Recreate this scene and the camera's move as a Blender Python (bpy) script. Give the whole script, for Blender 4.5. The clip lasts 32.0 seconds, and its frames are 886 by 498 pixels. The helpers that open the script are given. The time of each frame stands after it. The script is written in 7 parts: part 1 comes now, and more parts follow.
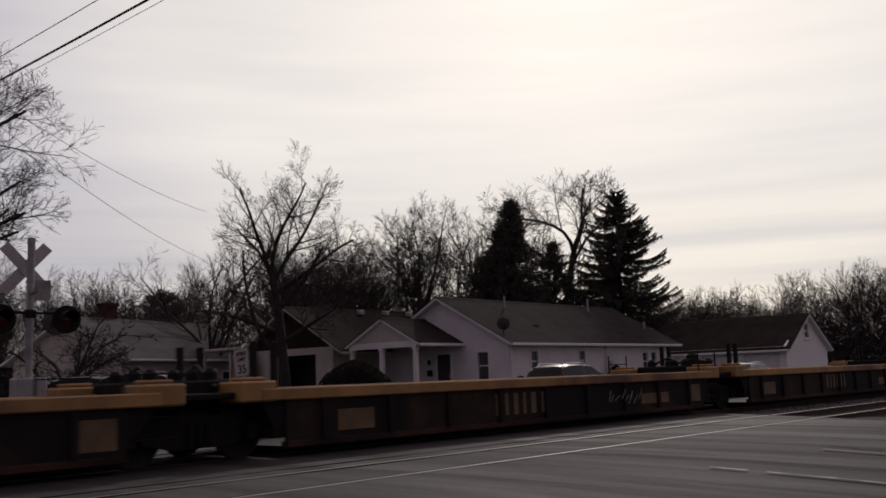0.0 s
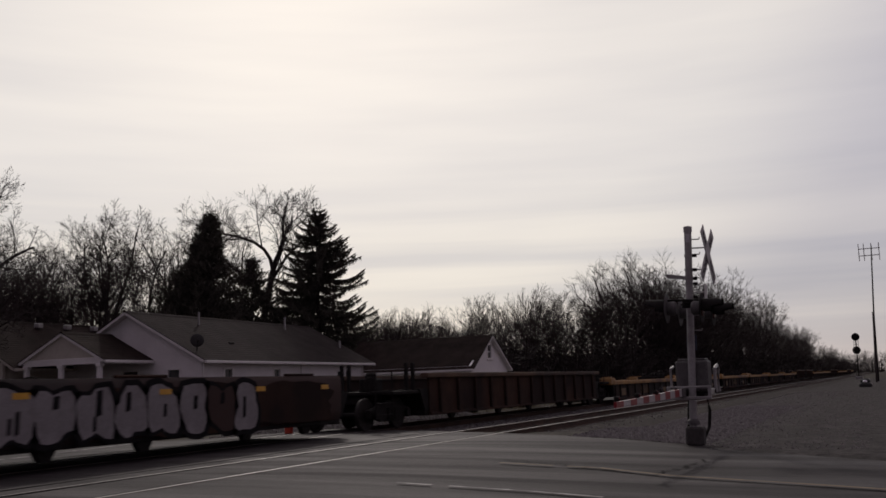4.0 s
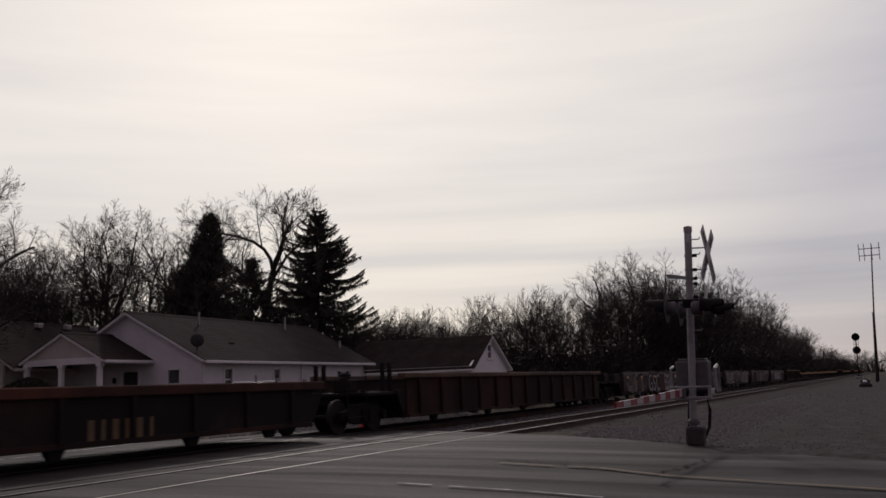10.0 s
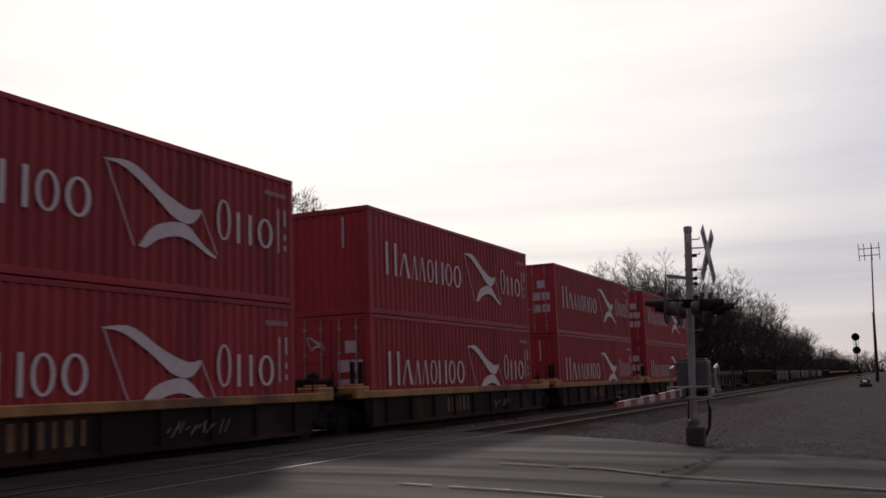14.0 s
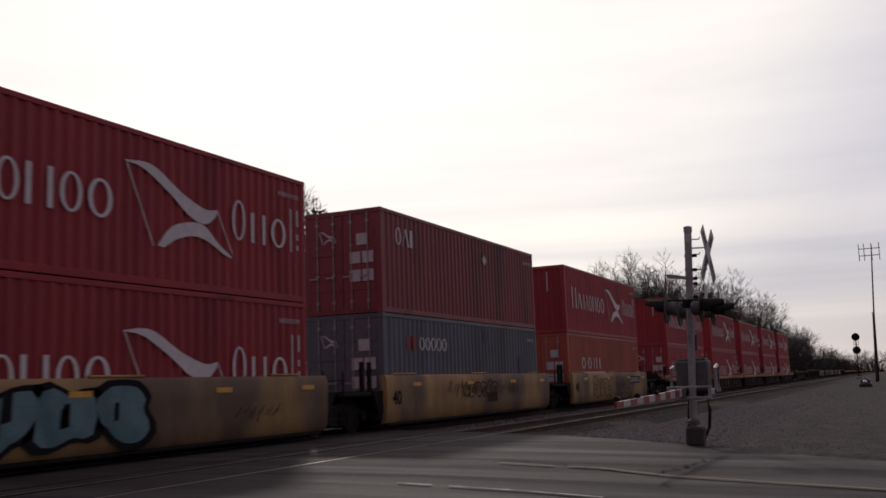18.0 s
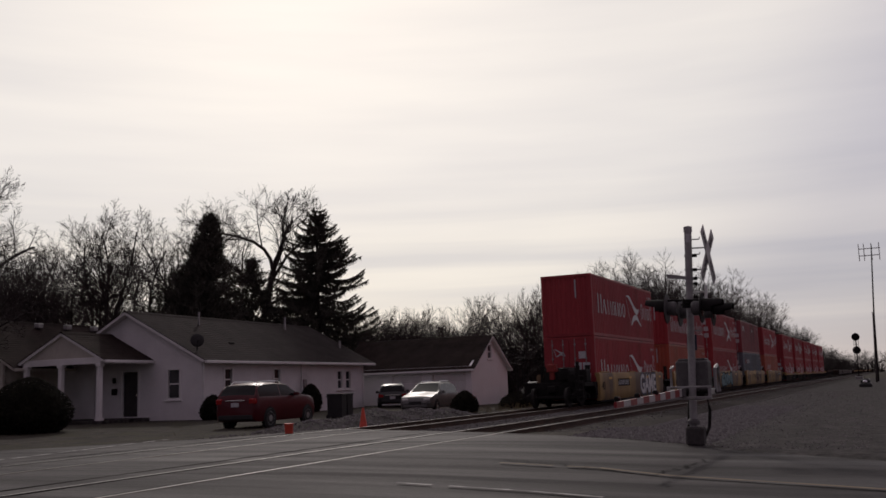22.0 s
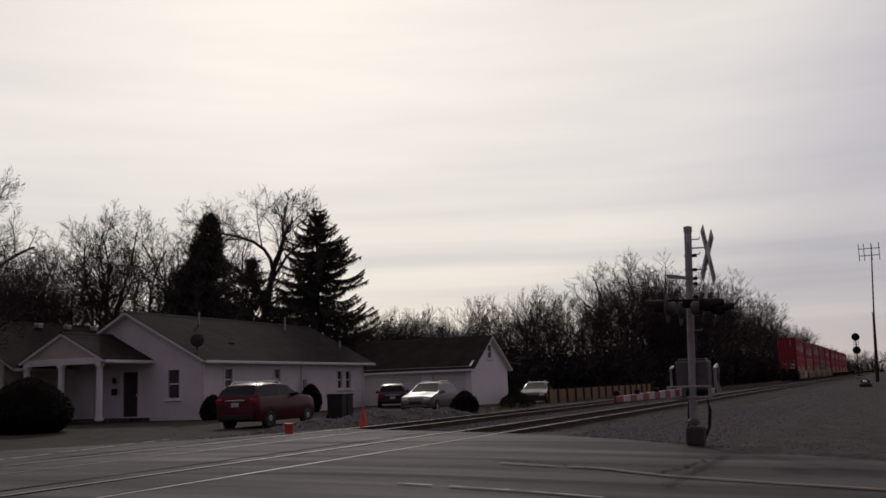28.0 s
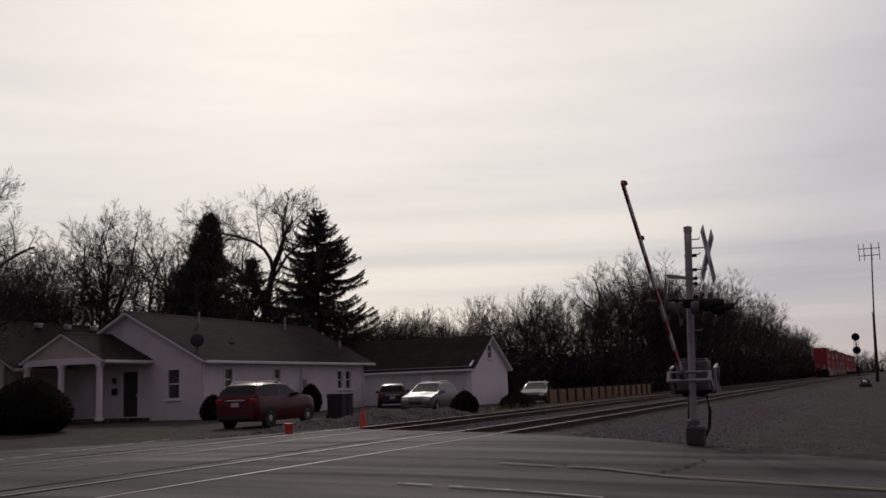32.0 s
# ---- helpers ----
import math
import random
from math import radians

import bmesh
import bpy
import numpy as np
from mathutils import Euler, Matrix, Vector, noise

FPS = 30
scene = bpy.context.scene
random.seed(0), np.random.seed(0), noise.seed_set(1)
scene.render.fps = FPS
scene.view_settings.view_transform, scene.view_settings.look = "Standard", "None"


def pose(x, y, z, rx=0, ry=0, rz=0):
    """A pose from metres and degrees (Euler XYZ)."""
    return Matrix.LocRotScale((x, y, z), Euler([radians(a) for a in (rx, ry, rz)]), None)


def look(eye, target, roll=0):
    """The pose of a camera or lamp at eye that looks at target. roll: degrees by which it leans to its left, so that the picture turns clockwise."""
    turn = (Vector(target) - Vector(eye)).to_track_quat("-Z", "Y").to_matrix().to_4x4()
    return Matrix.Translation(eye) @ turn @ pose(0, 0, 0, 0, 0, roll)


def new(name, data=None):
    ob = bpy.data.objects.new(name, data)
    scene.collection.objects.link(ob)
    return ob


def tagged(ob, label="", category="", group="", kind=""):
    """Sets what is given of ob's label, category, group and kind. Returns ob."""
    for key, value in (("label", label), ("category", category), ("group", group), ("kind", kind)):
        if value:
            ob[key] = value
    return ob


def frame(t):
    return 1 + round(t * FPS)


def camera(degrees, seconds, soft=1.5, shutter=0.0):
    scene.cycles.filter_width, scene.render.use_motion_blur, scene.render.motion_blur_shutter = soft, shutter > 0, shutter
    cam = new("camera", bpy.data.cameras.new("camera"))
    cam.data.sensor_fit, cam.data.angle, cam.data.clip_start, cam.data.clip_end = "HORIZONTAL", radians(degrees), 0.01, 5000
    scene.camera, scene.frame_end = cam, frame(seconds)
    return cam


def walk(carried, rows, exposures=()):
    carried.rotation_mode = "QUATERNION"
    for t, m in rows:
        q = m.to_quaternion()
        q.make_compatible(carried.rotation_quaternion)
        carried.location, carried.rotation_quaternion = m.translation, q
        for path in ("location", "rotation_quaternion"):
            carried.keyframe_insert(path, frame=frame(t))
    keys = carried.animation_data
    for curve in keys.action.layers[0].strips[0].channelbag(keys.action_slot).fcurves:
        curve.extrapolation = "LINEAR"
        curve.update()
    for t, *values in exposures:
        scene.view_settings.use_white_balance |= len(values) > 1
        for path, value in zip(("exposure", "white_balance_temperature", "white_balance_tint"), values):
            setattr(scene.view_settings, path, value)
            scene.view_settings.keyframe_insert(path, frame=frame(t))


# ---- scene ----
# World: x along the railway (the way the train goes), y across it to the north, z up; rail tops at z = 0.
EYE = (0.0, 0.0, 1.134)


def aim(heading, pitch, roll):
    a, b = radians(heading), radians(pitch)
    way = Vector((math.cos(a) * math.cos(b), math.sin(a) * math.cos(b), math.sin(b)))
    return look(EYE, Vector(EYE) + way * 10, -roll)


cam = camera(49.65, 32.0, soft=1.6, shutter=0.15)
PATH = [(0.0, 42.766, 7.628, 2.011), (0.5, 37.896, 7.739, 2.129), (1.0, 32.929, 7.880, 2.118), (1.5, 27.675, 7.987, 2.156),
        (2.0, 26.153, 8.021, 2.151), (2.5, 25.178, 8.049, 2.110), (3.0, 24.582, 8.053, 2.072), (3.5, 24.740, 8.080, 2.03),
        (4.5, 24.783, 8.082, 2.023), (16.0, 24.783, 8.082, 2.023), (32.0, 24.783, 8.082, 2.023)]
walk(cam, [(t, aim(a, b, c)) for t, a, b, c in PATH], exposures=[(0.0, 0.02), (0.8, 0.0), (2.0, -0.08), (11.1, -0.08), (12.0, 0.25), (16.0, 0.28), (20.7, 0.27), (21.6, 0.0), (32.0, -0.06)])

# ---- light: a late overcast afternoon, the veiled sun low ahead ----
SUN_HEADING, SUN_HEIGHT = 32.7, 30.0


def make_world():
    world = bpy.data.worlds.new("overcast_sky")
    scene.world = world
    world.use_nodes = True
    nt = world.node_tree
    nt.nodes.clear()
    N, L = nt.nodes.new, nt.links.new

    def math_node(op, a, b=None):
        n = N("ShaderNodeMath")
        n.operation = op
        for i, v in enumerate((a, b)):
            if v is None:
                continue
            if isinstance(v, (int, float)):
                n.inputs[i].default_value = v
            else:
                L(v, n.inputs[i])
        return n.outputs[0]

    tc = N("ShaderNodeTexCoord")
    sky = N("ShaderNodeTexSky")
    sky.sky_type, sky.sun_disc = "NISHITA", False
    sky.sun_elevation, sky.sun_rotation = radians(SUN_HEIGHT), radians(90 - SUN_HEADING)
    sep = N("ShaderNodeSeparateXYZ")
    L(tc.outputs["Generated"], sep.inputs[0])
    a, b = radians(SUN_HEADING), radians(SUN_HEIGHT)
    dot = N("ShaderNodeVectorMath")
    dot.operation = "DOT_PRODUCT"
    L(tc.outputs["Generated"], dot.inputs[0])
    dot.inputs[1].default_value = (math.cos(a) * math.cos(b), math.sin(a) * math.cos(b), math.sin(b))
    glow = N("ShaderNodeValToRGB")
    glow.color_ramp.interpolation = "EASE"
    stops = [(0.0, (0.134, 0.091, 0.112)), (0.55, (0.215, 0.158, 0.186)), (0.78, (0.248, 0.20, 0.217)), (0.90, (0.52, 0.480, 0.505)),
             (0.955, (0.752, 0.695, 0.648)), (1.0, (0.818, 0.755, 0.692))]
    el = glow.color_ramp.elements
    for i, (p, c) in enumerate(stops):
        e = el[i] if i < 2 else el.new(p)
        e.position, e.color = p, (*c, 1)
    half = math_node("MULTIPLY_ADD", dot.outputs["Value"], 0.5)
    half.node.inputs[2].default_value = 0.5
    # long level cloud bands
    turn = N("ShaderNodeMapping")
    turn.inputs["Scale"].default_value = (1.5, 1.5, 15.0)
    L(tc.outputs["Generated"], turn.inputs[0])
    band = N("ShaderNodeTexNoise")
    band.inputs["Scale"].default_value, band.inputs["Detail"].default_value = 1.1, 4.0
    L(turn.outputs[0], band.inputs["Vector"])
    shade = N("ShaderNodeValToRGB")
    shade.color_ramp.elements[0].position, shade.color_ramp.elements[0].color = 0.30, (0.88, 0.885, 0.91, 1)
    shade.color_ramp.elements[1].position, shade.color_ramp.elements[1].color = 0.66, (1.05, 1.045, 1.03, 1)
    L(band.outputs["Fac"], shade.inputs[0])
    mul = N("ShaderNodeMix")
    mul.data_type, mul.blend_type = "RGBA", "MULTIPLY"
    mul.inputs[0].default_value = 1.0
    L(half, glow.inputs[0])
    L(glow.outputs[0], mul.inputs[6])
    L(shade.outputs[0], mul.inputs[7])
    # thin slate-grey bands low over the horizon
    low_map = N("ShaderNodeMapping")
    low_map.inputs["Scale"].default_value = (0.9, 0.9, 30.0)
    low_map.inputs["Location"].default_value = (0.4, 1.3, 0.35)
    L(tc.outputs["Generated"], low_map.inputs[0])
    low_noise = N("ShaderNodeTexNoise")
    low_noise.inputs["Scale"].default_value, low_noise.inputs["Detail"].default_value = 1.3, 3.0
    L(low_map.outputs[0], low_noise.inputs["Vector"])
    low_tone = N("ShaderNodeValToRGB")
    low_tone.color_ramp.elements[0].position, low_tone.color_ramp.elements[0].color = 0.36, (0.78, 0.785, 0.82, 1)
    low_tone.color_ramp.elements[1].position, low_tone.color_ramp.elements[1].color = 0.60, (1.0, 0.985, 0.95, 1)
    L(low_noise.outputs["Fac"], low_tone.inputs[0])
    near = N("ShaderNodeMapRange")
    near.interpolation_type = "SMOOTHSTEP"
    near.inputs[1].default_value, near.inputs[2].default_value, near.inputs[3].default_value, near.inputs[4].default_value = 0.12, 0.25, 0.9, 0.0
    L(sep.outputs[2], near.inputs[0])
    mul2 = N("ShaderNodeMix")
    mul2.data_type, mul2.blend_type = "RGBA", "MULTIPLY"
    L(near.outputs[0], mul2.inputs[0])
    L(mul.outputs[2], mul2.inputs[6])
    L(low_tone.outputs[0], mul2.inputs[7])
    bg, bg2, add, out = N("ShaderNodeBackground"), N("ShaderNodeBackground"), N("ShaderNodeAddShader"), N("ShaderNodeOutputWorld")
    L(mul2.outputs[2], bg.inputs[0])
    bg.inputs[1].default_value = 1.0
    L(sky.outputs[0], bg2.inputs[0])
    bg2.inputs[1].default_value = 0.012
    L(bg.outputs[0], add.inputs[0])
    L(bg2.outputs[0], add.inputs[1])
    L(add.outputs[0], out.inputs[0])


make_world()
sun_lamp = bpy.data.lights.new("sun", "SUN")
sun_lamp.energy, sun_lamp.angle, sun_lamp.color = 0.72, radians(3.5), (1.0, 0.90, 0.85)
sun = new("sun", sun_lamp)
sun.matrix_world = look((30, 20, 60), Vector((30, 20, 60)) - Vector((math.cos(radians(SUN_HEADING)) * math.cos(radians(SUN_HEIGHT)), math.sin(radians(SUN_HEADING)) * math.cos(radians(SUN_HEIGHT)), math.sin(radians(SUN_HEIGHT)))) * 10)


# ---- materials ----
def surf(name, c1, c2, scale=3.0, rough=0.8, metal=0.0, bump=0.15, fine=40.0, dirt=None, dirt_at=0.6, random_tint=0.0, stretch=(1, 1, 1), gloss=0.5, grit=0.35, rough_low=None, turn=0.0):
    """A surface with broad mottling between two colours, fine grain, relief and, where given, patches of dirt."""
    m = bpy.data.materials.new(name)
    m.use_nodes = True
    nt = m.node_tree
    N, L = nt.nodes.new, nt.links.new
    bs = nt.nodes["Principled BSDF"]
    tc = N("ShaderNodeTexCoord")
    mp = N("ShaderNodeMapping")
    mp.inputs["Scale"].default_value = stretch
    mp.inputs["Rotation"].default_value = (0, 0, radians(turn))
    L(tc.outputs["Object"], mp.inputs[0])
    big, small = N("ShaderNodeTexNoise"), N("ShaderNodeTexNoise")
    big.inputs["Scale"].default_value, big.inputs["Detail"].default_value, big.inputs["Roughness"].default_value = scale, 6.0, 0.62
    small.inputs["Scale"].default_value, small.inputs["Detail"].default_value = fine, 3.0
    L(mp.outputs[0], big.inputs["Vector"])
    L(mp.outputs[0], small.inputs["Vector"])
    ramp = N("ShaderNodeValToRGB")
    ramp.color_ramp.elements[0].position, ramp.color_ramp.elements[0].color = 0.33, (*c1, 1)
    ramp.color_ramp.elements[1].position, ramp.color_ramp.elements[1].color = 0.67, (*c2, 1)
    L(big.outputs["Fac"], ramp.inputs[0])
    grain = N("ShaderNodeMix")
    grain.data_type, grain.blend_type = "RGBA", "OVERLAY"
    grain.inputs[0].default_value = grit
    L(ramp.outputs[0], grain.inputs[6])
    L(small.outputs["Fac"], grain.inputs[7])
    colour = grain.outputs[2]
    if dirt:
        pat = N("ShaderNodeTexNoise")
        pat.inputs["Scale"].default_value, pat.inputs["Detail"].default_value = scale * 0.45, 8.0
        L(mp.outputs[0], pat.inputs["Vector"])
        edge = N("ShaderNodeValToRGB")
        edge.color_ramp.elements[0].position, edge.color_ramp.elements[1].position = dirt_at - 0.08, dirt_at + 0.08
        L(pat.outputs["Fac"], edge.inputs[0])
        mx = N("ShaderNodeMix")
        mx.data_type = "RGBA"
        L(edge.outputs[0], mx.inputs[0])
        L(colour, mx.inputs[6])
        mx.inputs[7].default_value = (*dirt, 1)
        colour = mx.outputs[2]
    if random_tint:
        oi, hsv, mr = N("ShaderNodeObjectInfo"), N("ShaderNodeHueSaturation"), N("ShaderNodeMapRange")
        mr.inputs[3].default_value, mr.inputs[4].default_value = 1 - random_tint, 1 + random_tint
        L(oi.outputs["Random"], mr.inputs[0])
        L(mr.outputs[0], hsv.inputs["Value"])
        L(colour, hsv.inputs["Color"])
        colour = hsv.outputs[0]
    L(colour, bs.inputs["Base Color"])
    bs.inputs["Roughness"].default_value, bs.inputs["Metallic"].default_value = rough, metal
    bs.inputs["Specular IOR Level"].default_value = gloss
    if rough_low is not None:  # worn, smoother streaks
        worn = N("ShaderNodeMapRange")
        worn.inputs[1].default_value, worn.inputs[2].default_value, worn.inputs[3].default_value, worn.inputs[4].default_value = 0.35, 0.65, rough, rough_low
        L(big.outputs["Fac"], worn.inputs[0])
        L(worn.outputs[0], bs.inputs["Roughness"])
    if bump:
        bp = N("ShaderNodeBump")
        bp.inputs["Strength"].default_value, bp.inputs["Distance"].default_value = bump, 0.02
        L(small.outputs["Fac"], bp.inputs["Height"])
        L(bp.outputs[0], bs.inputs["Normal"])
    return m


def glass(name, tint=(0.03, 0.035, 0.04), rough=0.06):
    m = bpy.data.materials.new(name)
    m.use_nodes = True
    bs = m.node_tree.nodes["Principled BSDF"]
    bs.inputs["Base Color"].default_value = (*tint, 1)
    bs.inputs["Roughness"].default_value = rough
    bs.inputs["Specular IOR Level"].default_value = 0.3
    return m


M = {}
M["asphalt"] = surf("asphalt", (0.019, 0.0165, 0.0175), (0.054, 0.047, 0.050), 0.75, 0.85, 0, 0.3, 70, dirt=(0.031, 0.027, 0.028), dirt_at=0.58, stretch=(1.6, 0.10, 1), gloss=0.19, grit=0.5, rough_low=0.66, turn=23)
M["tar"] = surf("tar_seam", (0.018, 0.017, 0.017), (0.03, 0.028, 0.028), 4, 0.95, gloss=0.05)
M["earth"] = surf("winter_ground", (0.026, 0.023, 0.020), (0.068, 0.061, 0.05), 1.6, 0.95, 0, 0.5, 14, dirt=(0.052, 0.05, 0.032), dirt_at=0.56, gloss=0.1, grit=0.7)
M["gravel"] = surf("pale_gravel", (0.010, 0.009, 0.009), (0.088, 0.080, 0.078), 3.5, 0.95, 0, 1.0, 18, dirt=(0.042, 0.039, 0.036), dirt_at=0.6, gloss=0.1, grit=0.95)
# dark brown ballast of the two track beds
M["ballast"] = surf("dark_ballast", (0.028, 0.024, 0.022), (0.055, 0.048, 0.043), 2.0, 0.95, 0, 0.9, 18, gloss=0.1, grit=0.9)
M["stone"] = surf("ballast_stone", (0.10, 0.094, 0.093), (0.28, 0.265, 0.262), 9.0, 0.95, random_tint=0.3)
M["tie"] = surf("creosoted_wood", (0.02, 0.017, 0.014), (0.05, 0.042, 0.034), 3.0, 0.9, 0, 0.4, 30, random_tint=0.3, stretch=(4, 0.6, 4))
M["rail_side"] = surf("rusty_rail", (0.045, 0.028, 0.02), (0.085, 0.05, 0.033), 2.0, 0.85)
M["rail_top"] = surf("worn_rail_top", (0.10, 0.092, 0.09), (0.24, 0.225, 0.22), 0.5, 0.5, 0.6, 0.0, stretch=(0.3, 1, 1))
M["white_line"] = surf("worn_white_paint_and_glint", (0.26, 0.25, 0.245), (0.42, 0.41, 0.40), 5.0, 0.8, dirt=(0.09, 0.083, 0.085), dirt_at=0.52)
M["yellow_line"] = surf("worn_yellow_paint", (0.10, 0.068, 0.034), (0.15, 0.10, 0.045), 5.0, 0.8, dirt=(0.075, 0.06, 0.05), dirt_at=0.58)
M["red"] = surf("container_red", (0.29, 0.036, 0.044), (0.37, 0.050, 0.057), 0.7, 0.5, 0, 0.1, 30, dirt=(0.20, 0.026, 0.03), dirt_at=0.66, random_tint=0.12, gloss=0.25, stretch=(1.7, 1.7, 0.35))
M["maroon"] = surf("container_maroon", (0.20, 0.034, 0.042), (0.25, 0.046, 0.054), 0.7, 0.5, 0, 0.1, 30, dirt=(0.075, 0.02, 0.02), dirt_at=0.64, stretch=(1.7, 1.7, 0.35))
M["orange"] = surf("container_orange", (0.34, 0.070, 0.038), (0.42, 0.092, 0.050), 0.7, 0.52, 0, 0.1, 30, dirt=(0.27, 0.07, 0.035), dirt_at=0.6, stretch=(1.7, 1.7, 0.35))
M["slate"] = surf("container_slate_grey", (0.085, 0.103, 0.125), (0.118, 0.14, 0.163), 0.7, 0.5, 0, 0.1, 30, dirt=(0.07, 0.075, 0.085), dirt_at=0.62, stretch=(1.7, 1.7, 0.35))
M["white"] = surf("off_white_lettering", (0.58, 0.57, 0.57), (0.72, 0.71, 0.71), 4.0, 0.6, 0, 0.05)
M["decal"] = surf("pale_decal", (0.42, 0.42, 0.44), (0.55, 0.55, 0.56), 9.0, 0.5, 0, 0.0)
M["sill"] = surf("weathered_yellow_paint", (0.30, 0.165, 0.055), (0.42, 0.24, 0.075), 1.2, 0.65, 0, 0.15, 30, dirt=(0.13, 0.065, 0.035), dirt_at=0.57, random_tint=0.15)
M["sill_dull"] = surf("grimy_ochre_paint", (0.07, 0.04, 0.022), (0.15, 0.085, 0.04), 0.9, 0.75, 0, 0.15, 30, dirt=(0.045, 0.024, 0.017), dirt_at=0.52)
M["well_yellow"] = surf("well_car_yellow", (0.25, 0.16, 0.068), (0.41, 0.27, 0.10), 0.8, 0.7, 0, 0.12, 30, dirt=(0.13, 0.088, 0.058), dirt_at=0.55, random_tint=0.1, stretch=(1.2, 1.2, 0.6))
# well side panels: their shade is put into the colour, with patches of grime
M["well_shade"] = surf("grimy_shaded_panel", (0.026, 0.020, 0.018), (0.062, 0.040, 0.027), 1.0, 0.8, 0, 0.15, 30, dirt=(0.018, 0.015, 0.015), dirt_at=0.5, gloss=0.15)
M["well_grey"] = surf("primer_grey_well", (0.020, 0.014, 0.013), (0.044, 0.031, 0.029), 0.6, 0.75, 0, 0.12, 30, dirt=(0.042, 0.017, 0.013), dirt_at=0.52, random_tint=0.15)
M["rust"] = surf("rust_brown", (0.040, 0.022, 0.016), (0.075, 0.040, 0.027), 0.9, 0.85, 0, 0.2, 30, dirt=(0.024, 0.015, 0.013), dirt_at=0.52, random_tint=0.15, gloss=0.15)
M["rust_red"] = surf("rust_red_chord", (0.085, 0.034, 0.022), (0.13, 0.055, 0.034), 0.9, 0.8, 0, 0.2, 30, dirt=(0.05, 0.024, 0.018), dirt_at=0.55, gloss=0.2)
M["black"] = surf("grimy_black_steel", (0.008, 0.007, 0.007), (0.018, 0.016, 0.015), 3.0, 0.8, gloss=0.2)
# red darkened to carry the end marker's shade; also the faded lettering bars
M["dull_red"] = surf("shaded_and_faded_red", (0.20, 0.018, 0.014), (0.28, 0.026, 0.02), 4.0, 0.6)
M["wheel"] = surf("worn_steel_wheel", (0.014, 0.012, 0.011), (0.03, 0.026, 0.023), 6.0, 0.75, 0.2)
M["galv"] = surf("galvanised_steel", (0.26, 0.255, 0.255), (0.38, 0.37, 0.37), 5.0, 0.45, 0.55, 0.08, dirt=(0.25, 0.24, 0.23), dirt_at=0.62)
M["alu"] = surf("silver_paint", (0.27, 0.265, 0.265), (0.36, 0.355, 0.355), 4.0, 0.6, 0.2, 0.06, dirt=(0.20, 0.19, 0.18), dirt_at=0.62)
M["pier"] = surf("weathered_casting", (0.045, 0.042, 0.04), (0.085, 0.08, 0.077), 4.0, 0.9, 0, 0.4, 30, dirt=(0.045, 0.042, 0.04), dirt_at=0.56)
M["dull_steel"] = surf("dull_grey_steel", (0.085, 0.082, 0.082), (0.14, 0.135, 0.135), 5.0, 0.7, 0.2, 0.1, dirt=(0.06, 0.056, 0.054), dirt_at=0.58)
M["lens"] = glass("dark_red_lens", (0.06, 0.006, 0.006), 0.2)
M["gate_red"] = surf("reflective_red", (0.20, 0.012, 0.016), (0.28, 0.018, 0.022), 6.0, 0.45)
M["gate_white"] = surf("reflective_white", (0.40, 0.38, 0.38), (0.50, 0.48, 0.48), 6.0, 0.45)
M["siding"] = surf("white_siding", (0.70, 0.685, 0.69), (0.80, 0.785, 0.79), 0.8, 0.7, 0, 0.06, 20, dirt=(0.58, 0.57, 0.56), dirt_at=0.66)
# garage walls, a lighter white than the house siding
M["garage_white"] = surf("lighter_white_siding", (0.84, 0.83, 0.835), (0.90, 0.89, 0.895), 0.8, 0.6, 0, 0.05, 20)
M["trim"] = surf("white_trim_paint", (0.72, 0.71, 0.70), (0.82, 0.81, 0.80), 2.0, 0.6, 0, 0.05)
M["stucco"] = surf("cream_gable_siding", (0.46, 0.43, 0.38), (0.56, 0.53, 0.47), 1.5, 0.8)
M["shingle"] = surf("grey_shingle", (0.017, 0.0125, 0.013), (0.031, 0.0235, 0.0245), 0.9, 0.95, 0, 0.5, 16, random_tint=0.22, gloss=0.08)
M["shingle_brown"] = surf("brown_shingle", (0.020, 0.0145, 0.013), (0.038, 0.028, 0.025), 0.9, 0.95, 0, 0.5, 16, random_tint=0.22, gloss=0.08)
M["shingle_pale"] = surf("pale_grey_shingle", (0.045, 0.042, 0.042), (0.075, 0.071, 0.071), 0.9, 0.92, 0, 0.5, 16)
M["dark_door"] = surf("dark_painted_door", (0.02, 0.018, 0.018), (0.035, 0.03, 0.03), 2.0, 0.5)
M["pane"] = glass("window_glass")
M["car_glass"] = surf("car_glass", (0.010, 0.010, 0.011), (0.014, 0.014, 0.015), 2.0, 0.12, 0.0, 0.0, gloss=0.22)
M["plastic_black"] = surf("black_plastic", (0.012, 0.012, 0.013), (0.022, 0.021, 0.022), 5.0, 0.75)
M["cone"] = surf("orange_red_plastic", (0.52, 0.06, 0.035), (0.68, 0.085, 0.045), 4.0, 0.55)
M["fence_wood"] = surf("tan_fence_wood", (0.21, 0.14, 0.085), (0.32, 0.225, 0.135), 1.6, 0.85, 0, 0.2, 30, random_tint=0.2, stretch=(3, 3, 0.5))
M["suv_paint"] = surf("dark_red_car_paint", (0.062, 0.004, 0.009), (0.078, 0.006, 0.011), 1.0, 0.3, 0.0, 0.0, gloss=0.3)
M["silver_paint"] = surf("pale_silver_car_paint", (0.11, 0.11, 0.106), (0.145, 0.145, 0.14), 1.0, 0.35, 0.0, 0.0, gloss=0.25)
M["grey_paint"] = surf("grey_car_paint", (0.05, 0.05, 0.05), (0.07, 0.07, 0.07), 1.0, 0.35, 0.0, 0.0, gloss=0.25)
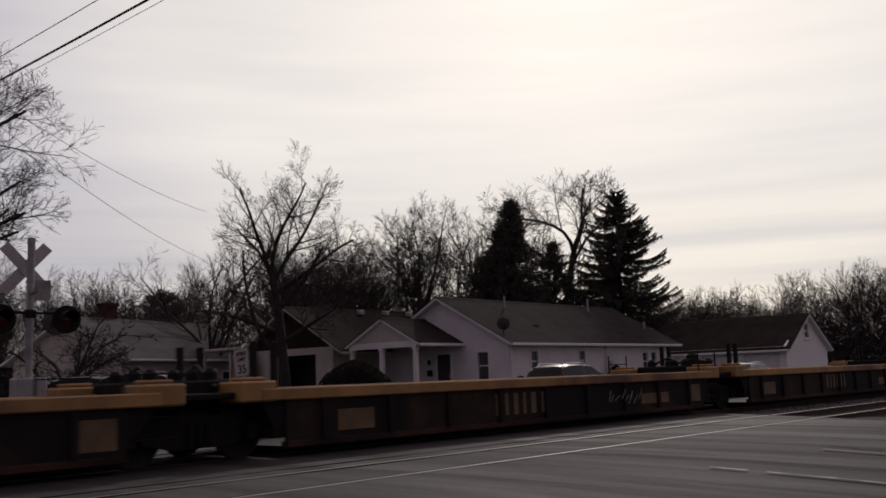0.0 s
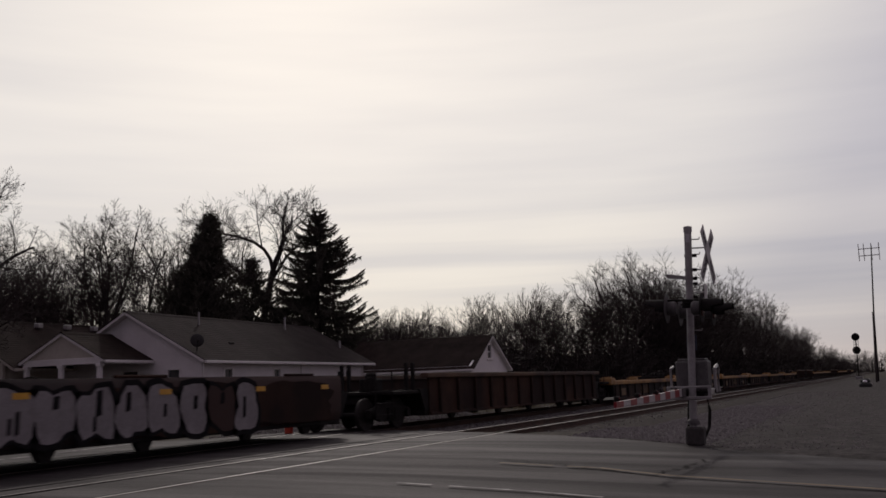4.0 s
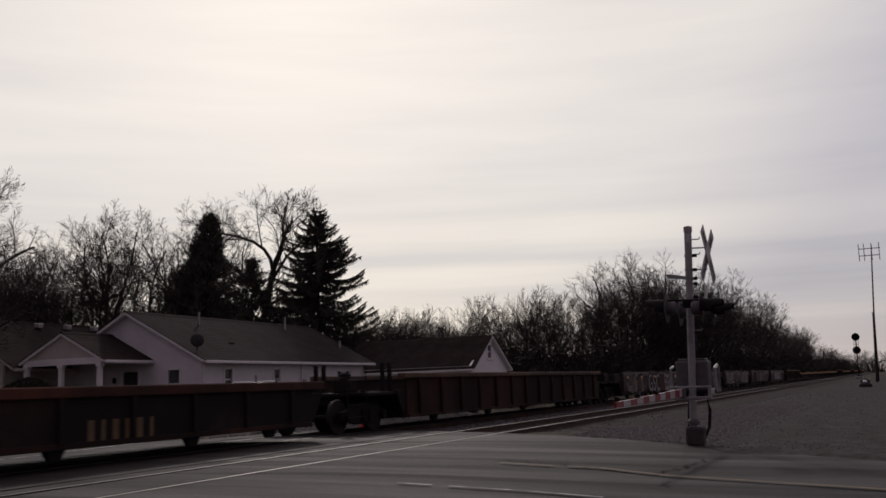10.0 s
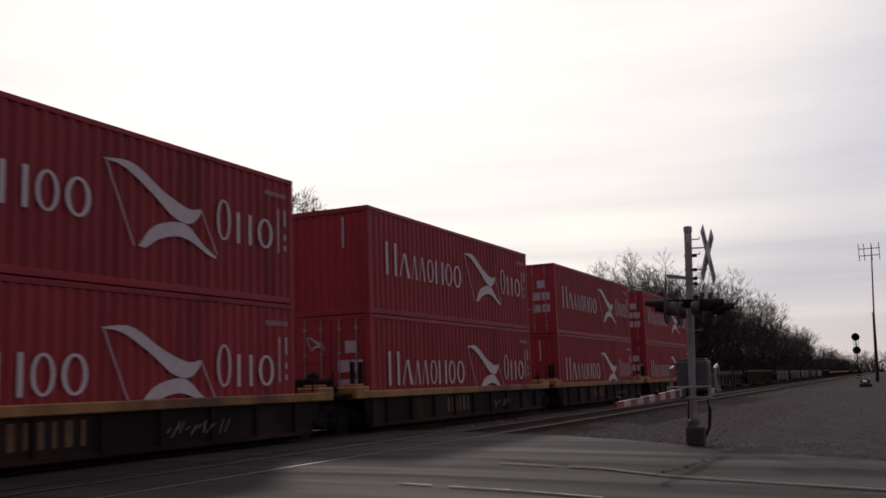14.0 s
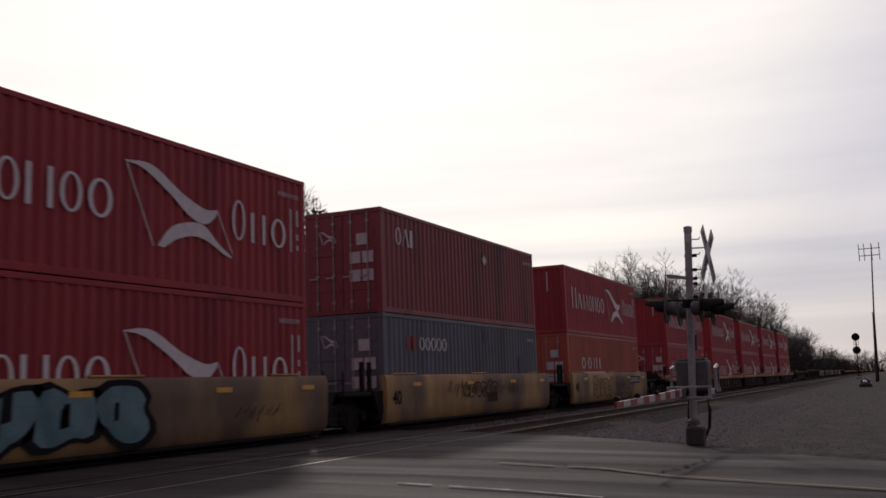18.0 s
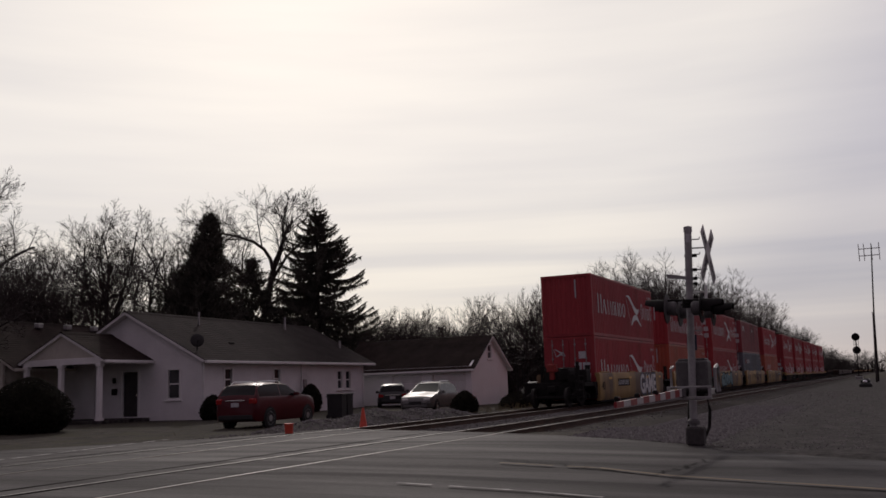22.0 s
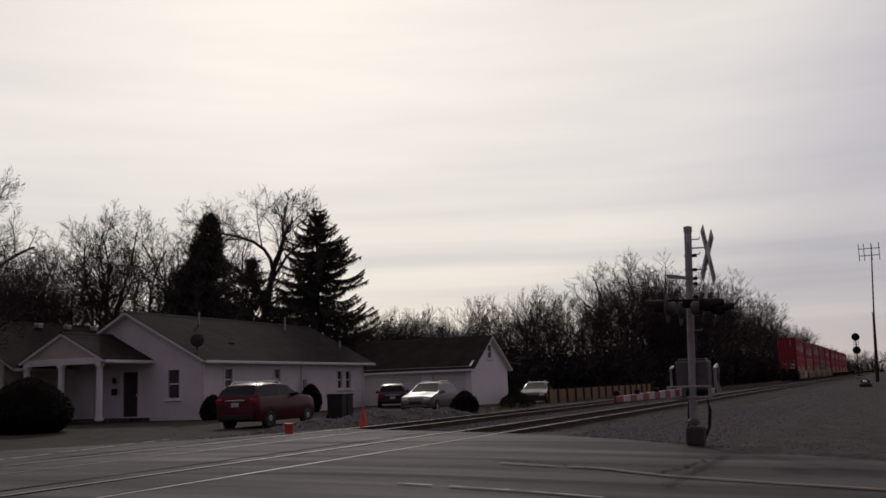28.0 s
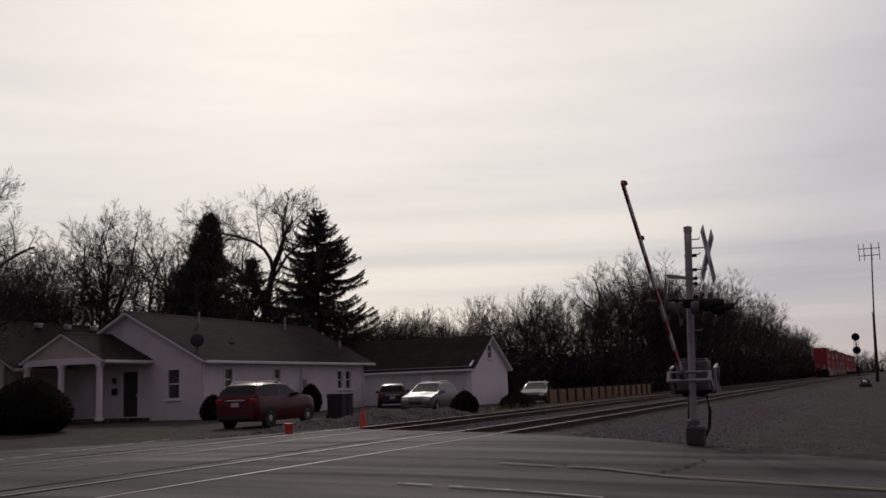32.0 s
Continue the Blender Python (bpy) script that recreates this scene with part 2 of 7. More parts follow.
M["dark_paint"] = surf("dark_car_paint", (0.014, 0.014, 0.016), (0.02, 0.02, 0.022), 1.0, 0.35, 0.1, 0.0)
M["tyre"] = surf("tyre_rubber", (0.012, 0.012, 0.012), (0.022, 0.022, 0.022), 8.0, 0.9)
M["rim"] = surf("alloy_rim", (0.40, 0.40, 0.41), (0.5, 0.5, 0.51), 6.0, 0.35, 0.8)
M["chrome"] = surf("chrome_trim", (0.62, 0.62, 0.63), (0.7, 0.7, 0.7), 6.0, 0.12, 1.0, 0.0)
M["tail_red"] = glass("tail_lamp_red", (0.30, 0.012, 0.014), 0.15)
M["headlamp"] = glass("clear_headlamp", (0.6, 0.6, 0.58), 0.08)
M["bark"] = surf("dark_bark", (0.022, 0.017, 0.016), (0.046, 0.037, 0.034), 3.0, 0.95, 0, 0.6, 25)
M["twig"] = surf("brown_twigs", (0.030, 0.023, 0.021), (0.054, 0.043, 0.040), 2.0, 0.95, 0, 0.0)
M["brush"] = surf("brush_twigs", (0.016, 0.012, 0.011), (0.032, 0.025, 0.022), 0.6, 0.95, 0, 0.0)
M["needle"] = surf("dark_needles", (0.060, 0.058, 0.047), (0.115, 0.112, 0.092), 2.5, 0.9, 0, 0.0, gloss=0.15)
M["leaf"] = surf("hedge_leaf", (0.012, 0.0115, 0.009), (0.026, 0.025, 0.018), 3.0, 0.95, 0, 0.0, gloss=0.05)
M["wire"] = surf("black_cable", (0.012, 0.012, 0.013), (0.02, 0.02, 0.02), 4.0, 0.7)
M["grass"] = surf("dead_grass", (0.12, 0.105, 0.06), (0.20, 0.175, 0.10), 0.5, 0.95, 0, 0.0)
M["tag_teal"] = surf("spray_teal", (0.06, 0.15, 0.17), (0.15, 0.27, 0.30), 1.4, 0.6)
M["tag_white"] = surf("spray_white", (0.20, 0.19, 0.195), (0.32, 0.305, 0.315), 1.8, 0.7, dirt=(0.13, 0.115, 0.115), dirt_at=0.56)
M["tag_pink"] = surf("spray_faded_pink", (0.11, 0.078, 0.068), (0.20, 0.15, 0.13), 1.8, 0.7, dirt=(0.09, 0.06, 0.05), dirt_at=0.55)
M["tag_ochre"] = surf("spray_ochre", (0.14, 0.085, 0.03), (0.21, 0.14, 0.06), 1.8, 0.7, dirt=(0.07, 0.045, 0.03), dirt_at=0.55)
M["tag_black"] = surf("spray_black", (0.008, 0.008, 0.009), (0.018, 0.017, 0.019), 3.0, 0.8, gloss=0.1)
M["tag_blue"] = surf("spray_navy", (0.03, 0.04, 0.07), (0.05, 0.06, 0.10), 3.0, 0.6)
M["amber"] = surf("amber_reflector", (0.62, 0.33, 0.04), (0.72, 0.40, 0.05), 6.0, 0.4)


# ---- mesh helpers ----
class Shape:
    """Collects the corners and faces of one mesh."""

    def __init__(self):
        self.v, self.f = [], []

    def add(self, verts, faces):
        n = len(self.v)
        self.v += [tuple(p) for p in verts]
        self.f += [tuple(i + n for i in q) for q in faces]
        return self

    def box(self, x0, x1, y0, y1, z0, z1, chamfer=0.0):
        if chamfer <= 0:
            vs = [(x, y, z) for z in (z0, z1) for y in (y0, y1) for x in (x0, x1)]
            return self.add(vs, [(0, 2, 3, 1), (4, 5, 7, 6), (0, 1, 5, 4), (2, 6, 7, 3), (0, 4, 6, 2), (1, 3, 7, 5)])
        c = min(chamfer, (x1 - x0) / 2.2, (y1 - y0) / 2.2, (z1 - z0) / 2.2)
        bm = bmesh.new()
        bmesh.ops.create_cube(bm, size=1.0)
        for w in bm.verts:
            w.co = ((x0 + x1) / 2 + w.co.x * (x1 - x0), (y0 + y1) / 2 + w.co.y * (y1 - y0), (z0 + z1) / 2 + w.co.z * (z1 - z0))
        bmesh.ops.bevel(bm, geom=bm.edges[:], offset=c, segments=1, affect="EDGES")
        return self.take(bm)

    def take(self, bm):
        bm.verts.index_update()
        self.add([w.co for w in bm.verts], [[w.index for w in q.verts] for q in bm.faces])
        bm.free()
        return self

    def prism(self, outline, axis, a, b):
        """An outline of two coordinates drawn out along an axis from a to b (outline counter-clockwise seen from the axis' tip)."""
        n = len(outline)
        put = {"x": lambda p, s: (s, p[0], p[1]), "y": lambda p, s: (p[0], s, p[1]), "z": lambda p, s: (p[0], p[1], s)}[axis]
        vs = [put(p, a) for p in outline] + [put(p, b) for p in outline]
        fs = [tuple(range(n)), tuple(range(2 * n - 1, n - 1, -1))] + [(i, i + n, (i + 1) % n + n, (i + 1) % n) for i in range(n)]
        return self.add(vs, fs)

    def tube(self, points, radii, sides=8, caps=True):
        pts = [Vector(p) for p in points]
        rings = []
        for i, p in enumerate(pts):
            d = (pts[min(i + 1, len(pts) - 1)] - pts[max(i - 1, 0)]).normalized()
            u = d.orthogonal().normalized()
            if abs(d.z) < 0.99:
                u = Vector((0, 0, 1)).cross(d).normalized()
            w = d.cross(u)
            r = radii[i] if isinstance(radii, (list, tuple)) else radii
            rings.append([p + u * r * math.cos(2 * math.pi * k / sides) + w * r * math.sin(2 * math.pi * k / sides) for k in range(sides)])
        vs = [q for ring in rings for q in ring]
        fs = [(i * sides + k, i * sides + (k + 1) % sides, (i + 1) * sides + (k + 1) % sides, (i + 1) * sides + k)
              for i in range(len(pts) - 1) for k in range(sides)]
        if caps:
            fs += [tuple(range(sides - 1, -1, -1)), tuple((len(pts) - 1) * sides + k for k in range(sides))]
        return self.add(vs, fs)

    def lathe(self, profile, centre, axis="z", sides=24):
        """A profile of (radius, height) pairs turned round an axis through centre."""
        put = {"z": lambda r, a, h: (r * math.cos(a), r * math.sin(a), h), "y": lambda r, a, h: (r * math.cos(a), h, r * math.sin(a)),
               "x": lambda r, a, h: (h, r * math.cos(a), r * math.sin(a))}[axis]
        c = Vector(centre)
        vs = [c + Vector(put(r, 2 * math.pi * k / sides, h)) for r, h in profile for k in range(sides)]
        fs = [(i * sides + k, i * sides + (k + 1) % sides, (i + 1) * sides + (k + 1) % sides, (i + 1) * sides + k)
              for i in range(len(profile) - 1) for k in range(sides)]
        fs += [tuple(range(sides - 1, -1, -1)), tuple((len(profile) - 1) * sides + k for k in range(sides))]
        return self.add(vs, fs)

    def mesh(self, name, material, smooth=False, weld=False):
        me = bpy.data.meshes.new(name)
        me.from_pydata(self.v, [], self.f)
        if material:
            me.materials.append(material)
        bm = bmesh.new()
        bm.from_mesh(me)
        if weld:
            bmesh.ops.remove_doubles(bm, verts=bm.verts[:], dist=0.0005)
        if len(bm.faces) < 6000:
            bmesh.ops.recalc_face_normals(bm, faces=bm.faces[:])
        bm.to_mesh(me)
        bm.free()
        if smooth:
            me.polygons.foreach_set("use_smooth", [True] * len(me.polygons))
            me.set_sharp_from_angle(angle=radians(38))
        me.update()
        return me


def part(name, shape, material, parent=None, label="", smooth=False, at=None):
    """Links a shape (or a ready mesh) as one mesh object under a thing or a part."""
    me = shape if isinstance(shape, bpy.types.Mesh) else shape.mesh(name, material, smooth, name in ("wall", "window_frame", "door_frame"))
    ob = new(name, me)
    if at is not None:
        ob.matrix_basis = at
    if parent is not None:
        ob.parent = parent
    if label:
        ob["label"] = label
    return ob


def empty(name, m, label, category, group="", kind=""):
    ob = new(name)
    ob.empty_display_size = 0.3
    ob.matrix_basis = m
    return tagged(ob, label, category, group, kind)


def structure(name, shape, material, label, category, smooth=False):
    return tagged(part(name, shape, material, smooth=smooth), label, category, kind="structure")


MOVERS = []  # (thing, x at the clip's start, y, z, turn): what rides along the railway
SPEED = 17.0  # metres a second


# ---- ground, road, railway ----
def table(rows, q):
    for (a, u), (b, w) in zip(rows, rows[1:]):
        if q <= b:
            k = max(0.0, (q - a) / (b - a))
            return u + (w - u) * k
    return rows[-1][1]


ROAD_EDGE = [(-60, -30), (-10, 8.0), (-3, 13.2), (1.15, 16.0), (2.6, 17.1), (3.7, 18.0), (5.0, 19.0), (6.45, 19.9), (10.4, 22.0), (14.75, 24.2),
             (15.2, 22.5), (15.8, 20.2), (17.6, 18.9), (19.7, 17.1), (28, 9.5), (45, -6), (90, -48)]
ROAD_RISE = [(-60, -0.35), (-5, -0.24), (2.5, -0.13), (6.0, -0.03), (7.4, -0.006), (15.6, -0.006), (18, -0.05), (24, -0.10), (45, -0.05), (90, 0.0)]
LAND = [(-400, -0.5), (-30, -0.35), (-5, -0.27), (2.5, -0.16), (5.6, -0.10), (6.6, -0.32), (16.2, -0.32), (17.5, -0.22), (23.0, -0.20), (27.0, -0.03), (40, 0.0), (90, 0.2), (400, 1.0)]
NEAR_TRACK, FAR_TRACK, GAUGE = 9.1, 13.5, 1.505


def land(x, y):
    z = table(LAND, y)
    if 5.0 < y < 17.5 and x < 27:  # the land meets the road at the crossing
        z = max(z, -0.10) if x < 24 else z
    return z + 0.03 * noise.noise(Vector((x * 0.21, y * 0.21, 0.0)))


def on_road(x, y):
    return x < table(ROAD_EDGE, y)


def spread(stops):
    out = []
    for a, b, s in stops:
        n = max(1, round((b - a) / s))
        out += [a + (b - a) * i / n for i in range(n)]
    return out + [stops[-1][1]]


def make_ground():
    xs = spread([(-1500, -100, 200), (-100, -20, 10), (-20, 70, 1.0), (70, 200, 6), (200, 600, 40), (600, 3000, 300)])
    ys = spread([(-1500, -100, 200), (-100, -20, 10), (-20, 45, 0.8), (45, 140, 6), (140, 500, 40), (500, 3000, 300)])
    s = Shape()
    for y in ys:
        for x in xs:
            s.v.append((x, y, land(x, y) - (0.10 if on_road(x - 0.8, y) else 0.0)))
    n = len(xs)
    s.f = [(j * n + i, j * n + i + 1, (j + 1) * n + i + 1, (j + 1) * n + i) for j in range(len(ys) - 1) for i in range(n - 1)]
    structure("ground", s, M["earth"], "bare winter ground with patchy dead grass", "ground", smooth=True)

    ys = spread([(-60, -12, 6), (-12, 6, 0.5), (6, 16, 0.25), (16, 30, 0.5), (30, 90, 5)])
    s = Shape()
    cols = 40
    for y in ys:
        r = table(ROAD_EDGE, y) + 0.10 * noise.noise(Vector((y * 0.9, 3.1, 0)))
        for i in range(cols + 1):
            k = i / cols
            x = -70 + (r + 70) * (1 - (1 - k) ** 2)
            s.v.append((x, y, table(ROAD_RISE, y) + 0.008 * noise.noise(Vector((x * 0.5, y * 0.5, 7)))))
    n = cols + 1
    s.f = [(j * n + i, j * n + i + 1, (j + 1) * n + i + 1, (j + 1) * n + i) for j in range(len(ys) - 1) for i in range(cols)]
    structure("road", s, M["asphalt"], "worn grey asphalt road across the railway", "road", smooth=True)

    # the gravel lot beside the near track
    ys = spread([(-30, 5.9, 0.45)])
    s = Shape()
    for y in ys:
        r = table(ROAD_EDGE, y) - 0.05
        for k in range(60):
            x = r + 0.4 * k + 0.035 * k * k
            s.v.append((x, y, land(x, y) + 0.03 - (0.05 if k == 0 else 0)))
    s.f = [(j * 60 + i, j * 60 + i + 1, (j + 1) * 60 + i + 1, (j + 1) * 60 + i) for j in range(len(ys) - 1) for i in range(59)]
    structure("pavement", s, M["gravel"], "pale gravel lot beside the railway", "gravel", smooth=True)


def bed(name, y0, y1, top, foot, material, label, x0, x1):
    """A bank of ballast with sloping shoulders; y0 and y1 are its foot lines."""
    s = Shape()
    xs = spread([(x0, 60, 0.7), (60, 160, 5), (160, x1, 60)])
    sl = min(0.75, (y1 - y0) * 0.3)
    prof = [(y0, foot), (y0 + sl, top), ((y0 + y1) / 2, top), (y1 - sl, top), (y1, foot)]
    for x in xs:
        fade = min(1.0, max(0.0, (x - x0) / 1.2))
        for y, z in prof:
            s.v.append((x, y, z * 1.0 - (1 - fade) * 0.14 + 0.025 * noise.noise(Vector((x * 1.9, y * 2.3, 1)))))
    n = len(prof)
    s.f = [(j * n + i, (j + 1) * n + i, (j + 1) * n + i + 1, j * n + i + 1) for j in range(len(xs) - 1) for i in range(n - 1)]
    structure(name, s, material, label, "ballast", smooth=True)


def rail_shape(y, x0, x1, top=False):
    s = Shape()
    if top:
        return s.box(x0, x1, y - 0.031, y + 0.031, -0.004, 0.0015)
    prof = [(-0.07, -0.17), (0.07, -0.17), (0.07, -0.155), (0.012, -0.14), (0.012, -0.045), (0.036, -0.032), (0.036, -0.003), (-0.036, -0.003), (-0.036, -0.032), (-0.012, -0.045), (-0.012, -0.14), (-0.07, -0.155)]
    return s.prism([(y + a, b) for a, b in prof], "x", x0, x1)


def make_railway():
    make = ((NEAR_TRACK, "near"), (FAR_TRACK, "far"))
    bed("ballast_bank", 6.3, 10.75, -0.165, -0.33, M["ballast"], "dark ballast under a railway track", 20.3, 700)
    bed("ballast_bank", 11.6, 16.1, -0.165, -0.33, M["ballast"], "dark ballast under a railway track", 22.8, 700)
    bed("ballast_strip", 10.2, 12.1, -0.11, -0.3, M["gravel"], "pale loose ballast between the two tracks", 21.6, 400)
    for yc, which in make:
        track = empty("railway_track", pose(0, 0, 0), "railway track of worn steel rails on dark wooden ties", "railway track", "railway tracks", "structure")
        for side in (-1, 1):
            y = yc + side * GAUGE / 2
            r = part("rail", rail_shape(y, -90, 700), M["rail_side"], track, "rusty steel rail with a polished top")
            part("rail_head", rail_shape(y, -90, 700, True), M["rail_top"], r, "polished running surface")
            gap = Shape().box(-70, table(ROAD_EDGE, y), y - side * 0.036 - (0.06 if side > 0 else 0), y - side * 0.036 + (0 if side > 0 else 0.06), -0.02, 0.002)
            part("flangeway", gap, M["tar"], track, "dark flangeway beside the rail")
            if side == 1:
                seam = Shape().box(-70, table(ROAD_EDGE, y) - 0.4, y + 0.55, y + 0.585, -0.02, 0.001)
                part("panel_seam", seam, M["tar"], track)
        start = table(ROAD_EDGE, yc) + 0.4
        tie = Shape().box(-0.115, 0.115, -1.3, 1.3, -0.30, -0.155, 0.012).mesh("tie", M["tie"])
        rng = random.Random(4)
        for i in range(130):
            part("tie", tie, None, track, at=pose(start + 0.53 * i, yc + rng.uniform(-0.05, 0.05), rng.uniform(-0.006, 0.006), 0, 0, rng.uniform(-1.2, 1.2)))
        far = Shape()
        for i in range(130, 420):
            x = start + 0.53 * i
            far.box(x - 0.115, x + 0.115, yc - 1.3, yc + 1.3, -0.30, -0.157)
        tagged(part("tie_run", far, M["tie"], track), kind="stuff")


def pile_lift(x, y):
    """Height of the spare-ballast ridge over the land."""
    u, v = (x - 25.5) / 14.5, (y - 16.3) / 2.9
    if not (0 < u < 1 and 0 < v < 1):
        return 0.0
    return -0.03 + 0.60 * math.sin(math.pi * v) * math.sin(math.pi * u) ** 0.5 * (0.75 + 0.5 * noise.noise(Vector((x * 0.7, y * 0.9, 4))))


def make_stones():
    rng = random.Random(11)
    s = Shape()
    spots = []
    for i in range(15000):
        y = rng.choice((rng.uniform(0.5, 6.4), rng.uniform(10.1, 12.2), rng.uniform(2.6, 6.4), rng.uniform(10.3, 12.0), rng.uniform(15.4, 17.5), rng.uniform(6.0, 16.0)))
        spots.append((17.5 + 48 * rng.random() ** 1.7, y, rng.uniform(0.012, 0.038)))
    for i in range(9500):  # the shoulder by the signal
        spots.append((17.3 + 22 * rng.random() ** 1.3, rng.uniform(3.2, 6.6), rng.uniform(0.022, 0.055)))
    for i in range(2500):  # the ridge beyond the far track
        spots.append((rng.uniform(25.7, 39.6), rng.uniform(16.4, 19.0), rng.uniform(0.03, 0.07)))
    for x, y, r in spots:
        if on_road(x - 0.4, y):
            continue
        z = -0.10 if 10 < y < 12.3 else (land(x, y) + 0.031 if y < 6 else -0.15 if 6.9 < y < 15.5 else land(x, y) + 0.03 + max(0.0, pile_lift(x, y) - 0.03))
        a = rng.random() * 6.28
        c, d = math.cos(a), math.sin(a)
        pts = [(r, 0, 0), (0, r * 0.8, 0.2 * r), (-r * 0.9, 0, 0), (0, -r, -0.1 * r), (0.1 * r, 0.1 * r, 0.75 * r), (0, 0, -0.7 * r)]
        s.add([(x + p[0] * c - p[1] * d, y + p[0] * d + p[1] * c, z + p[2]) for p in pts], [(0, 1, 4), (1, 2, 4), (2, 3, 4), (3, 0, 4), (1, 0, 5), (2, 1, 5), (3, 2, 5), (0, 3, 5)])
    tagged(part("loose_stones", s, M["stone"]), "loose grey ballast stones beside the tracks", "stones", kind="stuff")


def strip(points, width, lift, s=None, broken=0.0, seed=1):
    """A painted line along points in plan, laid on the road."""
    s = s or Shape()
    rng = random.Random(seed)
    pts = []
    for (x0, y0), (x1, y1) in zip(points, points[1:]):
        n = max(1, int(math.hypot(x1 - x0, y1 - y0) / 0.22))
        pts += [(x0 + (x1 - x0) * i / n, y0 + (y1 - y0) * i / n) for i in range(n)]
    pts.append(points[-1])
    for a, b in zip(pts, pts[1:]):
        if rng.random() < broken:
            continue
        d = Vector((b[0] - a[0], b[1] - a[1])).normalized()
        nx, ny = -d.y * width / 2, d.x * width / 2
        w0, w1 = rng.uniform(0.85, 1.05), rng.uniform(0.85, 1.05)
        s.add([(a[0] + nx * w0, a[1] + ny * w0, table(ROAD_RISE, a[1]) + lift), (a[0] - nx * w0, a[1] - ny * w0, table(ROAD_RISE, a[1]) + lift),
               (b[0] - nx * w1, b[1] - ny * w1, table(ROAD_RISE, b[1]) + lift), (b[0] + nx * w1, b[1] + ny * w1, table(ROAD_RISE, b[1]) + lift)], [(0, 1, 2, 3)])
    return s


def make_markings():
    structure("road_marking", strip([(13.13, 3.81), (12.5, 2.75), (12.01, 1.32), (11.58, 0.2), (9.2, -6)], 0.11, 0.024, broken=0.02), M["yellow_line"], "worn yellow centre line", "road marking")
    structure("road_marking", strip([(13.42, 5.6), (13.13, 3.85)], 0.10, 0.024, broken=0.35), M["yellow_line"], "worn yellow centre line", "road marking")
    structure("road_marking", strip([(10.55, 5.6), (10.33, 3.86), (10.1, 2.9)], 0.08, 0.024, broken=0.03, seed=3), M["white_line"], "worn white edge line", "road marking")
    # the bright glint beyond the far track, laid on as a broken white strip
    structure("road_marking", strip([(7.0, 14.75), (13.7, 15.75), (17.0, 16.6), (20.1, 17.4)], 0.12, 0.02, broken=0.3, seed=6), M["white_line"], "broken white strip, a glint painted beyond the far track", "road marking")
    cracks = Shape()
    rng = random.Random(8)
    for x0, y0, x1, y1 in ((15.1, 2.65, 12.7, 2.9), (13.95, 5.6, 13.5, 4.2), (13.45, 4.5, 13.0, 3.6), (15.9, 14.9, 15.2, 18.2), (17.3, 16.8, 14.2, 19.9)):
        pts, n = [], 14
        for i in range(n + 1):
            k = i / n
            pts.append((x0 + (x1 - x0) * k + rng.uniform(-0.1, 0.1), y0 + (y1 - y0) * k + rng.uniform(-0.1, 0.1)))
        strip(pts, rng.uniform(0.02, 0.05), 0.013, cracks, 0.1, rng.randint(0, 99))
    structure("road_crack", cracks, M["tar"], "tarred cracks in the asphalt", "crack")


def make_pile():
    """A low ridge of spare ballast beyond the far track."""
    s, nx, ny = Shape(), 46, 10
    for i in range(nx + 1):
        x = 25.5 + 14.5 * i / nx
        for j in range(ny + 1):
            v = j / ny
            env = math.sin(math.pi * v) * math.sin(math.pi * min(1, i / nx * 1.0)) ** 0.5
            y = 16.3 + 2.9 * v
            s.v.append((x, y, land(x, y) - 0.03 + 0.60 * env * (0.75 + 0.5 * noise.noise(Vector((x * 0.7, y * 0.9, 4)))) + 0.03 * noise.noise(Vector((x * 4, y * 4, 2)))))
    n = ny + 1
    s.f = [(i * n + j, (i + 1) * n + j, (i + 1) * n + j + 1, i * n + j + 1) for i in range(nx) for j in range(ny)]
    structure("gravel_pile", s, M["gravel"], "low ridge of pale spare ballast beside the tracks", "gravel", smooth=True)


make_ground()
make_pile()
make_railway()
make_markings()
make_stones()


# ---- the train ----
TRAIN_Y = FAR_TRACK
CL, CW, CH = 12.192, 2.438, 2.896


def wave(length, depth, pitch, y, z0, z1, axis="x"):
    """A corrugated panel along x (or y), its ridges at y and its grooves depth behind."""
    n = max(1, round(length / pitch))
    p = length / n
    pts = []
    for i in range(n):
        a = -length / 2 + i * p
        pts += [(a, 0), (a + p * 0.25, 0), (a + p * 0.5, depth), (a + p * 0.75, depth)]
    pts.append((length / 2, 0))
    s = Shape()
    for a, d in pts:
        for z in (z0, z1):
            s.v.append((a, y + d, z) if axis == "x" else (y + d, a, z))
    s.f = [(2 * i, 2 * i + 2, 2 * i + 3, 2 * i + 1) for i in range(len(pts) - 1)]
    return s


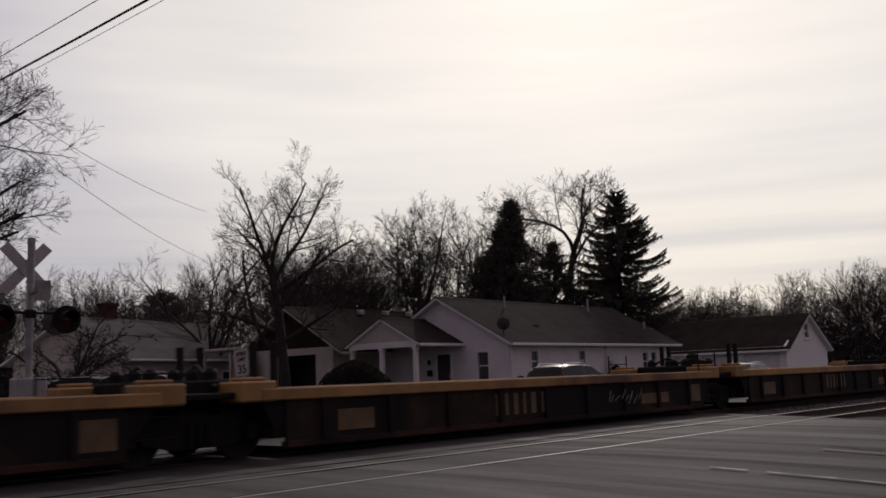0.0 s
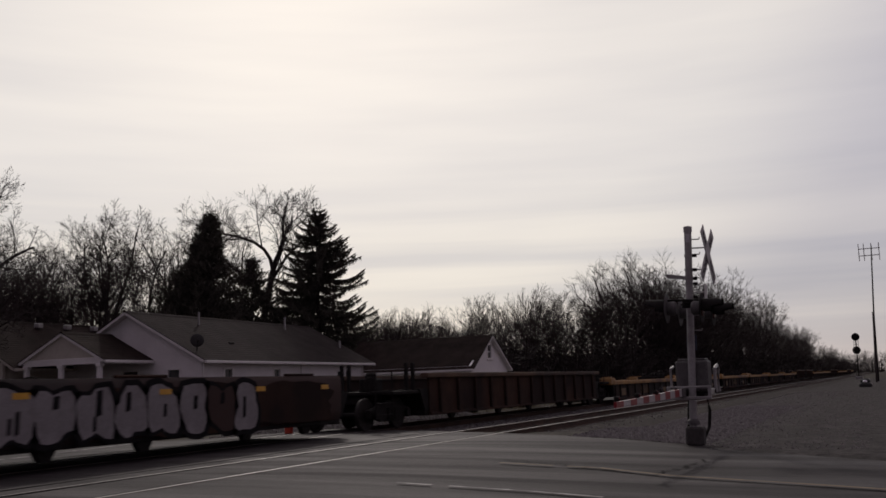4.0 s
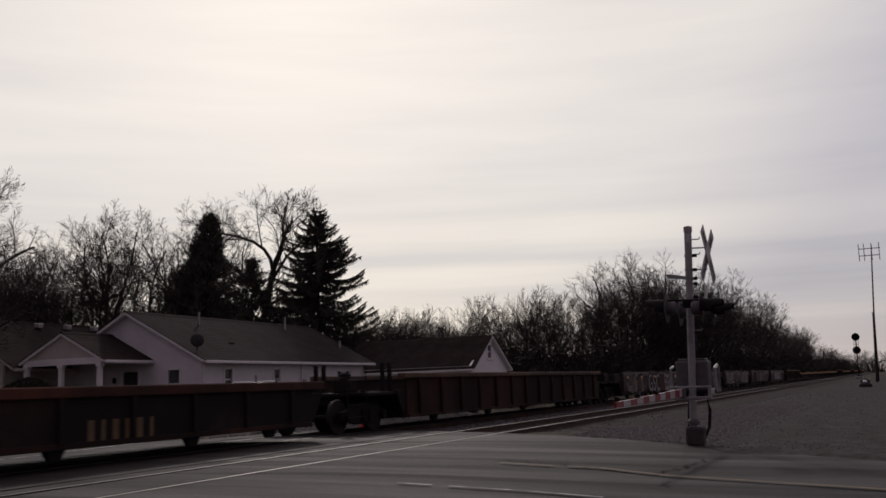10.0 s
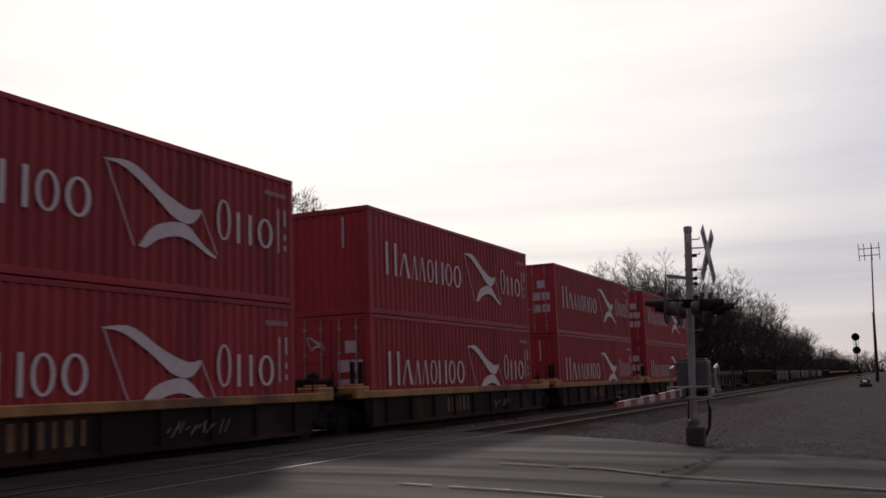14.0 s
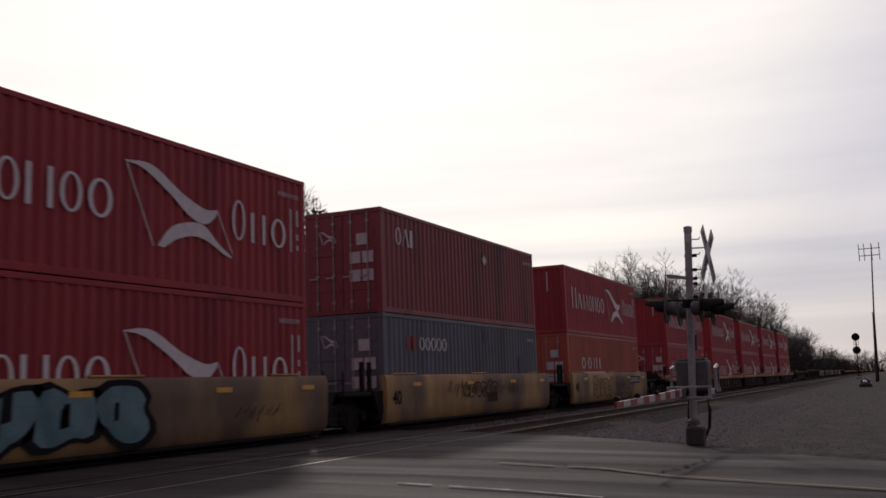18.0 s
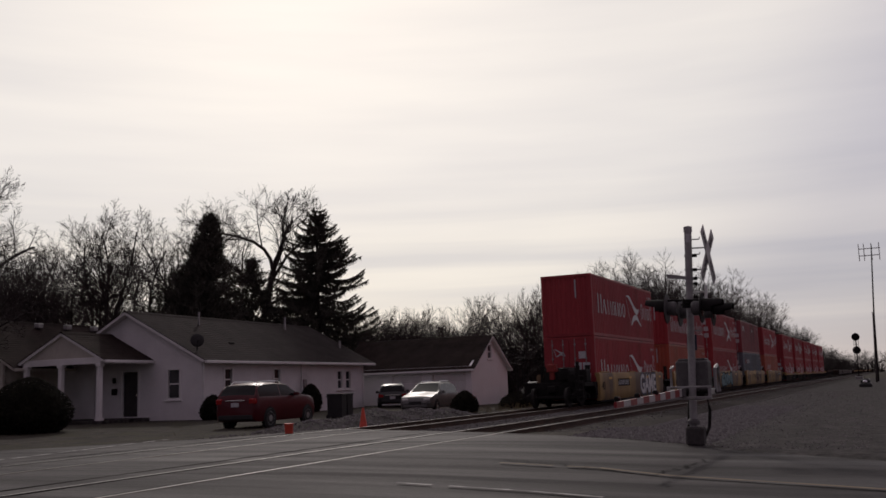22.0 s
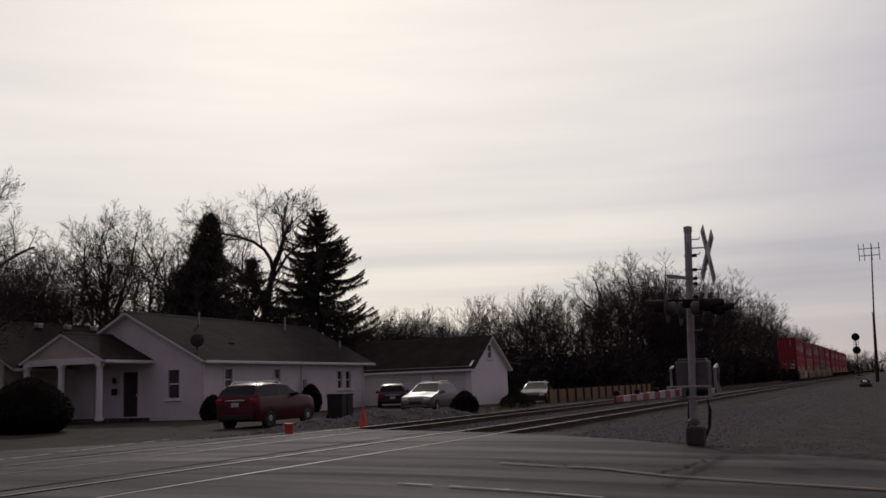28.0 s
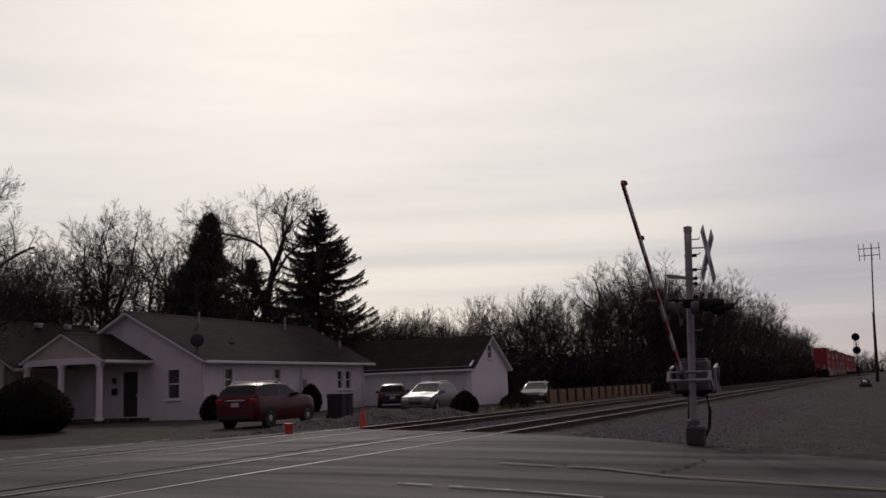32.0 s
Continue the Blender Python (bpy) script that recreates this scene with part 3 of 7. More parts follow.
def make_container_meshes(key, height=CH):
    m = M[key]
    hx, hy, g = CL / 2, CW / 2, {}
    g["side_panel"] = wave(CL - 0.30, 0.038, 0.28, -hy + 0.012, 0.15, height - 0.10).mesh("side_panel", m)
    g["end_wall"] = wave(CW - 0.28, 0.045, 0.25, -hx + 0.03, 0.15, height - 0.12, "y").mesh("end_wall", m)
    g["roof"] = Shape().box(-hx + 0.05, hx - 0.05, -hy + 0.04, hy - 0.04, height - 0.06, height - 0.018, 0.01).mesh("roof", m)
    g["floor"] = Shape().box(-hx + 0.05, hx - 0.05, -hy + 0.04, hy - 0.04, 0.05, 0.14).mesh("floor", M["black"])
    g["corner_post"] = Shape().box(-0.075, 0.075, -0.075, 0.075, 0.118, height - 0.118, 0.012).mesh("corner_post", m)
    g["corner_casting"] = Shape().box(-0.089, 0.089, -0.081, 0.081, -0.059, 0.059, 0.012).mesh("corner_casting", m)
    g["bottom_rail"] = Shape().box(-hx + 0.16, hx - 0.16, -0.04, 0.04, 0.02, 0.16, 0.01).mesh("bottom_rail", m)
    g["top_rail"] = Shape().box(-hx + 0.16, hx - 0.16, -0.035, 0.035, height - 0.11, height - 0.004, 0.01).mesh("top_rail", m)
    g["header"] = Shape().box(-0.05, 0.05, -hy + 0.14, hy - 0.14, -0.07, 0.07, 0.01).mesh("header", m)
    d = Shape().box(-hx + 0.02, -hx + 0.07, -hy + 0.15, -0.01, 0.16, height - 0.14, 0.008)
    for z in (0.75, 1.25, 1.75, 2.25):
        d.box(-hx + 0.006, -hx + 0.03, -hy + 0.2, -0.06, z * height / CH - 0.10, z * height / CH + 0.10, 0.008)
    g["door"] = d.mesh("door", m)
    rod = Shape().tube([(-hx - 0.012, 0, 0.1), (-hx - 0.012, 0, height - 0.1)], 0.018, 8)
    for z in (0.35, 1.1, 1.9, height - 0.35):
        rod.box(-hx - 0.03, -hx + 0.025, -0.045, 0.045, z - 0.03, z + 0.03)
    rod.box(-hx - 0.03, -hx - 0.005, -0.02, 0.26, 1.02, 1.06)
    g["lock_rod"] = rod.mesh("lock_rod", M["galv"])
    return g


CONTAINER = {}


def curve(stops, n=12):
    """Points at even steps along a smooth line through stops."""
    out = []
    for k in range(n + 1):
        u = k / n * (len(stops) - 1)
        i = min(int(u), len(stops) - 2)
        f = u - i
        p = [stops[max(0, min(len(stops) - 1, i + j))] for j in (-1, 0, 1, 2)]
        out.append(tuple(0.5 * (2 * p[1][c] + (p[2][c] - p[0][c]) * f + (2 * p[0][c] - 5 * p[1][c] + 4 * p[2][c] - p[3][c]) * f * f
                                + (3 * p[1][c] - p[0][c] - 3 * p[2][c] + p[3][c]) * f ** 3) for c in (0, 1)))
    return out


def emblem(w, h):
    """Two curved blades and two thin edges, a plain flag-like mark w by h."""
    s, n = Shape(), 14
    blades = [([(0.0, 0.965), (0.23, 0.99), (0.49, 0.74), (0.72, 0.59), (0.85, 0.62)], [(0.0, 0.95), (0.16, 0.915), (0.40, 0.67), (0.58, 0.445), (0.74, 0.395), (0.84, 0.54)]),
              ([(0.28, 0.01), (0.40, 0.27), (0.58, 0.38), (0.72, 0.37), (0.86, 0.17), (1.0, 0.025)], [(0.34, 0.0), (0.465, 0.14), (0.63, 0.21), (0.77, 0.16), (0.90, 0.05), (1.0, 0.0)])]
    for top, low in blades:
        k = len(s.v)
        s.v += [(p[0] * w, 0, p[1] * h) for p in curve(top, n)] + [(p[0] * w, 0, p[1] * h) for p in curve(low, n)]
        s.f += [(k + i, k + n + 1 + i, k + n + 2 + i, k + i + 1) for i in range(n)]
    for (x0, z0), (x1, z1) in (((0.015, 0.94), (0.245, 0.0)), ((0.85, 0.60), (1.01, 0.06))):
        s.add([(x0 * w - 0.016, 0, z0 * h), (x0 * w + 0.016, 0, z0 * h), (x1 * w + 0.016, 0, z1 * h), (x1 * w - 0.016, 0, z1 * h)], [(0, 1, 2, 3)])
    return s


def word_bars(widths, height, first=1.25, gap=0.18):
    """Plain upright strokes, a wide one and a narrow one for each letter of a word, in the word's size."""
    s, x = Shape(), 0.0
    for i, w in enumerate(widths):
        h = height * (first if i == 0 else 1.0)
        s.add([(x, 0, 0), (x + w * 0.30, 0, 0), (x + w * 0.30, 0, h), (x, 0, h)], [(0, 1, 2, 3)])
        s.add([(x + w * 0.72, 0, 0), (x + w * 0.90, 0, 0), (x + w * 0.90, 0, h), (x + w * 0.72, 0, h)], [(0, 1, 2, 3)])
        x += w + gap
    return s


def ring(s, x, z, w, h, thick, a0=0, a1=360, n=20):
    """A plain oval band."""
    k = len(s.v)
    for i in range(n + 1):
        a = radians(a0 + (a1 - a0) * i / n)
        t = thick * (0.55 + 0.45 * abs(math.cos(a)))
        for d in (0.0, t):
            s.v.append((x + w / 2 + (w / 2 - d) * math.cos(a), 0, z + h / 2 + (h / 2 - d * 0.8) * math.sin(a)))
    s.f += [(k + 2 * i, k + 2 * i + 1, k + 2 * i + 3, k + 2 * i + 2) for i in range(n)]
    return s


def slab(s, x0, z0, x1, z1, w):
    """A plain straight stroke, w wide."""
    return s.add([(x0, 0, z0), (x0 + w, 0, z0), (x1 + w, 0, z1), (x1, 0, z1)], [(0, 1, 2, 3)])


def mark(kind, w, h):
    """One plain shape of a row of marks: a wedge or an oval band."""
    s = Shape()
    if kind == "oval":
        ring(s, 0, 0, w, h, w * 0.2)
    elif kind == "wedge":
        slab(s, 0, 0, w * 0.42, h, w * 0.09)
        slab(s, w * 0.78, 0, w * 0.42, h, w * 0.22)
    return s


ROW_ONE = [("posts", 0.66, 0.92), ("wedge", 0.66, 0.70), ("wedge", 0.36, 0.70), ("wedge", 0.40, 0.70), ("oval", 0.46, 0.70), ("posts", 0.58, 0.70), ("oval", 0.50, 0.70), ("oval", 0.58, 0.70)]
ROW_TWO = [("oval", 0.46, 0.86), ("posts", 0.54, 0.66), ("oval", 0.56, 0.66)]
ROW_SHORT = [("oval", 0.55, 0.5), ("oval", 0.55, 0.5), ("posts", 0.5, 0.5), ("bar", 0.2, 0.5)]


def row_meshes(row, gap):
    out, x = [], 0.0
    for kind, w, h in row:
        if kind in ("oval", "wedge"):
            out.append((x, mark(kind, w, h).mesh("lettering_shape", M["white"])))
        else:
            out.append((x, slab(Shape(), 0, 0, 0, h, w * 0.2 if kind == "posts" else 0.16).mesh("lettering_shape", M["white"])))
        if kind == "posts":
            out.append((x + w * 0.76, out[-1][1]))
        x += w + gap
    return out


def make_container(x, z, colour, doors_behind, livery, mark_z=1.0, tint_label="", height=CH):
    """A 40-foot box with its rear end at x (at the clip's start) and its base at z."""
    if (colour, height) not in CONTAINER:
        CONTAINER[colour, height] = make_container_meshes(colour, height)
    g = CONTAINER[colour, height]
    hx, hy = CL / 2, CW / 2
    c = empty("shipping_container", pose(x + hx, TRAIN_Y, z), tint_label, "container", "shipping containers")
    flip = pose(0, 0, 0, 0, 0, 180)
    way = Matrix.Identity(4) if doors_behind else flip
    part("side_panel", g["side_panel"], None, c)
    part("side_panel", g["side_panel"], None, c, at=flip)
    part("roof", g["roof"], None, c)
    part("floor", g["floor"], None, c)
    part("end_wall", g["end_wall"], None, c, at=way @ flip)
    for k in (0, 1):
        m = Matrix.Identity(4) if k == 0 else Matrix.Translation((0, hy - 0.14, 0))
        d = part("door", g["door"], None, c, at=way @ m)
        for y in (-hy + 0.42, -0.28):
            part("lock_rod", g["lock_rod"], None, d, "galvanised locking rod", at=pose(0, y, 0))
    for sx in (-1, 1):
        for sy in (-1, 1):
            part("corner_post", g["corner_post"], None, c, at=pose(sx * (hx - 0.085), sy * (hy - 0.08), 0))
            for cz in (0.059, height - 0.059):
                part("corner_casting", g["corner_casting"], None, c, at=pose(sx * (hx - 0.089), sy * (hy - 0.081), cz))
        for hz in (0.09, height - 0.07):
            part("header", g["header"], None, c, at=pose(sx * (hx - 0.06), 0, hz))
        part("bottom_rail", g["bottom_rail"], None, c, at=pose(0, sx * (hy - 0.05), 0))
        part("top_rail", g["top_rail"], None, c, at=pose(0, sx * (hy - 0.04), 0))
    face = -hy - 0.004
    if livery == "two words":
        for dx, me in TWO["first"]:
            part("lettering_shape", me, None, c, at=pose(-hx + 0.95 + dx, face, height - mark_z - 0.84))
        part("emblem", TWO["mark"], None, c, "off-white curved flag-like mark", at=pose(-hx + 6.28, face - 0.001, height - mark_z - 1.18))
        for dx, me in TWO["second"]:
            part("lettering_shape", me, None, c, at=pose(-hx + 9.4 + dx, face, height - mark_z - 0.76))
    elif livery == "short word":
        for dx, me in TWO["short"]:
            part("lettering_shape", me, None, c, at=pose(-hx + 1.9 + dx, face, height - 1.50))
        part("underline", TWO["line"], None, c, "white underline", at=pose(-hx + 1.4, face, height - 1.68))
    elif livery == "small word" and colour == "slate":
        for dx, me in TWO["five"]:
            part("lettering_shape", me, None, c, at=pose(-hx + 2.15 + dx, face, height - 0.98))
        for dx in (0.0, 0.36):
            part("lettering_bar", TWO["red_bar"], None, c, "faded red lettering bar", at=pose(-hx + 1.35 + dx, face, height - 0.98))
        part("repair_plate", TWO["tall_plate"], None, c, "dark riveted repair plate", at=pose(hx - 2.0, face, 0.35))
        part("repair_plate", TWO["small_plate"], None, c, "small dark repair plate", at=pose(hx - 5.2, face, height - 0.62))
    elif livery == "small word":
        for dx, me in TWO["three"]:
            part("lettering_shape", me, None, c, at=pose(-hx + 0.85 + dx, face, height - 0.95))
        part("hazard_placard", TWO["placard_side"], None, c, "small pale diamond placard", at=pose(1.2, face, height - 0.75) @ pose(0, 0, 0, 0, 45, 0))
    if livery:
        part("code_plate", TWO["code"], None, c, "small pale identification bars", at=pose(hx - 1.1, face, height - 0.5))
        if doors_behind:
            for py, pz in ((-0.80, 1.55), (-0.40, 1.55), (-0.80, 1.05), (-0.40, 1.05), (-0.62, 2.05)):
                part("placard", TWO["placard"], None, c, "pale data placard on the door", at=pose(-hx - 0.004, py, pz * height / CH))
            part("emblem", TWO["tiny_mark"], None, c, "small pale mark on the door", at=pose(-hx - 0.004, 0.75, 2.0) @ pose(0, 0, 0, 0, 0, -90))
        else:
            part("stripe", TWO["stripe"], None, c, "thin pale upright stripe", at=pose(-hx - 0.003, -0.45, height - 1.1))
    if livery == "two words":
        part("stripe", TWO["stripe_side"], None, c, "thin pale upright stripe", at=pose(hx - 0.62, face, height - 1.75))
        for dz, dh in ((0.62, 0.38), (0.30, 0.14), (0.06, 0.12)):
            part("code_dash", TWO["dash"], None, c, "short pale dash", at=pose(hx - 0.36, face, height - 1.75 + dz) @ Matrix.Diagonal((1, 1, dh / 0.38, 1)))
    MOVERS.append((c, x + hx, TRAIN_Y, z, 0))
    return c


TWO = {
    "first": row_meshes(ROW_ONE, 0.12),
    "second": row_meshes(ROW_TWO, 0.20),
    "mark": emblem(3.1, 1.55).mesh("emblem", M["white"]),
    "tiny_mark": emblem(0.55, 0.36).mesh("emblem", M["decal"]),
    "short": row_meshes(ROW_SHORT, 0.38),
    "line": Shape().add([(0, 0, 0), (4.1, 0, 0), (4.1, 0, 0.05), (0, 0, 0.05)], [(0, 1, 2, 3)]).mesh("underline", M["white"]),
    "three": row_meshes([("oval", 0.34, 0.5), ("wedge", 0.42, 0.5), ("bar", 0.2, 0.5)], 0.06),
    "five": row_meshes([("oval", 0.34, 0.38)] * 5, 0.04),
    "red_bar": slab(Shape(), 0, 0, 0, 0.4, 0.24).mesh("lettering_bar", M["dull_red"]),
    "tall_plate": Shape().box(0, 0.95, -0.004, 0.004, 0, 1.5).mesh("repair_plate", M["tag_blue"]),
    "small_plate": Shape().box(0, 0.4, -0.004, 0.004, 0, 0.36).mesh("repair_plate", M["tag_blue"]),
    "placard_side": Shape().box(-0.13, 0.13, -0.003, 0.003, -0.13, 0.13).mesh("hazard_placard", M["decal"]),
    "code": word_bars([0.09] * 7, 0.11, 1.0, 0.03).mesh("code_plate", M["decal"]),
    "placard": Shape().box(-0.004, 0.004, -0.17, 0.17, -0.16, 0.16).mesh("placard", M["decal"]),
    "stripe": Shape().box(-0.002, 0.002, -0.03, 0.03, 0, 0.85).mesh("stripe", M["decal"]),
    "dash": Shape().box(-0.04, 0.04, -0.002, 0.002, 0, 0.38).mesh("code_dash", M["decal"]),
    "stripe_side": Shape().box(-0.03, 0.03, -0.002, 0.002, 0, 1.0).mesh("stripe", M["decal"]),
}


# -- running gear, shared by all well cars --
def make_gear():
    g = {}
    w = Shape().lathe([(0.10, -0.07), (0.40, -0.055), (0.42, -0.06), (0.445, -0.03), (0.445, -0.02), (0.42, -0.015), (0.415, 0.07), (0.38, 0.075), (0.36, 0.03), (0.14, 0.02), (0.12, 0.09)], (0, 0, 0.42), "y", 28)
    g["wheel"] = w.mesh("wheel", M["wheel"], True)
    g["axle"] = Shape().tube([(0, -0.95, 0.42), (0, 0.95, 0.42)], 0.075, 10).mesh("axle", M["black"])
    f = Shape().prism([(-1.15, 0.34), (-0.75, 0.30), (-0.42, 0.22), (0.42, 0.22), (0.75, 0.30), (1.15, 0.34), (1.15, 0.54), (0.85, 0.60), (0.42, 0.70), (-0.42, 0.70), (-0.85, 0.60), (-1.15, 0.54)], "y", -0.07, 0.07)
    for x in (-0.89, 0.89):
        f.lathe([(0.02, -0.16), (0.115, -0.16), (0.115, -0.05)], (x, 0, 0.42), "y", 12)
    for x in (-0.16, 0.0, 0.16):
        f.lathe([(0.065, 0.28), (0.065, 0.58)], (x, -0.09, 0), "z", 10)
    g["side_frame"] = f.mesh("side_frame", M["black"])
    g["bolster"] = Shape().box(-0.2, 0.2, -1.0, 1.0, 0.45, 0.78, 0.03).mesh("bolster", M["black"])
    p = Shape().box(-0.62, 1.45, -1.35, 1.35, 0.92, 1.02, 0.02).box(-0.5, 0.5, -0.55, 0.55, 0.7, 0.95)
    g["platform"] = p.mesh("platform", M["black"])
    g["ladder"] = Shape().tube([(0, 0, 0.3), (0, 0, 1.55)], 0.02, 6).mesh("ladder", M["black"])
    g["rung"] = Shape().tube([(0, 0, 0), (0.9, 0, 0)], 0.015, 6).mesh("rung", M["black"])
    g["stack_post"] = Shape().box(-0.05, 0.05, -0.05, 0.05, 1.0, 1.95, 0.01).box(-0.12, 0.12, -0.08, 0.08, 1.0, 1.12, 0.02).mesh("stack_post", M["black"])
    b = Shape().lathe([(0.02, -0.02), (0.18, -0.02), (0.20, 0.0), (0.18, 0.02), (0.15, 0.01), (0.15, -0.01), (0.02, 0.0)], (0, 0, 1.22), "x", 18).tube([(0, 0, 0.95), (0, 0, 1.22)], 0.03, 6)
    g["brake_wheel"] = b.mesh("brake_wheel", M["black"])
    g["brake_box"] = Shape().box(-0.28, 0.28, -0.22, 0.22, 1.02, 1.38, 0.03).lathe([(0.16, 1.38), (0.16, 1.5), (0.1, 1.55)], (0, 0, 0), "z", 14).mesh("brake_box", M["black"])
    g["end_block"] = Shape().box(-0.34, 0.34, -0.30, 0.30, 0.86, 1.18, 0.03).box(-0.20, 0.20, -0.2, 0.2, 1.18, 1.24, 0.02).mesh("end_block", M["sill"])
    e = Shape().box(-0.2, 0.2, -0.8, 0.8, 0.95, 1.22, 0.03)
    for y in (-0.6, -0.1, 0.45):
        e.lathe([(0.11, 1.22), (0.11, 1.34), (0.06, 1.4)], (0, y, 0), "z", 10)
    e.tube([(-0.1, -0.9, 1.1), (0.15, 0, 1.45), (0.1, 0.9, 1.1)], 0.03, 6)
    g["end_gear"] = e.mesh("end_gear", M["black"])
    g["floor_bracket"] = Shape().prism([(-0.22, 0.34), (-0.10, 0.16), (0.10, 0.16), (0.22, 0.34)], "y", -0.06, 0.06).mesh("floor_bracket", M["black"])
    g["coupler"] = Shape().box(-0.9, 0.55, -0.11, 0.11, 0.68, 0.88, 0.02).box(0.45, 0.78, -0.2, 0.2, 0.62, 0.94, 0.05).mesh("coupler", M["black"])
    g["hose"] = Shape().tube([(0.3, 0.3, 0.75), (0.5, 0.35, 0.55), (0.7, 0.3, 0.42), (0.85, 0.2, 0.5)], 0.03, 6).mesh("hose", M["black"])
    return g


GEAR = make_gear()


def add_truck(parent, x):
    t = part("truck", GEAR["bolster"], None, parent, "grimy black steel wheel truck", at=pose(x, 0, 0))
    for s in (-1, 1):
        part("side_frame", GEAR["side_frame"], None, t, at=pose(0, s * 1.0, 0, 0, 0, 0 if s < 0 else 180))
        part("axle", GEAR["axle"], None, t, at=pose(s * 0.89, 0, 0))
        for q in (-1, 1):
            part("wheel", GEAR["wheel"], None, t, "worn steel wheel", at=pose(s * 0.89, q * 0.755, 0, 0, 0, 0 if q < 0 else 180))


def add_end(parent, x, facing, brake=False, posts=True):
    """The platform over a truck, with what stands on it."""
    part("platform", GEAR["platform"], None, parent, at=pose(x, 0, 0))
    for s in (-1, 1):
        lad = part("ladder", GEAR["ladder"], None, parent, at=pose(x - facing * 0.9 - 0.45, s * 1.36, 0))
        part("ladder_rail", GEAR["ladder"], None, lad, at=pose(0.9, 0, 0))
        for z in (0.42, 0.72, 1.02, 1.32):
            part("rung", GEAR["rung"], None, lad, at=pose(0, 0, z))
        if posts:
            for d in (1.0, 1.4):
                part("stack_post", GEAR["stack_post"], None, parent, at=pose(x + facing * d, s * 1.05, -0.15))
    if brake:
        part("brake_wheel", GEAR["brake_wheel"], None, parent, at=pose(x - facing * 0.8, -0.9, 0))
        part("brake_box", GEAR["brake_box"], None, parent, at=pose(x + facing * 0.3, -0.3, 0))


SIDE = {}


def side_meshes(kind, length):
    """Side girder, chord, posts and floor of a well of one kind."""
    if (kind, length) in SIDE:
        return SIDE[kind, length]
    h, g = length / 2, {}
    if kind in ("sill", "low"):
        up = 0.0 if kind == "sill" else 0.26
        g["chord"] = Shape().box(-h - 0.5, h + 0.5, -1.50, -1.28, 0.87 + up, 1.06 + up, 0.02).mesh("top_chord", M["sill" if kind == "sill" else "rust_red"])
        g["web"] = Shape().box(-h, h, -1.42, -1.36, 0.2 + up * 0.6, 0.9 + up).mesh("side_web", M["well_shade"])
        g["foot"] = Shape().box(-h, h, -1.46, -1.28, 0.14 + up * 0.7, 0.24 + up * 0.7, 0.01).mesh("bottom_chord", M["rust"])
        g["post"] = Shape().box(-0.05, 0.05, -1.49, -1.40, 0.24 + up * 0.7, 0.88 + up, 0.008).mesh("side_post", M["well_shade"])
        g["n"] = 9
    elif kind in ("deep", "grey"):
        mat = M["well_yellow"] if kind == "deep" else M["well_grey"]
        up = 0.0 if kind == "deep" else 0.20
        out = [(-1.40, 0.20 + up), (-1.47, 0.30 + up), (-1.50, 0.62), (-1.505, 1.0), (-1.50, 1.36), (-1.44, 1.45), (-1.28, 1.45), (-1.28, 1.3), (-1.34, 1.2), (-1.34, 0.34 + up), (-1.28, 0.2 + up)]
        g["web"] = Shape().prism(out, "x", -h, h).mesh("side_panel", mat, True)
        g["foot"] = Shape().box(-h + 0.2, h - 0.2, -1.42, -1.26, 0.13 + up, 0.205 + up, 0.01).mesh("bottom_chord", M["black"])
        g["chord"] = Shape().box(-h + 0.5, -h + 1.8, -1.46, -1.36, 1.45, 1.50, 0.015).box(-0.8, 0.5, -1.46, -1.36, 1.45, 1.50, 0.015).box(h - 2.2, h - 1.1, -1.46, -1.36, 1.45, 1.50, 0.015).mesh("guide_plate", M["sill"] if kind == "deep" else M["rust"])
        g["n"] = 0
    else:
        g["chord"] = Shape().box(-h - 0.3, h + 0.3, -1.52, -1.28, 1.36, 1.50, 0.02).mesh("top_chord", M["sill_dull"])
        g["web"] = Shape().box(-h, h, -1.42, -1.36, 0.36, 1.38).mesh("side_web", M["rust"])
        g["foot"] = Shape().box(-h, h, -1.48, -1.28, 0.30, 0.38, 0.01).mesh("bottom_chord", M["rust"])
        g["post"] = Shape().box(-0.06, 0.06, -1.50, -1.41, 0.36, 1.38, 0.01).mesh("side_post", M["rust"])
        g["n"] = 13
    g["floor"] = Shape().box(-h, h, -1.3, 1.3, *((0.32, 0.38) if kind in ("rib", "grey", "low") else (0.10, 0.162))).box(-h - 0.2, -h + 0.1, -1.35, 1.35, 0.3, 1.0, 0.02).box(h - 0.1, h + 0.2, -1.35, 1.35, 0.3, 1.0, 0.02).mesh("well_floor", M["black"])
    g["end_cap"] = Shape().prism([(-0.55, 1.05), (0.0, 1.05), (0.0, 0.45), (-0.2, 0.45)], "y", -1.38, 1.38).mesh("end_frame", M["black"])
    SIDE[kind, length] = g
    return g


LABELS = {"sill": "well car with a weathered yellow top chord and ribbed sides", "deep": "yellow smooth-sided well car with sprayed tags",
          "grey": "dull grey well car covered in sprayed tags", "rib": "rust-brown ribbed well car", "low": "low well car with a rust-red top chord and dark sides"}


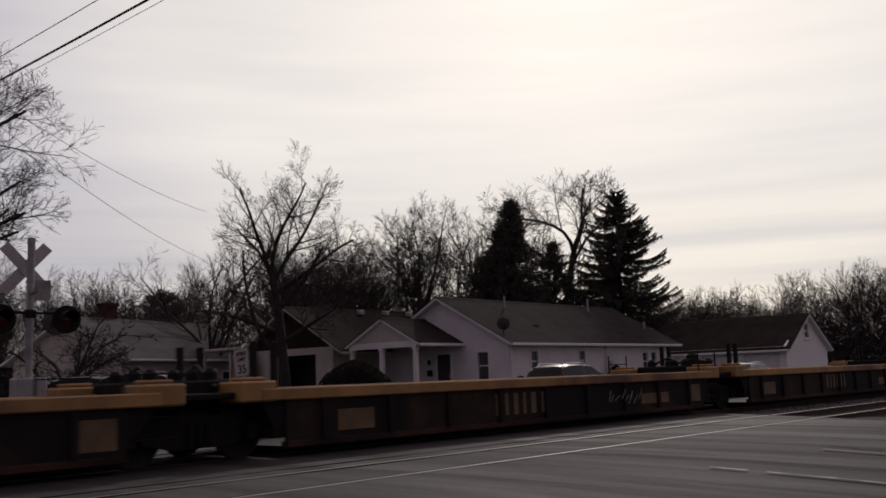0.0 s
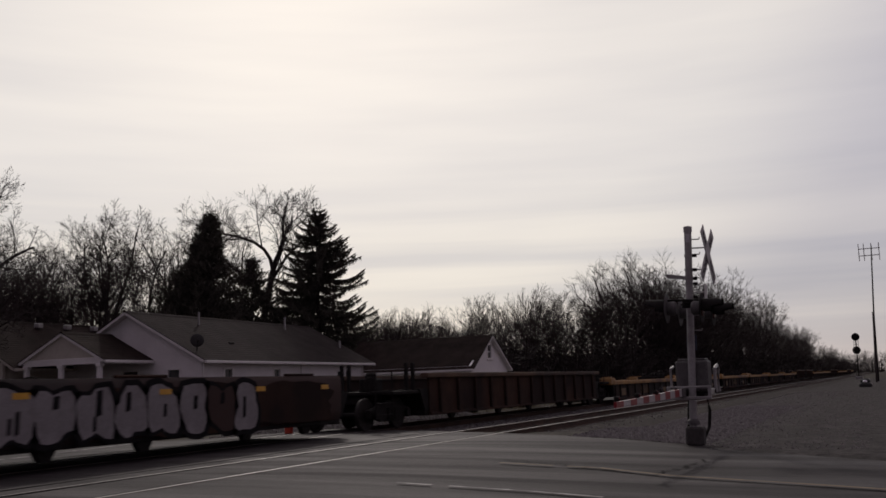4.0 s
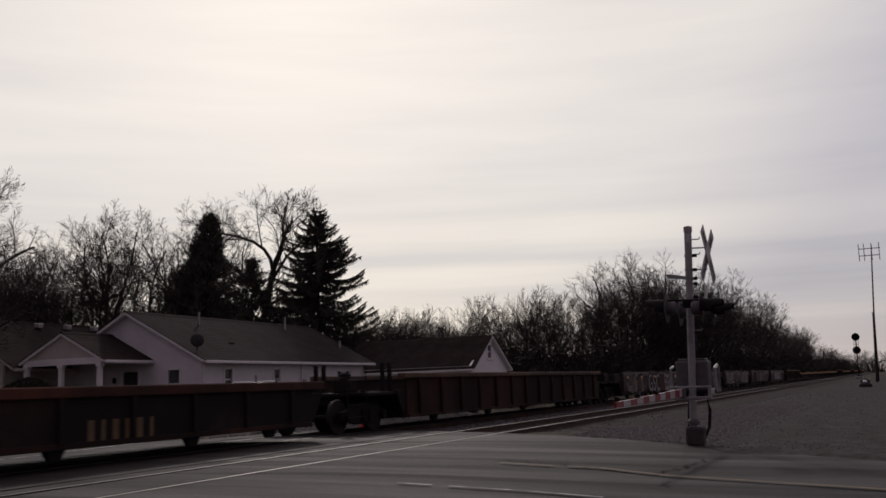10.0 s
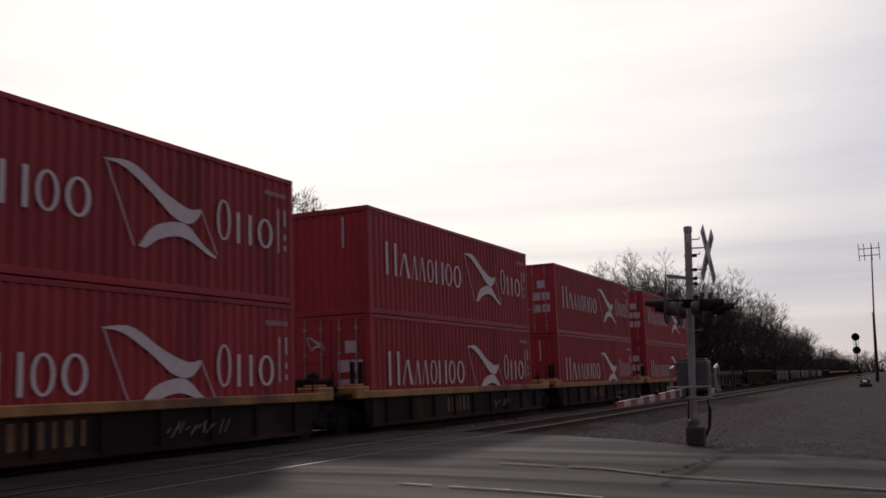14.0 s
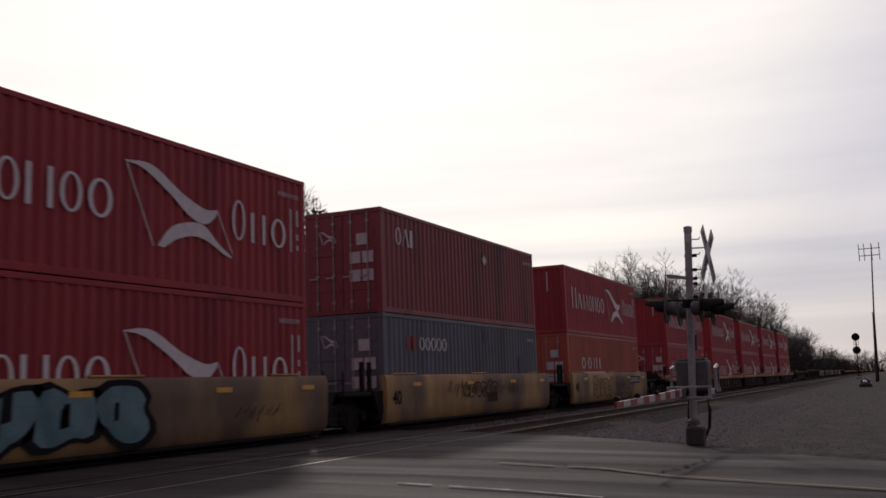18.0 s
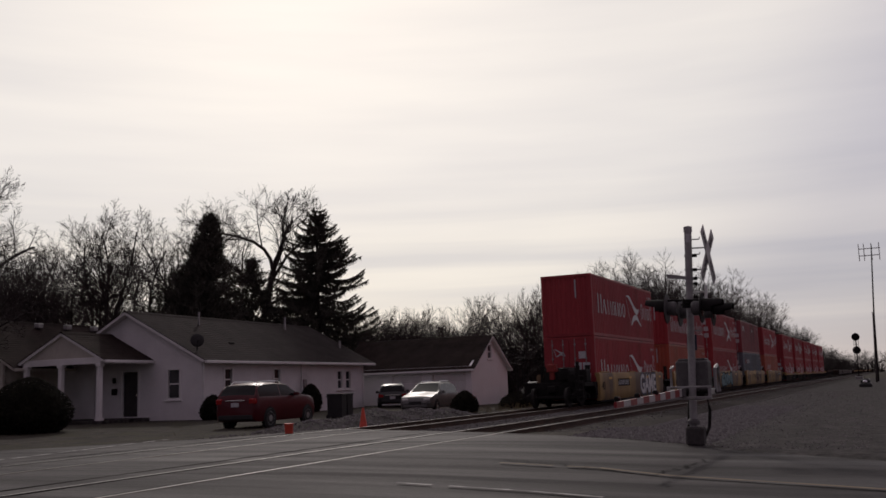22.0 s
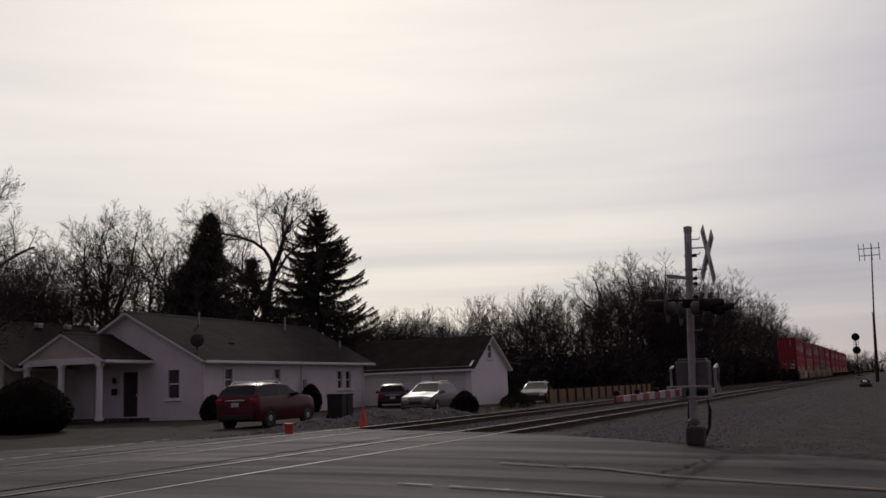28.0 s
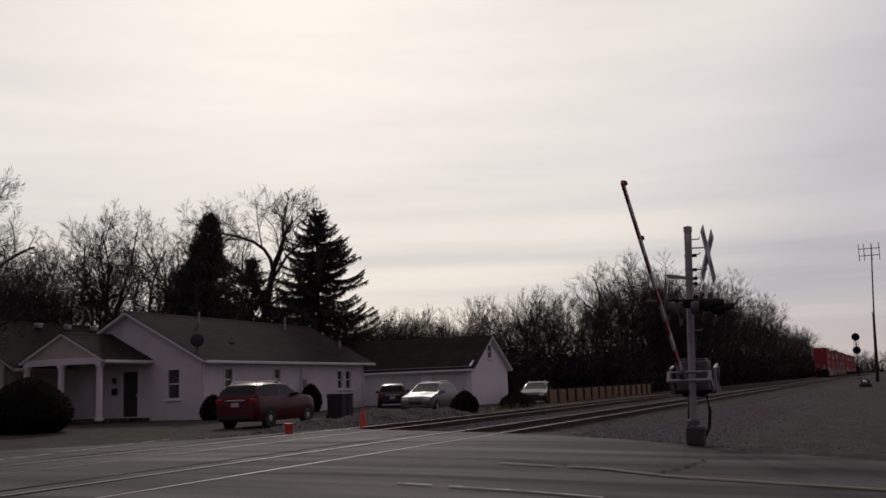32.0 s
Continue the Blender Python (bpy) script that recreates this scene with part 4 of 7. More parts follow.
def well_unit(centre, pitch, kind, truck_behind=True, truck_ahead=False, wide_end=False, brake=False, tags=()):
    length = {"sill": pitch - 2.7, "deep": 13.0, "grey": 13.0, "rib": pitch - 3.4, "low": pitch - 2.2}[kind]
    u = empty("well_car", pose(centre, TRAIN_Y, 0), LABELS[kind], "well car", "railway well cars")
    g = side_meshes(kind, length)
    flip = pose(0, 0, 0, 0, 0, 180)
    for m in (Matrix.Identity(4), flip):
        web = part("side_panel", g["web"], None, u, at=m)
        part("top_chord", g["chord"], None, u, at=m)
        part("bottom_chord", g["foot"], None, u, at=m)
        for i in range(g["n"]):
            part("side_post", g["post"], None, web, at=pose(-length / 2 + length * (i + 0.5) / g["n"], 0, 0))
    part("well_floor", g["floor"], None, u)
    if kind in ("rib", "grey", "low"):
        for i in range(5):
            part("floor_bracket", GEAR["floor_bracket"], None, u, at=pose(length * (i - 2) / 5 + 0.4 * (i % 2), -1.3, 0))
    if kind == "sill":
        for sx in (-1, 1):
            for sy in (-1, 1):
                part("end_block", GEAR["end_block"], None, u, "yellow-painted end block", at=pose(sx * (length / 2 + 0.55), sy * 1.18, 0))
            part("end_gear", GEAR["end_gear"], None, u, at=pose(sx * (length / 2 + 0.9), 0.1 * sx, 0))
    for s in (-1, 1):
        part("end_frame", g["end_cap"], None, u, at=pose(s * length / 2, 0, 0) @ (flip if s > 0 else Matrix.Identity(4)))
    if truck_behind:
        add_truck(u, -pitch / 2)
        add_end(u, -pitch / 2, 1, brake)
    if truck_ahead:
        add_truck(u, pitch / 2)
        add_end(u, pitch / 2, -1, True)
    for name, mesh, x, z, label in tags:
        part(name, mesh, None, u, label, at=pose(x, 0, z))
    MOVERS.append((u, centre, TRAIN_Y, 0, 0))
    return u


def blob_tag(widths, height, seed, hollow=0.0):
    """A row of swollen, unreadable sprayed forms: for each its place, outline and fill."""
    rng = random.Random(seed)
    out, x = [], 0.0
    for w in widths:
        fill, line, n = Shape(), Shape(), 22
        tilt, pw, cut = rng.uniform(-0.15, 0.15), rng.uniform(2.2, 7.0), rng.random() * 6.28
        pts = []
        for i in range(n):
            a = 2 * math.pi * i / n
            r = (abs(math.cos(a)) ** pw + abs(math.sin(a)) ** pw) ** (-1 / pw)
            r *= 1 - 0.34 * max(0.0, math.cos(a - cut)) ** 6 - 0.30 * max(0.0, math.cos(a - cut - 2.6)) ** 8 + rng.uniform(-0.05, 0.05)
            dz = height / 2 * r * math.sin(a)
            pts.append((w / 2 * r * math.cos(a) + tilt * dz, dz))
        for s, k, y in ((line, 1.28, -1.511), (fill, 0.97, -1.515)):
            s.v += [(p[0] * k, y, p[1] * (1 + (k - 1) * 0.7)) for p in pts] + [(0, y, 0)]
            s.f += [(i, (i + 1) % n, n) for i in range(n)]
        for q in range(rng.choice((1, 1, 2))):
            bx, bz = rng.uniform(-0.16, 0.16) * w, rng.uniform(-0.22, 0.22) * height
            bw, bh = w * rng.uniform(0.04, 0.09), height * rng.uniform(0.10, 0.26)
            line.add([(bx - bw, -1.519, bz - bh), (bx + bw, -1.519, bz - bh * 0.8), (bx + bw * 1.2, -1.519, bz + bh), (bx - bw * 0.6, -1.519, bz + bh * 0.9)], [(0, 1, 2, 3)])
        out.append((x + w / 2, line, fill, rng.random() < hollow))
        x += w * 0.97
    return out


def scrawl(length, height, seed, thick=0.03):
    rng = random.Random(seed)
    s, x = Shape(), 0.0
    while x < length:
        z0, z1, dx = rng.uniform(-0.5, 0.1) * height, rng.uniform(0.1, 0.5) * height, rng.uniform(0.05, 0.22)
        s.add([(x, -1.513, z0), (x + thick, -1.513, z0), (x + dx + thick, -1.513, z1), (x + dx, -1.513, z1)], [(0, 1, 2, 3)])
        x += dx * rng.uniform(0.3, 1.1) + 0.04
    return s


def word(text, size, material, thick=0.0):
    """A word in the built-in font, as a mesh that stands upright facing -y."""
    cu = bpy.data.curves.new("word", "FONT")
    cu.body, cu.size, cu.align_x, cu.offset = text, size, "CENTER", thick
    ob = new("word", cu)
    me = bpy.data.meshes.new_from_object(ob.evaluated_get(bpy.context.evaluated_depsgraph_get()))
    bpy.data.objects.remove(ob)
    me.transform(Matrix.Rotation(radians(90), 4, "X"))
    me.materials.clear()
    me.materials.append(material)
    return me


def tag(kind, widths, height, seed, x, z, fill, line="tag_black", hollow=0.0):
    out = []
    for dx, a, b, bare in blob_tag(widths, height, seed, hollow):
        out += [("tag_outline", a.mesh("tag_outline", M[line]), x + dx, z, ""), ("tag_fill", b.mesh("tag_fill", M["well_grey" if bare else fill]), x + dx, z, "")]
    return out


def loop_tag(x, z, widths, height, seed, mat="tag_black"):
    """Swollen sprayed forms in outline alone, each with an inner stroke."""
    rng, out = random.Random(seed), []
    for w in widths:
        n, tilt, t = 26, rng.uniform(-0.2, 0.3), 0.035
        for q, (kw, kh, ox, oz) in enumerate(((1.0, 1.0, 0, 0), (0.34, 0.36, rng.uniform(-0.15, 0.15), rng.uniform(-0.1, 0.2)))):
            s, ph = Shape(), rng.random() * 6.28
            for i in range(n + 1):
                a = 2 * math.pi * i / n
                r = 1 + 0.13 * math.sin(2 * a + ph) + 0.09 * math.sin(3 * a + 2 * ph)
                for d in (0.0, t * (0.6 + 0.6 * abs(math.sin(a + ph)))):
                    dz = (height * kh / 2 * r - d) * math.sin(a) + oz * height
                    s.v.append((x + w / 2 + ox * w + (w * kw / 2 * r - d) * math.cos(a) + tilt * dz, -1.513 - 0.002 * q, z + dz))
            s.f = [(2 * i, 2 * i + 1, 2 * i + 3, 2 * i + 2) for i in range(n)]
            out.append(("tag_outline", s.mesh("tag_outline", M[mat]), 0, 0, "thin sprayed outline"))
        x += w * 0.9
    return out


def word_tag(text, size, x, z, fill, line, fat=0.02, edge=0.07):
    """A readable sprayed word with a dark outline, letter by letter."""
    out, rng = [], random.Random(len(text) * 7 + int(size * 100))
    for ch in text:
        tilt, tall = Matrix.Rotation(rng.uniform(-0.12, 0.12), 4, "Y"), rng.uniform(0.95, 1.08)
        for nm, mat, k, y in (("tag_outline", line, edge, -1.512), ("tag_fill", fill, fat, -1.517)):
            me = word(ch, size, M[mat], k)
            if ch == "J":  # the font's J hangs below the line
                me.transform(Matrix.Translation((0, 0, 0.2 * size)) @ Matrix.Diagonal((1, 1, 0.76, 1)))
            me.transform(Matrix.Translation((0, y, 0)) @ tilt @ Matrix.Diagonal((1.06, 1, tall, 1)))
            out.append((nm, me, x, z, "sprayed letter" if nm == "tag_fill" else "dark sprayed outline"))
        x += size * (0.54 if ch == "J" else 0.66)
    return out


def small_tag(x, z, length, height, seed, mat="tag_black"):
    return [("tag_scrawl", scrawl(length, height, seed).mesh("tag_scrawl", M[mat]), x, z, "thin sprayed scrawl")]


def side_bars(x, z, widths=(0.15,) * 10, height=0.23, mat="white"):
    s = word_bars(list(widths), height, 1.0, 0.05)
    s.v = [(a, -1.513, c) for a, b, c in s.v]
    back = Shape().add([(-0.08, -1.511, -0.06), (2.1, -1.511, -0.06), (2.1, -1.511, height + 0.06), (-0.08, -1.511, height + 0.06)], [(0, 1, 2, 3)])
    return [("number_panel", back.mesh("number_panel", M["tag_black"]), x, z, "black number panel"), ("number_bars", s.mesh("number_bars", M[mat]), x, z, "white identification bars")]


def owner_bars(x, z):
    out = []
    for dx, w in ((0, 0.14), (0.30, 0.09), (0.56, 0.14), (0.86, 0.09), (1.12, 0.16), (1.46, 0.09)):
        s = Shape().add([(0, -1.4275, 0), (w, -1.4275, 0), (w, -1.4275, 0.42), (0, -1.4275, 0.42)], [(0, 1, 2, 3)])
        out.append(("lettering_bar", s.mesh("lettering_bar", M["tag_ochre"]), x + dx, z, "faded tan lettering bar"))
    return out


def patch_panels():
    """Faded ochre panels low on a ribbed side."""
    out = []
    for x, z, w, h in ((3.7, 0.36, 1.25, 0.24), (5.9, 0.32, 0.62, 0.42), (-5.6, 0.34, 0.8, 0.34)):
        s = Shape().add([(0, -1.4265, 0), (w, -1.4265, 0), (w, -1.4265, h), (0, -1.4265, h)], [(0, 1, 2, 3)])
        out.append(("faded_panel", s.mesh("faded_panel", M["tag_ochre"]), x, z, "faded ochre panel"))
    return out


def splash(x, z, w, h, seed, mat):
    """A ragged patch of sprayed background colour."""
    rng, s, n = random.Random(seed), Shape(), 30
    for i in range(n):
        a = 2 * math.pi * i / n
        r = (abs(math.cos(a)) ** 5 + abs(math.sin(a)) ** 5) ** -0.2 * rng.uniform(0.80, 1.0)
        s.v.append((w / 2 * r * math.cos(a), -1.5095, h / 2 * r * math.sin(a)))
    s.v.append((0, -1.5095, 0))
    s.f = [(i, (i + 1) % n, n) for i in range(n)]
    return [("tag_ground", s.mesh("tag_ground", M[mat]), x + w / 2, z, "faded sprayed ground colour")]


def ambers(z, xs, width=0.32):
    me = Shape().add([(0, -1.521, 0), (width, -1.521, 0), (width, -1.521, 0.1), (0, -1.521, 0.1)], [(0, 1, 2, 3)]).mesh("reflector", M["amber"])
    return [("reflector", me, x, z, "amber reflector strip") for x in xs]


RED_LABEL = "red corrugated steel container with pale lettering bars"


def make_train():
    # empty cars ahead, the far end of the train first
    for i in range(16):
        well_unit(31.8 + 15.6 * i, 15.6, "sill" if i % 5 < 3 else "rib", brake=i % 3 == 0, tags=owner_bars(-1.0, 0.38) + patch_panels() if i % 5 < 3 else ())
    for c in (16.0, 0.0, -16.1):
        well_unit(c, 16.0, "sill", brake=c == 0.0, tags=owner_bars(-1.6, 0.36) + patch_panels() + small_tag(2.2, 0.55, 1.3, 0.35, int(c) + 60, "tag_white"))
    well_unit(-34.6, 20.4, "rib", truck_ahead=False, brake=True)
    greys = [(-54.6, 15.6), (-70.2, 15.6), (-85.6, 15.6), (-101.0, 15.6), (-117.0, 16.4)]
    # text, size, first letter's place, height, fill, outline
    words = {2: [("JALE", 1.22, -4.9, 0.48, "tag_white", "tag_black"), ("JUR!", 1.22, 1.7, 0.48, "tag_white", "tag_black")],
             3: [("YUP!", 0.5, -6.1, 0.82, "tag_pink", "tag_black"), ("DUX", 1.15, -3.5, 0.50, "rust", "tag_pink"), ("RUGS", 1.15, -0.9, 0.50, "rust", "tag_pink"), ("YHUPH", 1.05, 3.3, 0.54, "tag_black", "tag_white")],
             4: [("YUP!", 0.48, -5.6, 0.85, "tag_pink", "tag_black"), ("GSC", 1.28, -0.8, 0.44, "tag_white", "tag_black"), ("BRO!", 1.28, 2.95, 0.44, "tag_white", "tag_black")]}
    blobs = [("tag_white", [0.85] * 8, 0.95, -3.4, 0.3), ("tag_pink", [0.8] * 8, 0.9, -3.4, 0.3), None, None, ("tag_pink", [0.75] * 4, 0.85, -4.6, 0.3)]
    for i, (c, p) in enumerate(greys):
        t = []
        for k, (sx, sw, mat) in enumerate(((-6.0, 4.2, "tag_pink"), (-1.6, 4.4, "rust_red"), (3.0, 3.2, "tag_pink"))):
            if (i + k) % 3:
                t += splash(sx, 0.86, sw, 1.0, 70 + 5 * i + k, mat if i > 1 else "rust")
        if blobs[i]:
            f, w, h, x, hol = blobs[i]
            t += tag("grey", w, h, 20 + i, x, 0.86, f, hollow=hol)
        for text, size, wx, wz, fill, line in words.get(i, ()):
            t += word_tag(text, size, wx, wz, fill, line, 0.016 * size, 0.06 * size + 0.03)
        if i == 2:
            t += loop_tag(-1.3, 0.86, [0.85, 0.75, 0.8, 0.85], 0.95, 55, "tag_white") + small_tag(4.6, 0.75, 0.8, 0.5, 56, "tag_white") + small_tag(5.5, 1.0, 0.8, 0.3, 57, "tag_white")
        if i == 3:
            t += small_tag(1.9, 0.85, 0.9, 0.5, 58, "tag_white")
        if i == 4:
            t += loop_tag(5.6, 0.52, [0.6], 0.35, 63, "tag_white")
        well_unit(c, p, "grey", brake=True, tags=t + ambers(1.14, (-5.9, -3.0, 0.2, 3.1, 5.6)))
    well_unit(-137.2, 22.0, "rib", brake=True, truck_ahead=True)
    # the loaded cars
    first = [-163.5, -179.0, -194.5, -210.0, -225.7, -241.4]
    well_unit(-158.6, 16.8, "low", brake=True, tags=owner_bars(0.6, 0.34) + small_tag(-4.0, 0.5, 1.4, 0.3, 96, "tag_pink"))
    for i, c in enumerate(first):
        if i == 0:
            continue
        well_unit(c, 15.55, "sill", brake=i in (1, 3, 5), truck_ahead=i == 1, tags=owner_bars(-1.9, 0.36) + small_tag(1.5, 0.5, 1.8, 0.3, 90 + i, "tag_white"))
    base = 0.165
    for i, (lower, upper) in enumerate([(True, True), (False, True), (True, False), (True, False), (True, False)]):
        rear = (-185.1, -200.6, -216.1, -231.8, -247.45)[i]
        make_container(rear, base, "red", lower, "two words", 1.05, RED_LABEL)
        make_container(rear, base + CH, "red", upper, "two words", 0.95, RED_LABEL)
    second = [-261.2, -277.3, -293.2, -309.0, -325.2]
    stacks = [("orange", "short word", "red"), ("slate", "small word", "maroon"), ("red", "two words", "red"), ("orange", "short word", "red"), ("red", "two words", "red")]
    labels = {"orange": "orange corrugated steel container with white lettering bars", "slate": "slate-grey corrugated steel container with small lettering bars",
              "maroon": "dull maroon corrugated steel container with small lettering bars", "red": RED_LABEL}
    dark = M["tag_blue"]
    game = word("GAME", 1.32, M["white"], 0.04)
    game_back = word("GAME", 1.32, dark, 0.14)
    for me, y in ((game, -1.517), (game_back, -1.512)):
        me.transform(Matrix.Translation((0, y, 0)))
    forty = word("40", 0.5, M["tag_black"], 0.01)
    forty.transform(Matrix.Translation((0, -1.513, 0)))
    for i, c in enumerate(second):
        t = [("number_mark", forty, -5.95, 0.68, "black stencilled number")] + ambers(1.14, (-5.0, -1.3, 2.4, 5.4), 0.5)
        if i == 0:
            t += loop_tag(-3.7, 0.80, [1.2, 0.7, 0.8, 0.9], 0.85, 31) + loop_tag(0.2, 0.82, [0.6, 0.5, 0.5, 0.5, 0.6], 0.8, 32) + side_bars(2.85, 0.96)
        if i == 1:
            t += small_tag(-2.8, 0.98, 6.0, 0.62, 33, "rust") + loop_tag(-1.6, 0.98, [0.5, 0.5, 0.55, 0.5, 0.5, 0.5], 0.5, 33, "rust")
            t += [("rust_patch", Shape().add([(0, -1.5125, 0), (0.9, -1.5125, 0), (0.9, -1.5125, 0.3), (0, -1.5125, 0.3)], [(0, 1, 2, 3)]).mesh("rust_patch", M["rust_red"]), 0.3, 0.55, "dull red repainted patch")]
        if i == 2:
            t += tag("deep", [1.6, 1.3, 1.3, 1.35], 1.0, 36, -4.8, 0.82, "tag_teal") + small_tag(3.0, 0.7, 1.5, 0.4, 34)
        if i == 3:
            t += tag("deep", [0.85, 0.75, 0.75, 0.85, 0.8], 1.1, 39, 0.9, 0.82, "tag_white") + small_tag(-4.6, 0.8, 1.6, 0.4, 35) + small_tag(-1.6, 0.7, 1.6, 0.5, 37)
        if i == 4:
            t += [("tag_outline", game_back, 2.8, 0.40, "navy sprayed outline"), ("tag_fill", game, 2.8, 0.40, "white sprayed word")] + side_bars(-3.3, 0.86)
        well_unit(c, 16.05, "deep", brake=i in (0, 2, 4), truck_ahead=i == 0, tags=t)
        low, livery, up = stacks[i]
        rear = c - CL / 2
        make_container(rear, base + 0.065, low, i in (0, 1, 2, 4), livery, 1.15, labels[low])
        make_container(rear, base + 0.065 + CH, up, i in (1, 2), "small word" if up == "maroon" else "two words", 0.95, labels[up], 2.591 if i == 3 else CH)
    # couplers and the last car's rear end
    last = [m for m in MOVERS if m[0].name.startswith("well_car")][-1][0]
    part("coupler", GEAR["coupler"], None, last, at=pose(-8.1, 0, 0, 0, 0, 180))
    part("hose", GEAR["hose"], None, last, at=pose(-8.1 + 0.2, 0, 0, 0, 0, 180))
    dev = Shape().box(-0.16, 0.16, -0.22, 0.22, 1.52, 1.86, 0.03).box(-0.09, 0.09, -0.1, 0.1, 1.2, 1.52, 0.01).tube([(0, 0, 1.86), (0, 0, 1.98)], 0.06, 8)
    part("end_marker", dev, M["dull_red"], last, "red end-of-train marker box, its shade put into the colour", at=pose(-8.1 - 0.4, 0.05, 0))
    for y in (-1.3, 1.3):
        bar = Shape().tube([(-0.95, y, 0.35), (-0.95, y, 1.75)], 0.022, 6).tube([(-0.95, y, 1.1), (0.2, y, 1.1)], 0.022, 6).tube([(-0.35, y, 0.95), (-0.35, y, 1.75)], 0.022, 6)
        bar.tube([(-0.95, y, 0.4), (-0.35, y, 0.4)], 0.02, 6).tube([(-0.95, y, 0.75), (-0.35, y, 0.75)], 0.02, 6).tube([(-0.35, y, 0.4), (-0.35, y, 0.95)], 0.02, 6)
        part("hand_rail", bar, M["black"], last, "black steel hand rail and step", at=pose(-8.1 - 0.45, 0, 0))
    rear_deck = Shape().box(-0.60, 1.2, -1.35, 1.35, 0.86, 1.04, 0.02).box(-0.70, -0.5, -1.35, 1.35, 0.36, 1.08, 0.03)
    part("rear_deck", rear_deck, M["black"], last, at=pose(-8.0, 0, 0))
    tank = Shape().lathe([(0.05, -0.95), (0.26, -0.92), (0.30, -0.8), (0.30, 0.8), (0.26, 0.92), (0.05, 0.95)], (0, 0, 1.42), "x", 14).box(-0.6, 0.5, -0.2, 0.2, 1.03, 1.2, 0.02)
    part("air_tank", tank, M["black"], last, "black air reservoir", at=pose(-7.9, -0.55, 0))
    part("valve_box", Shape().box(-0.35, 0.35, -0.3, 0.3, 1.04, 1.6, 0.05), M["black"], last, "grimy valve box", at=pose(-7.4, -0.95, 0))
    part("end_post", Shape().box(-0.06, 0.06, -0.06, 0.06, 1.04, 1.95, 0.01), M["black"], last, at=pose(-8.5, -1.1, 0))
    part("control_stand", Shape().box(-0.25, 0.25, -0.5, 0.5, 1.04, 1.72, 0.05).lathe([(0.12, 1.72), (0.12, 1.84), (0.05, 1.88)], (0, 0.2, 0), "z", 10), M["black"], last, at=pose(-6.9, 0.4, 0))


make_train()


# ---- buildings ----
def wall(u0, u1, z0, z1, holes=(), depth=0.15, s=None):
    """A wall in the plane y = 0 (its thickness behind), with rectangular openings (u0, u1, z0, z1) right through it."""
    s = s or Shape()
    us = sorted({u0, u1, *[h[0] for h in holes], *[h[1] for h in holes]})
    zs = sorted({z0, z1, *[h[2] for h in holes], *[h[3] for h in holes]})
    for a, b in zip(us, us[1:]):
        for c, d in zip(zs, zs[1:]):
            m, n = (a + b) / 2, (c + d) / 2
            if any(h[0] < m < h[1] and h[2] < n < h[3] for h in holes):
                continue
            s.box(a, b, 0, depth, c, d)
    return s


def add_window(parent, m, u0, u1, z0, z1, sash=True, dark=True, trim="trim"):
    """A sash window set in an opening of a wall whose outer face is m's plane y = 0."""
    w = part("window_frame", frame_shape(u0, u1, z0, z1), M[trim], parent, "white-painted window frame", at=m)
    mid = (z0 + z1) / 2
    panes = ((z0, mid), (mid, z1)) if sash else ((z0, z1),)
    for a, b in panes:
        part("pane", Shape().box(u0 + 0.05, u1 - 0.05, 0.07, 0.085, a + 0.03, b - 0.03), M["pane"], w)
    if sash:
        part("meeting_rail", Shape().box(u0 + 0.04, u1 - 0.04, 0.03, 0.09, mid - 0.03, mid + 0.03), M[trim], w)
    part("sill", Shape().box(u0 - 0.12, u1 + 0.12, -0.09, 0.02, z0 - 0.13, z0 - 0.06, 0.01), M[trim], w)
    return w


def frame_shape(u0, u1, z0, z1, t=0.075):
    s = Shape()
    s.box(u0 - t, u0 + 0.02, -0.035, 0.10, z0 - t, z1 + t, 0.008).box(u1 - 0.02, u1 + t, -0.035, 0.10, z0 - t, z1 + t, 0.008)
    s.box(u0 + 0.02, u1 - 0.02, -0.035, 0.10, z1 - 0.02, z1 + t, 0.008).box(u0 + 0.02, u1 - 0.02, -0.035, 0.10, z0 - t, z0 + 0.02, 0.008)
    return s


def slope(u0, u1, a, b, t=0.12, courses=0):
    """A roof slope drawn along x from u0 to u1, from (y, z) = a at the eave to b at the ridge, in shingle courses."""
    s = Shape()
    n = max(1, courses)
    run = Vector((b[0] - a[0], b[1] - a[1]))
    nrm = Vector((-run.y, run.x)).normalized()
    if nrm.y < 0:
        nrm = -nrm
    for i in range(n):
        p, q = Vector(a) + run * (i / n), Vector(a) + run * (min(n, i + 1.12) / n)
        lo, hi = nrm * 0.012, nrm * 0.004
        pts = [p + lo, q + hi, q - nrm * t, p - nrm * t]
        if courses:
            pts = [p + lo, q + hi, q - nrm * 0.02, p - nrm * 0.02]
        s.prism([(w.x, w.y) for w in pts], "x", u0, u1)
    return s


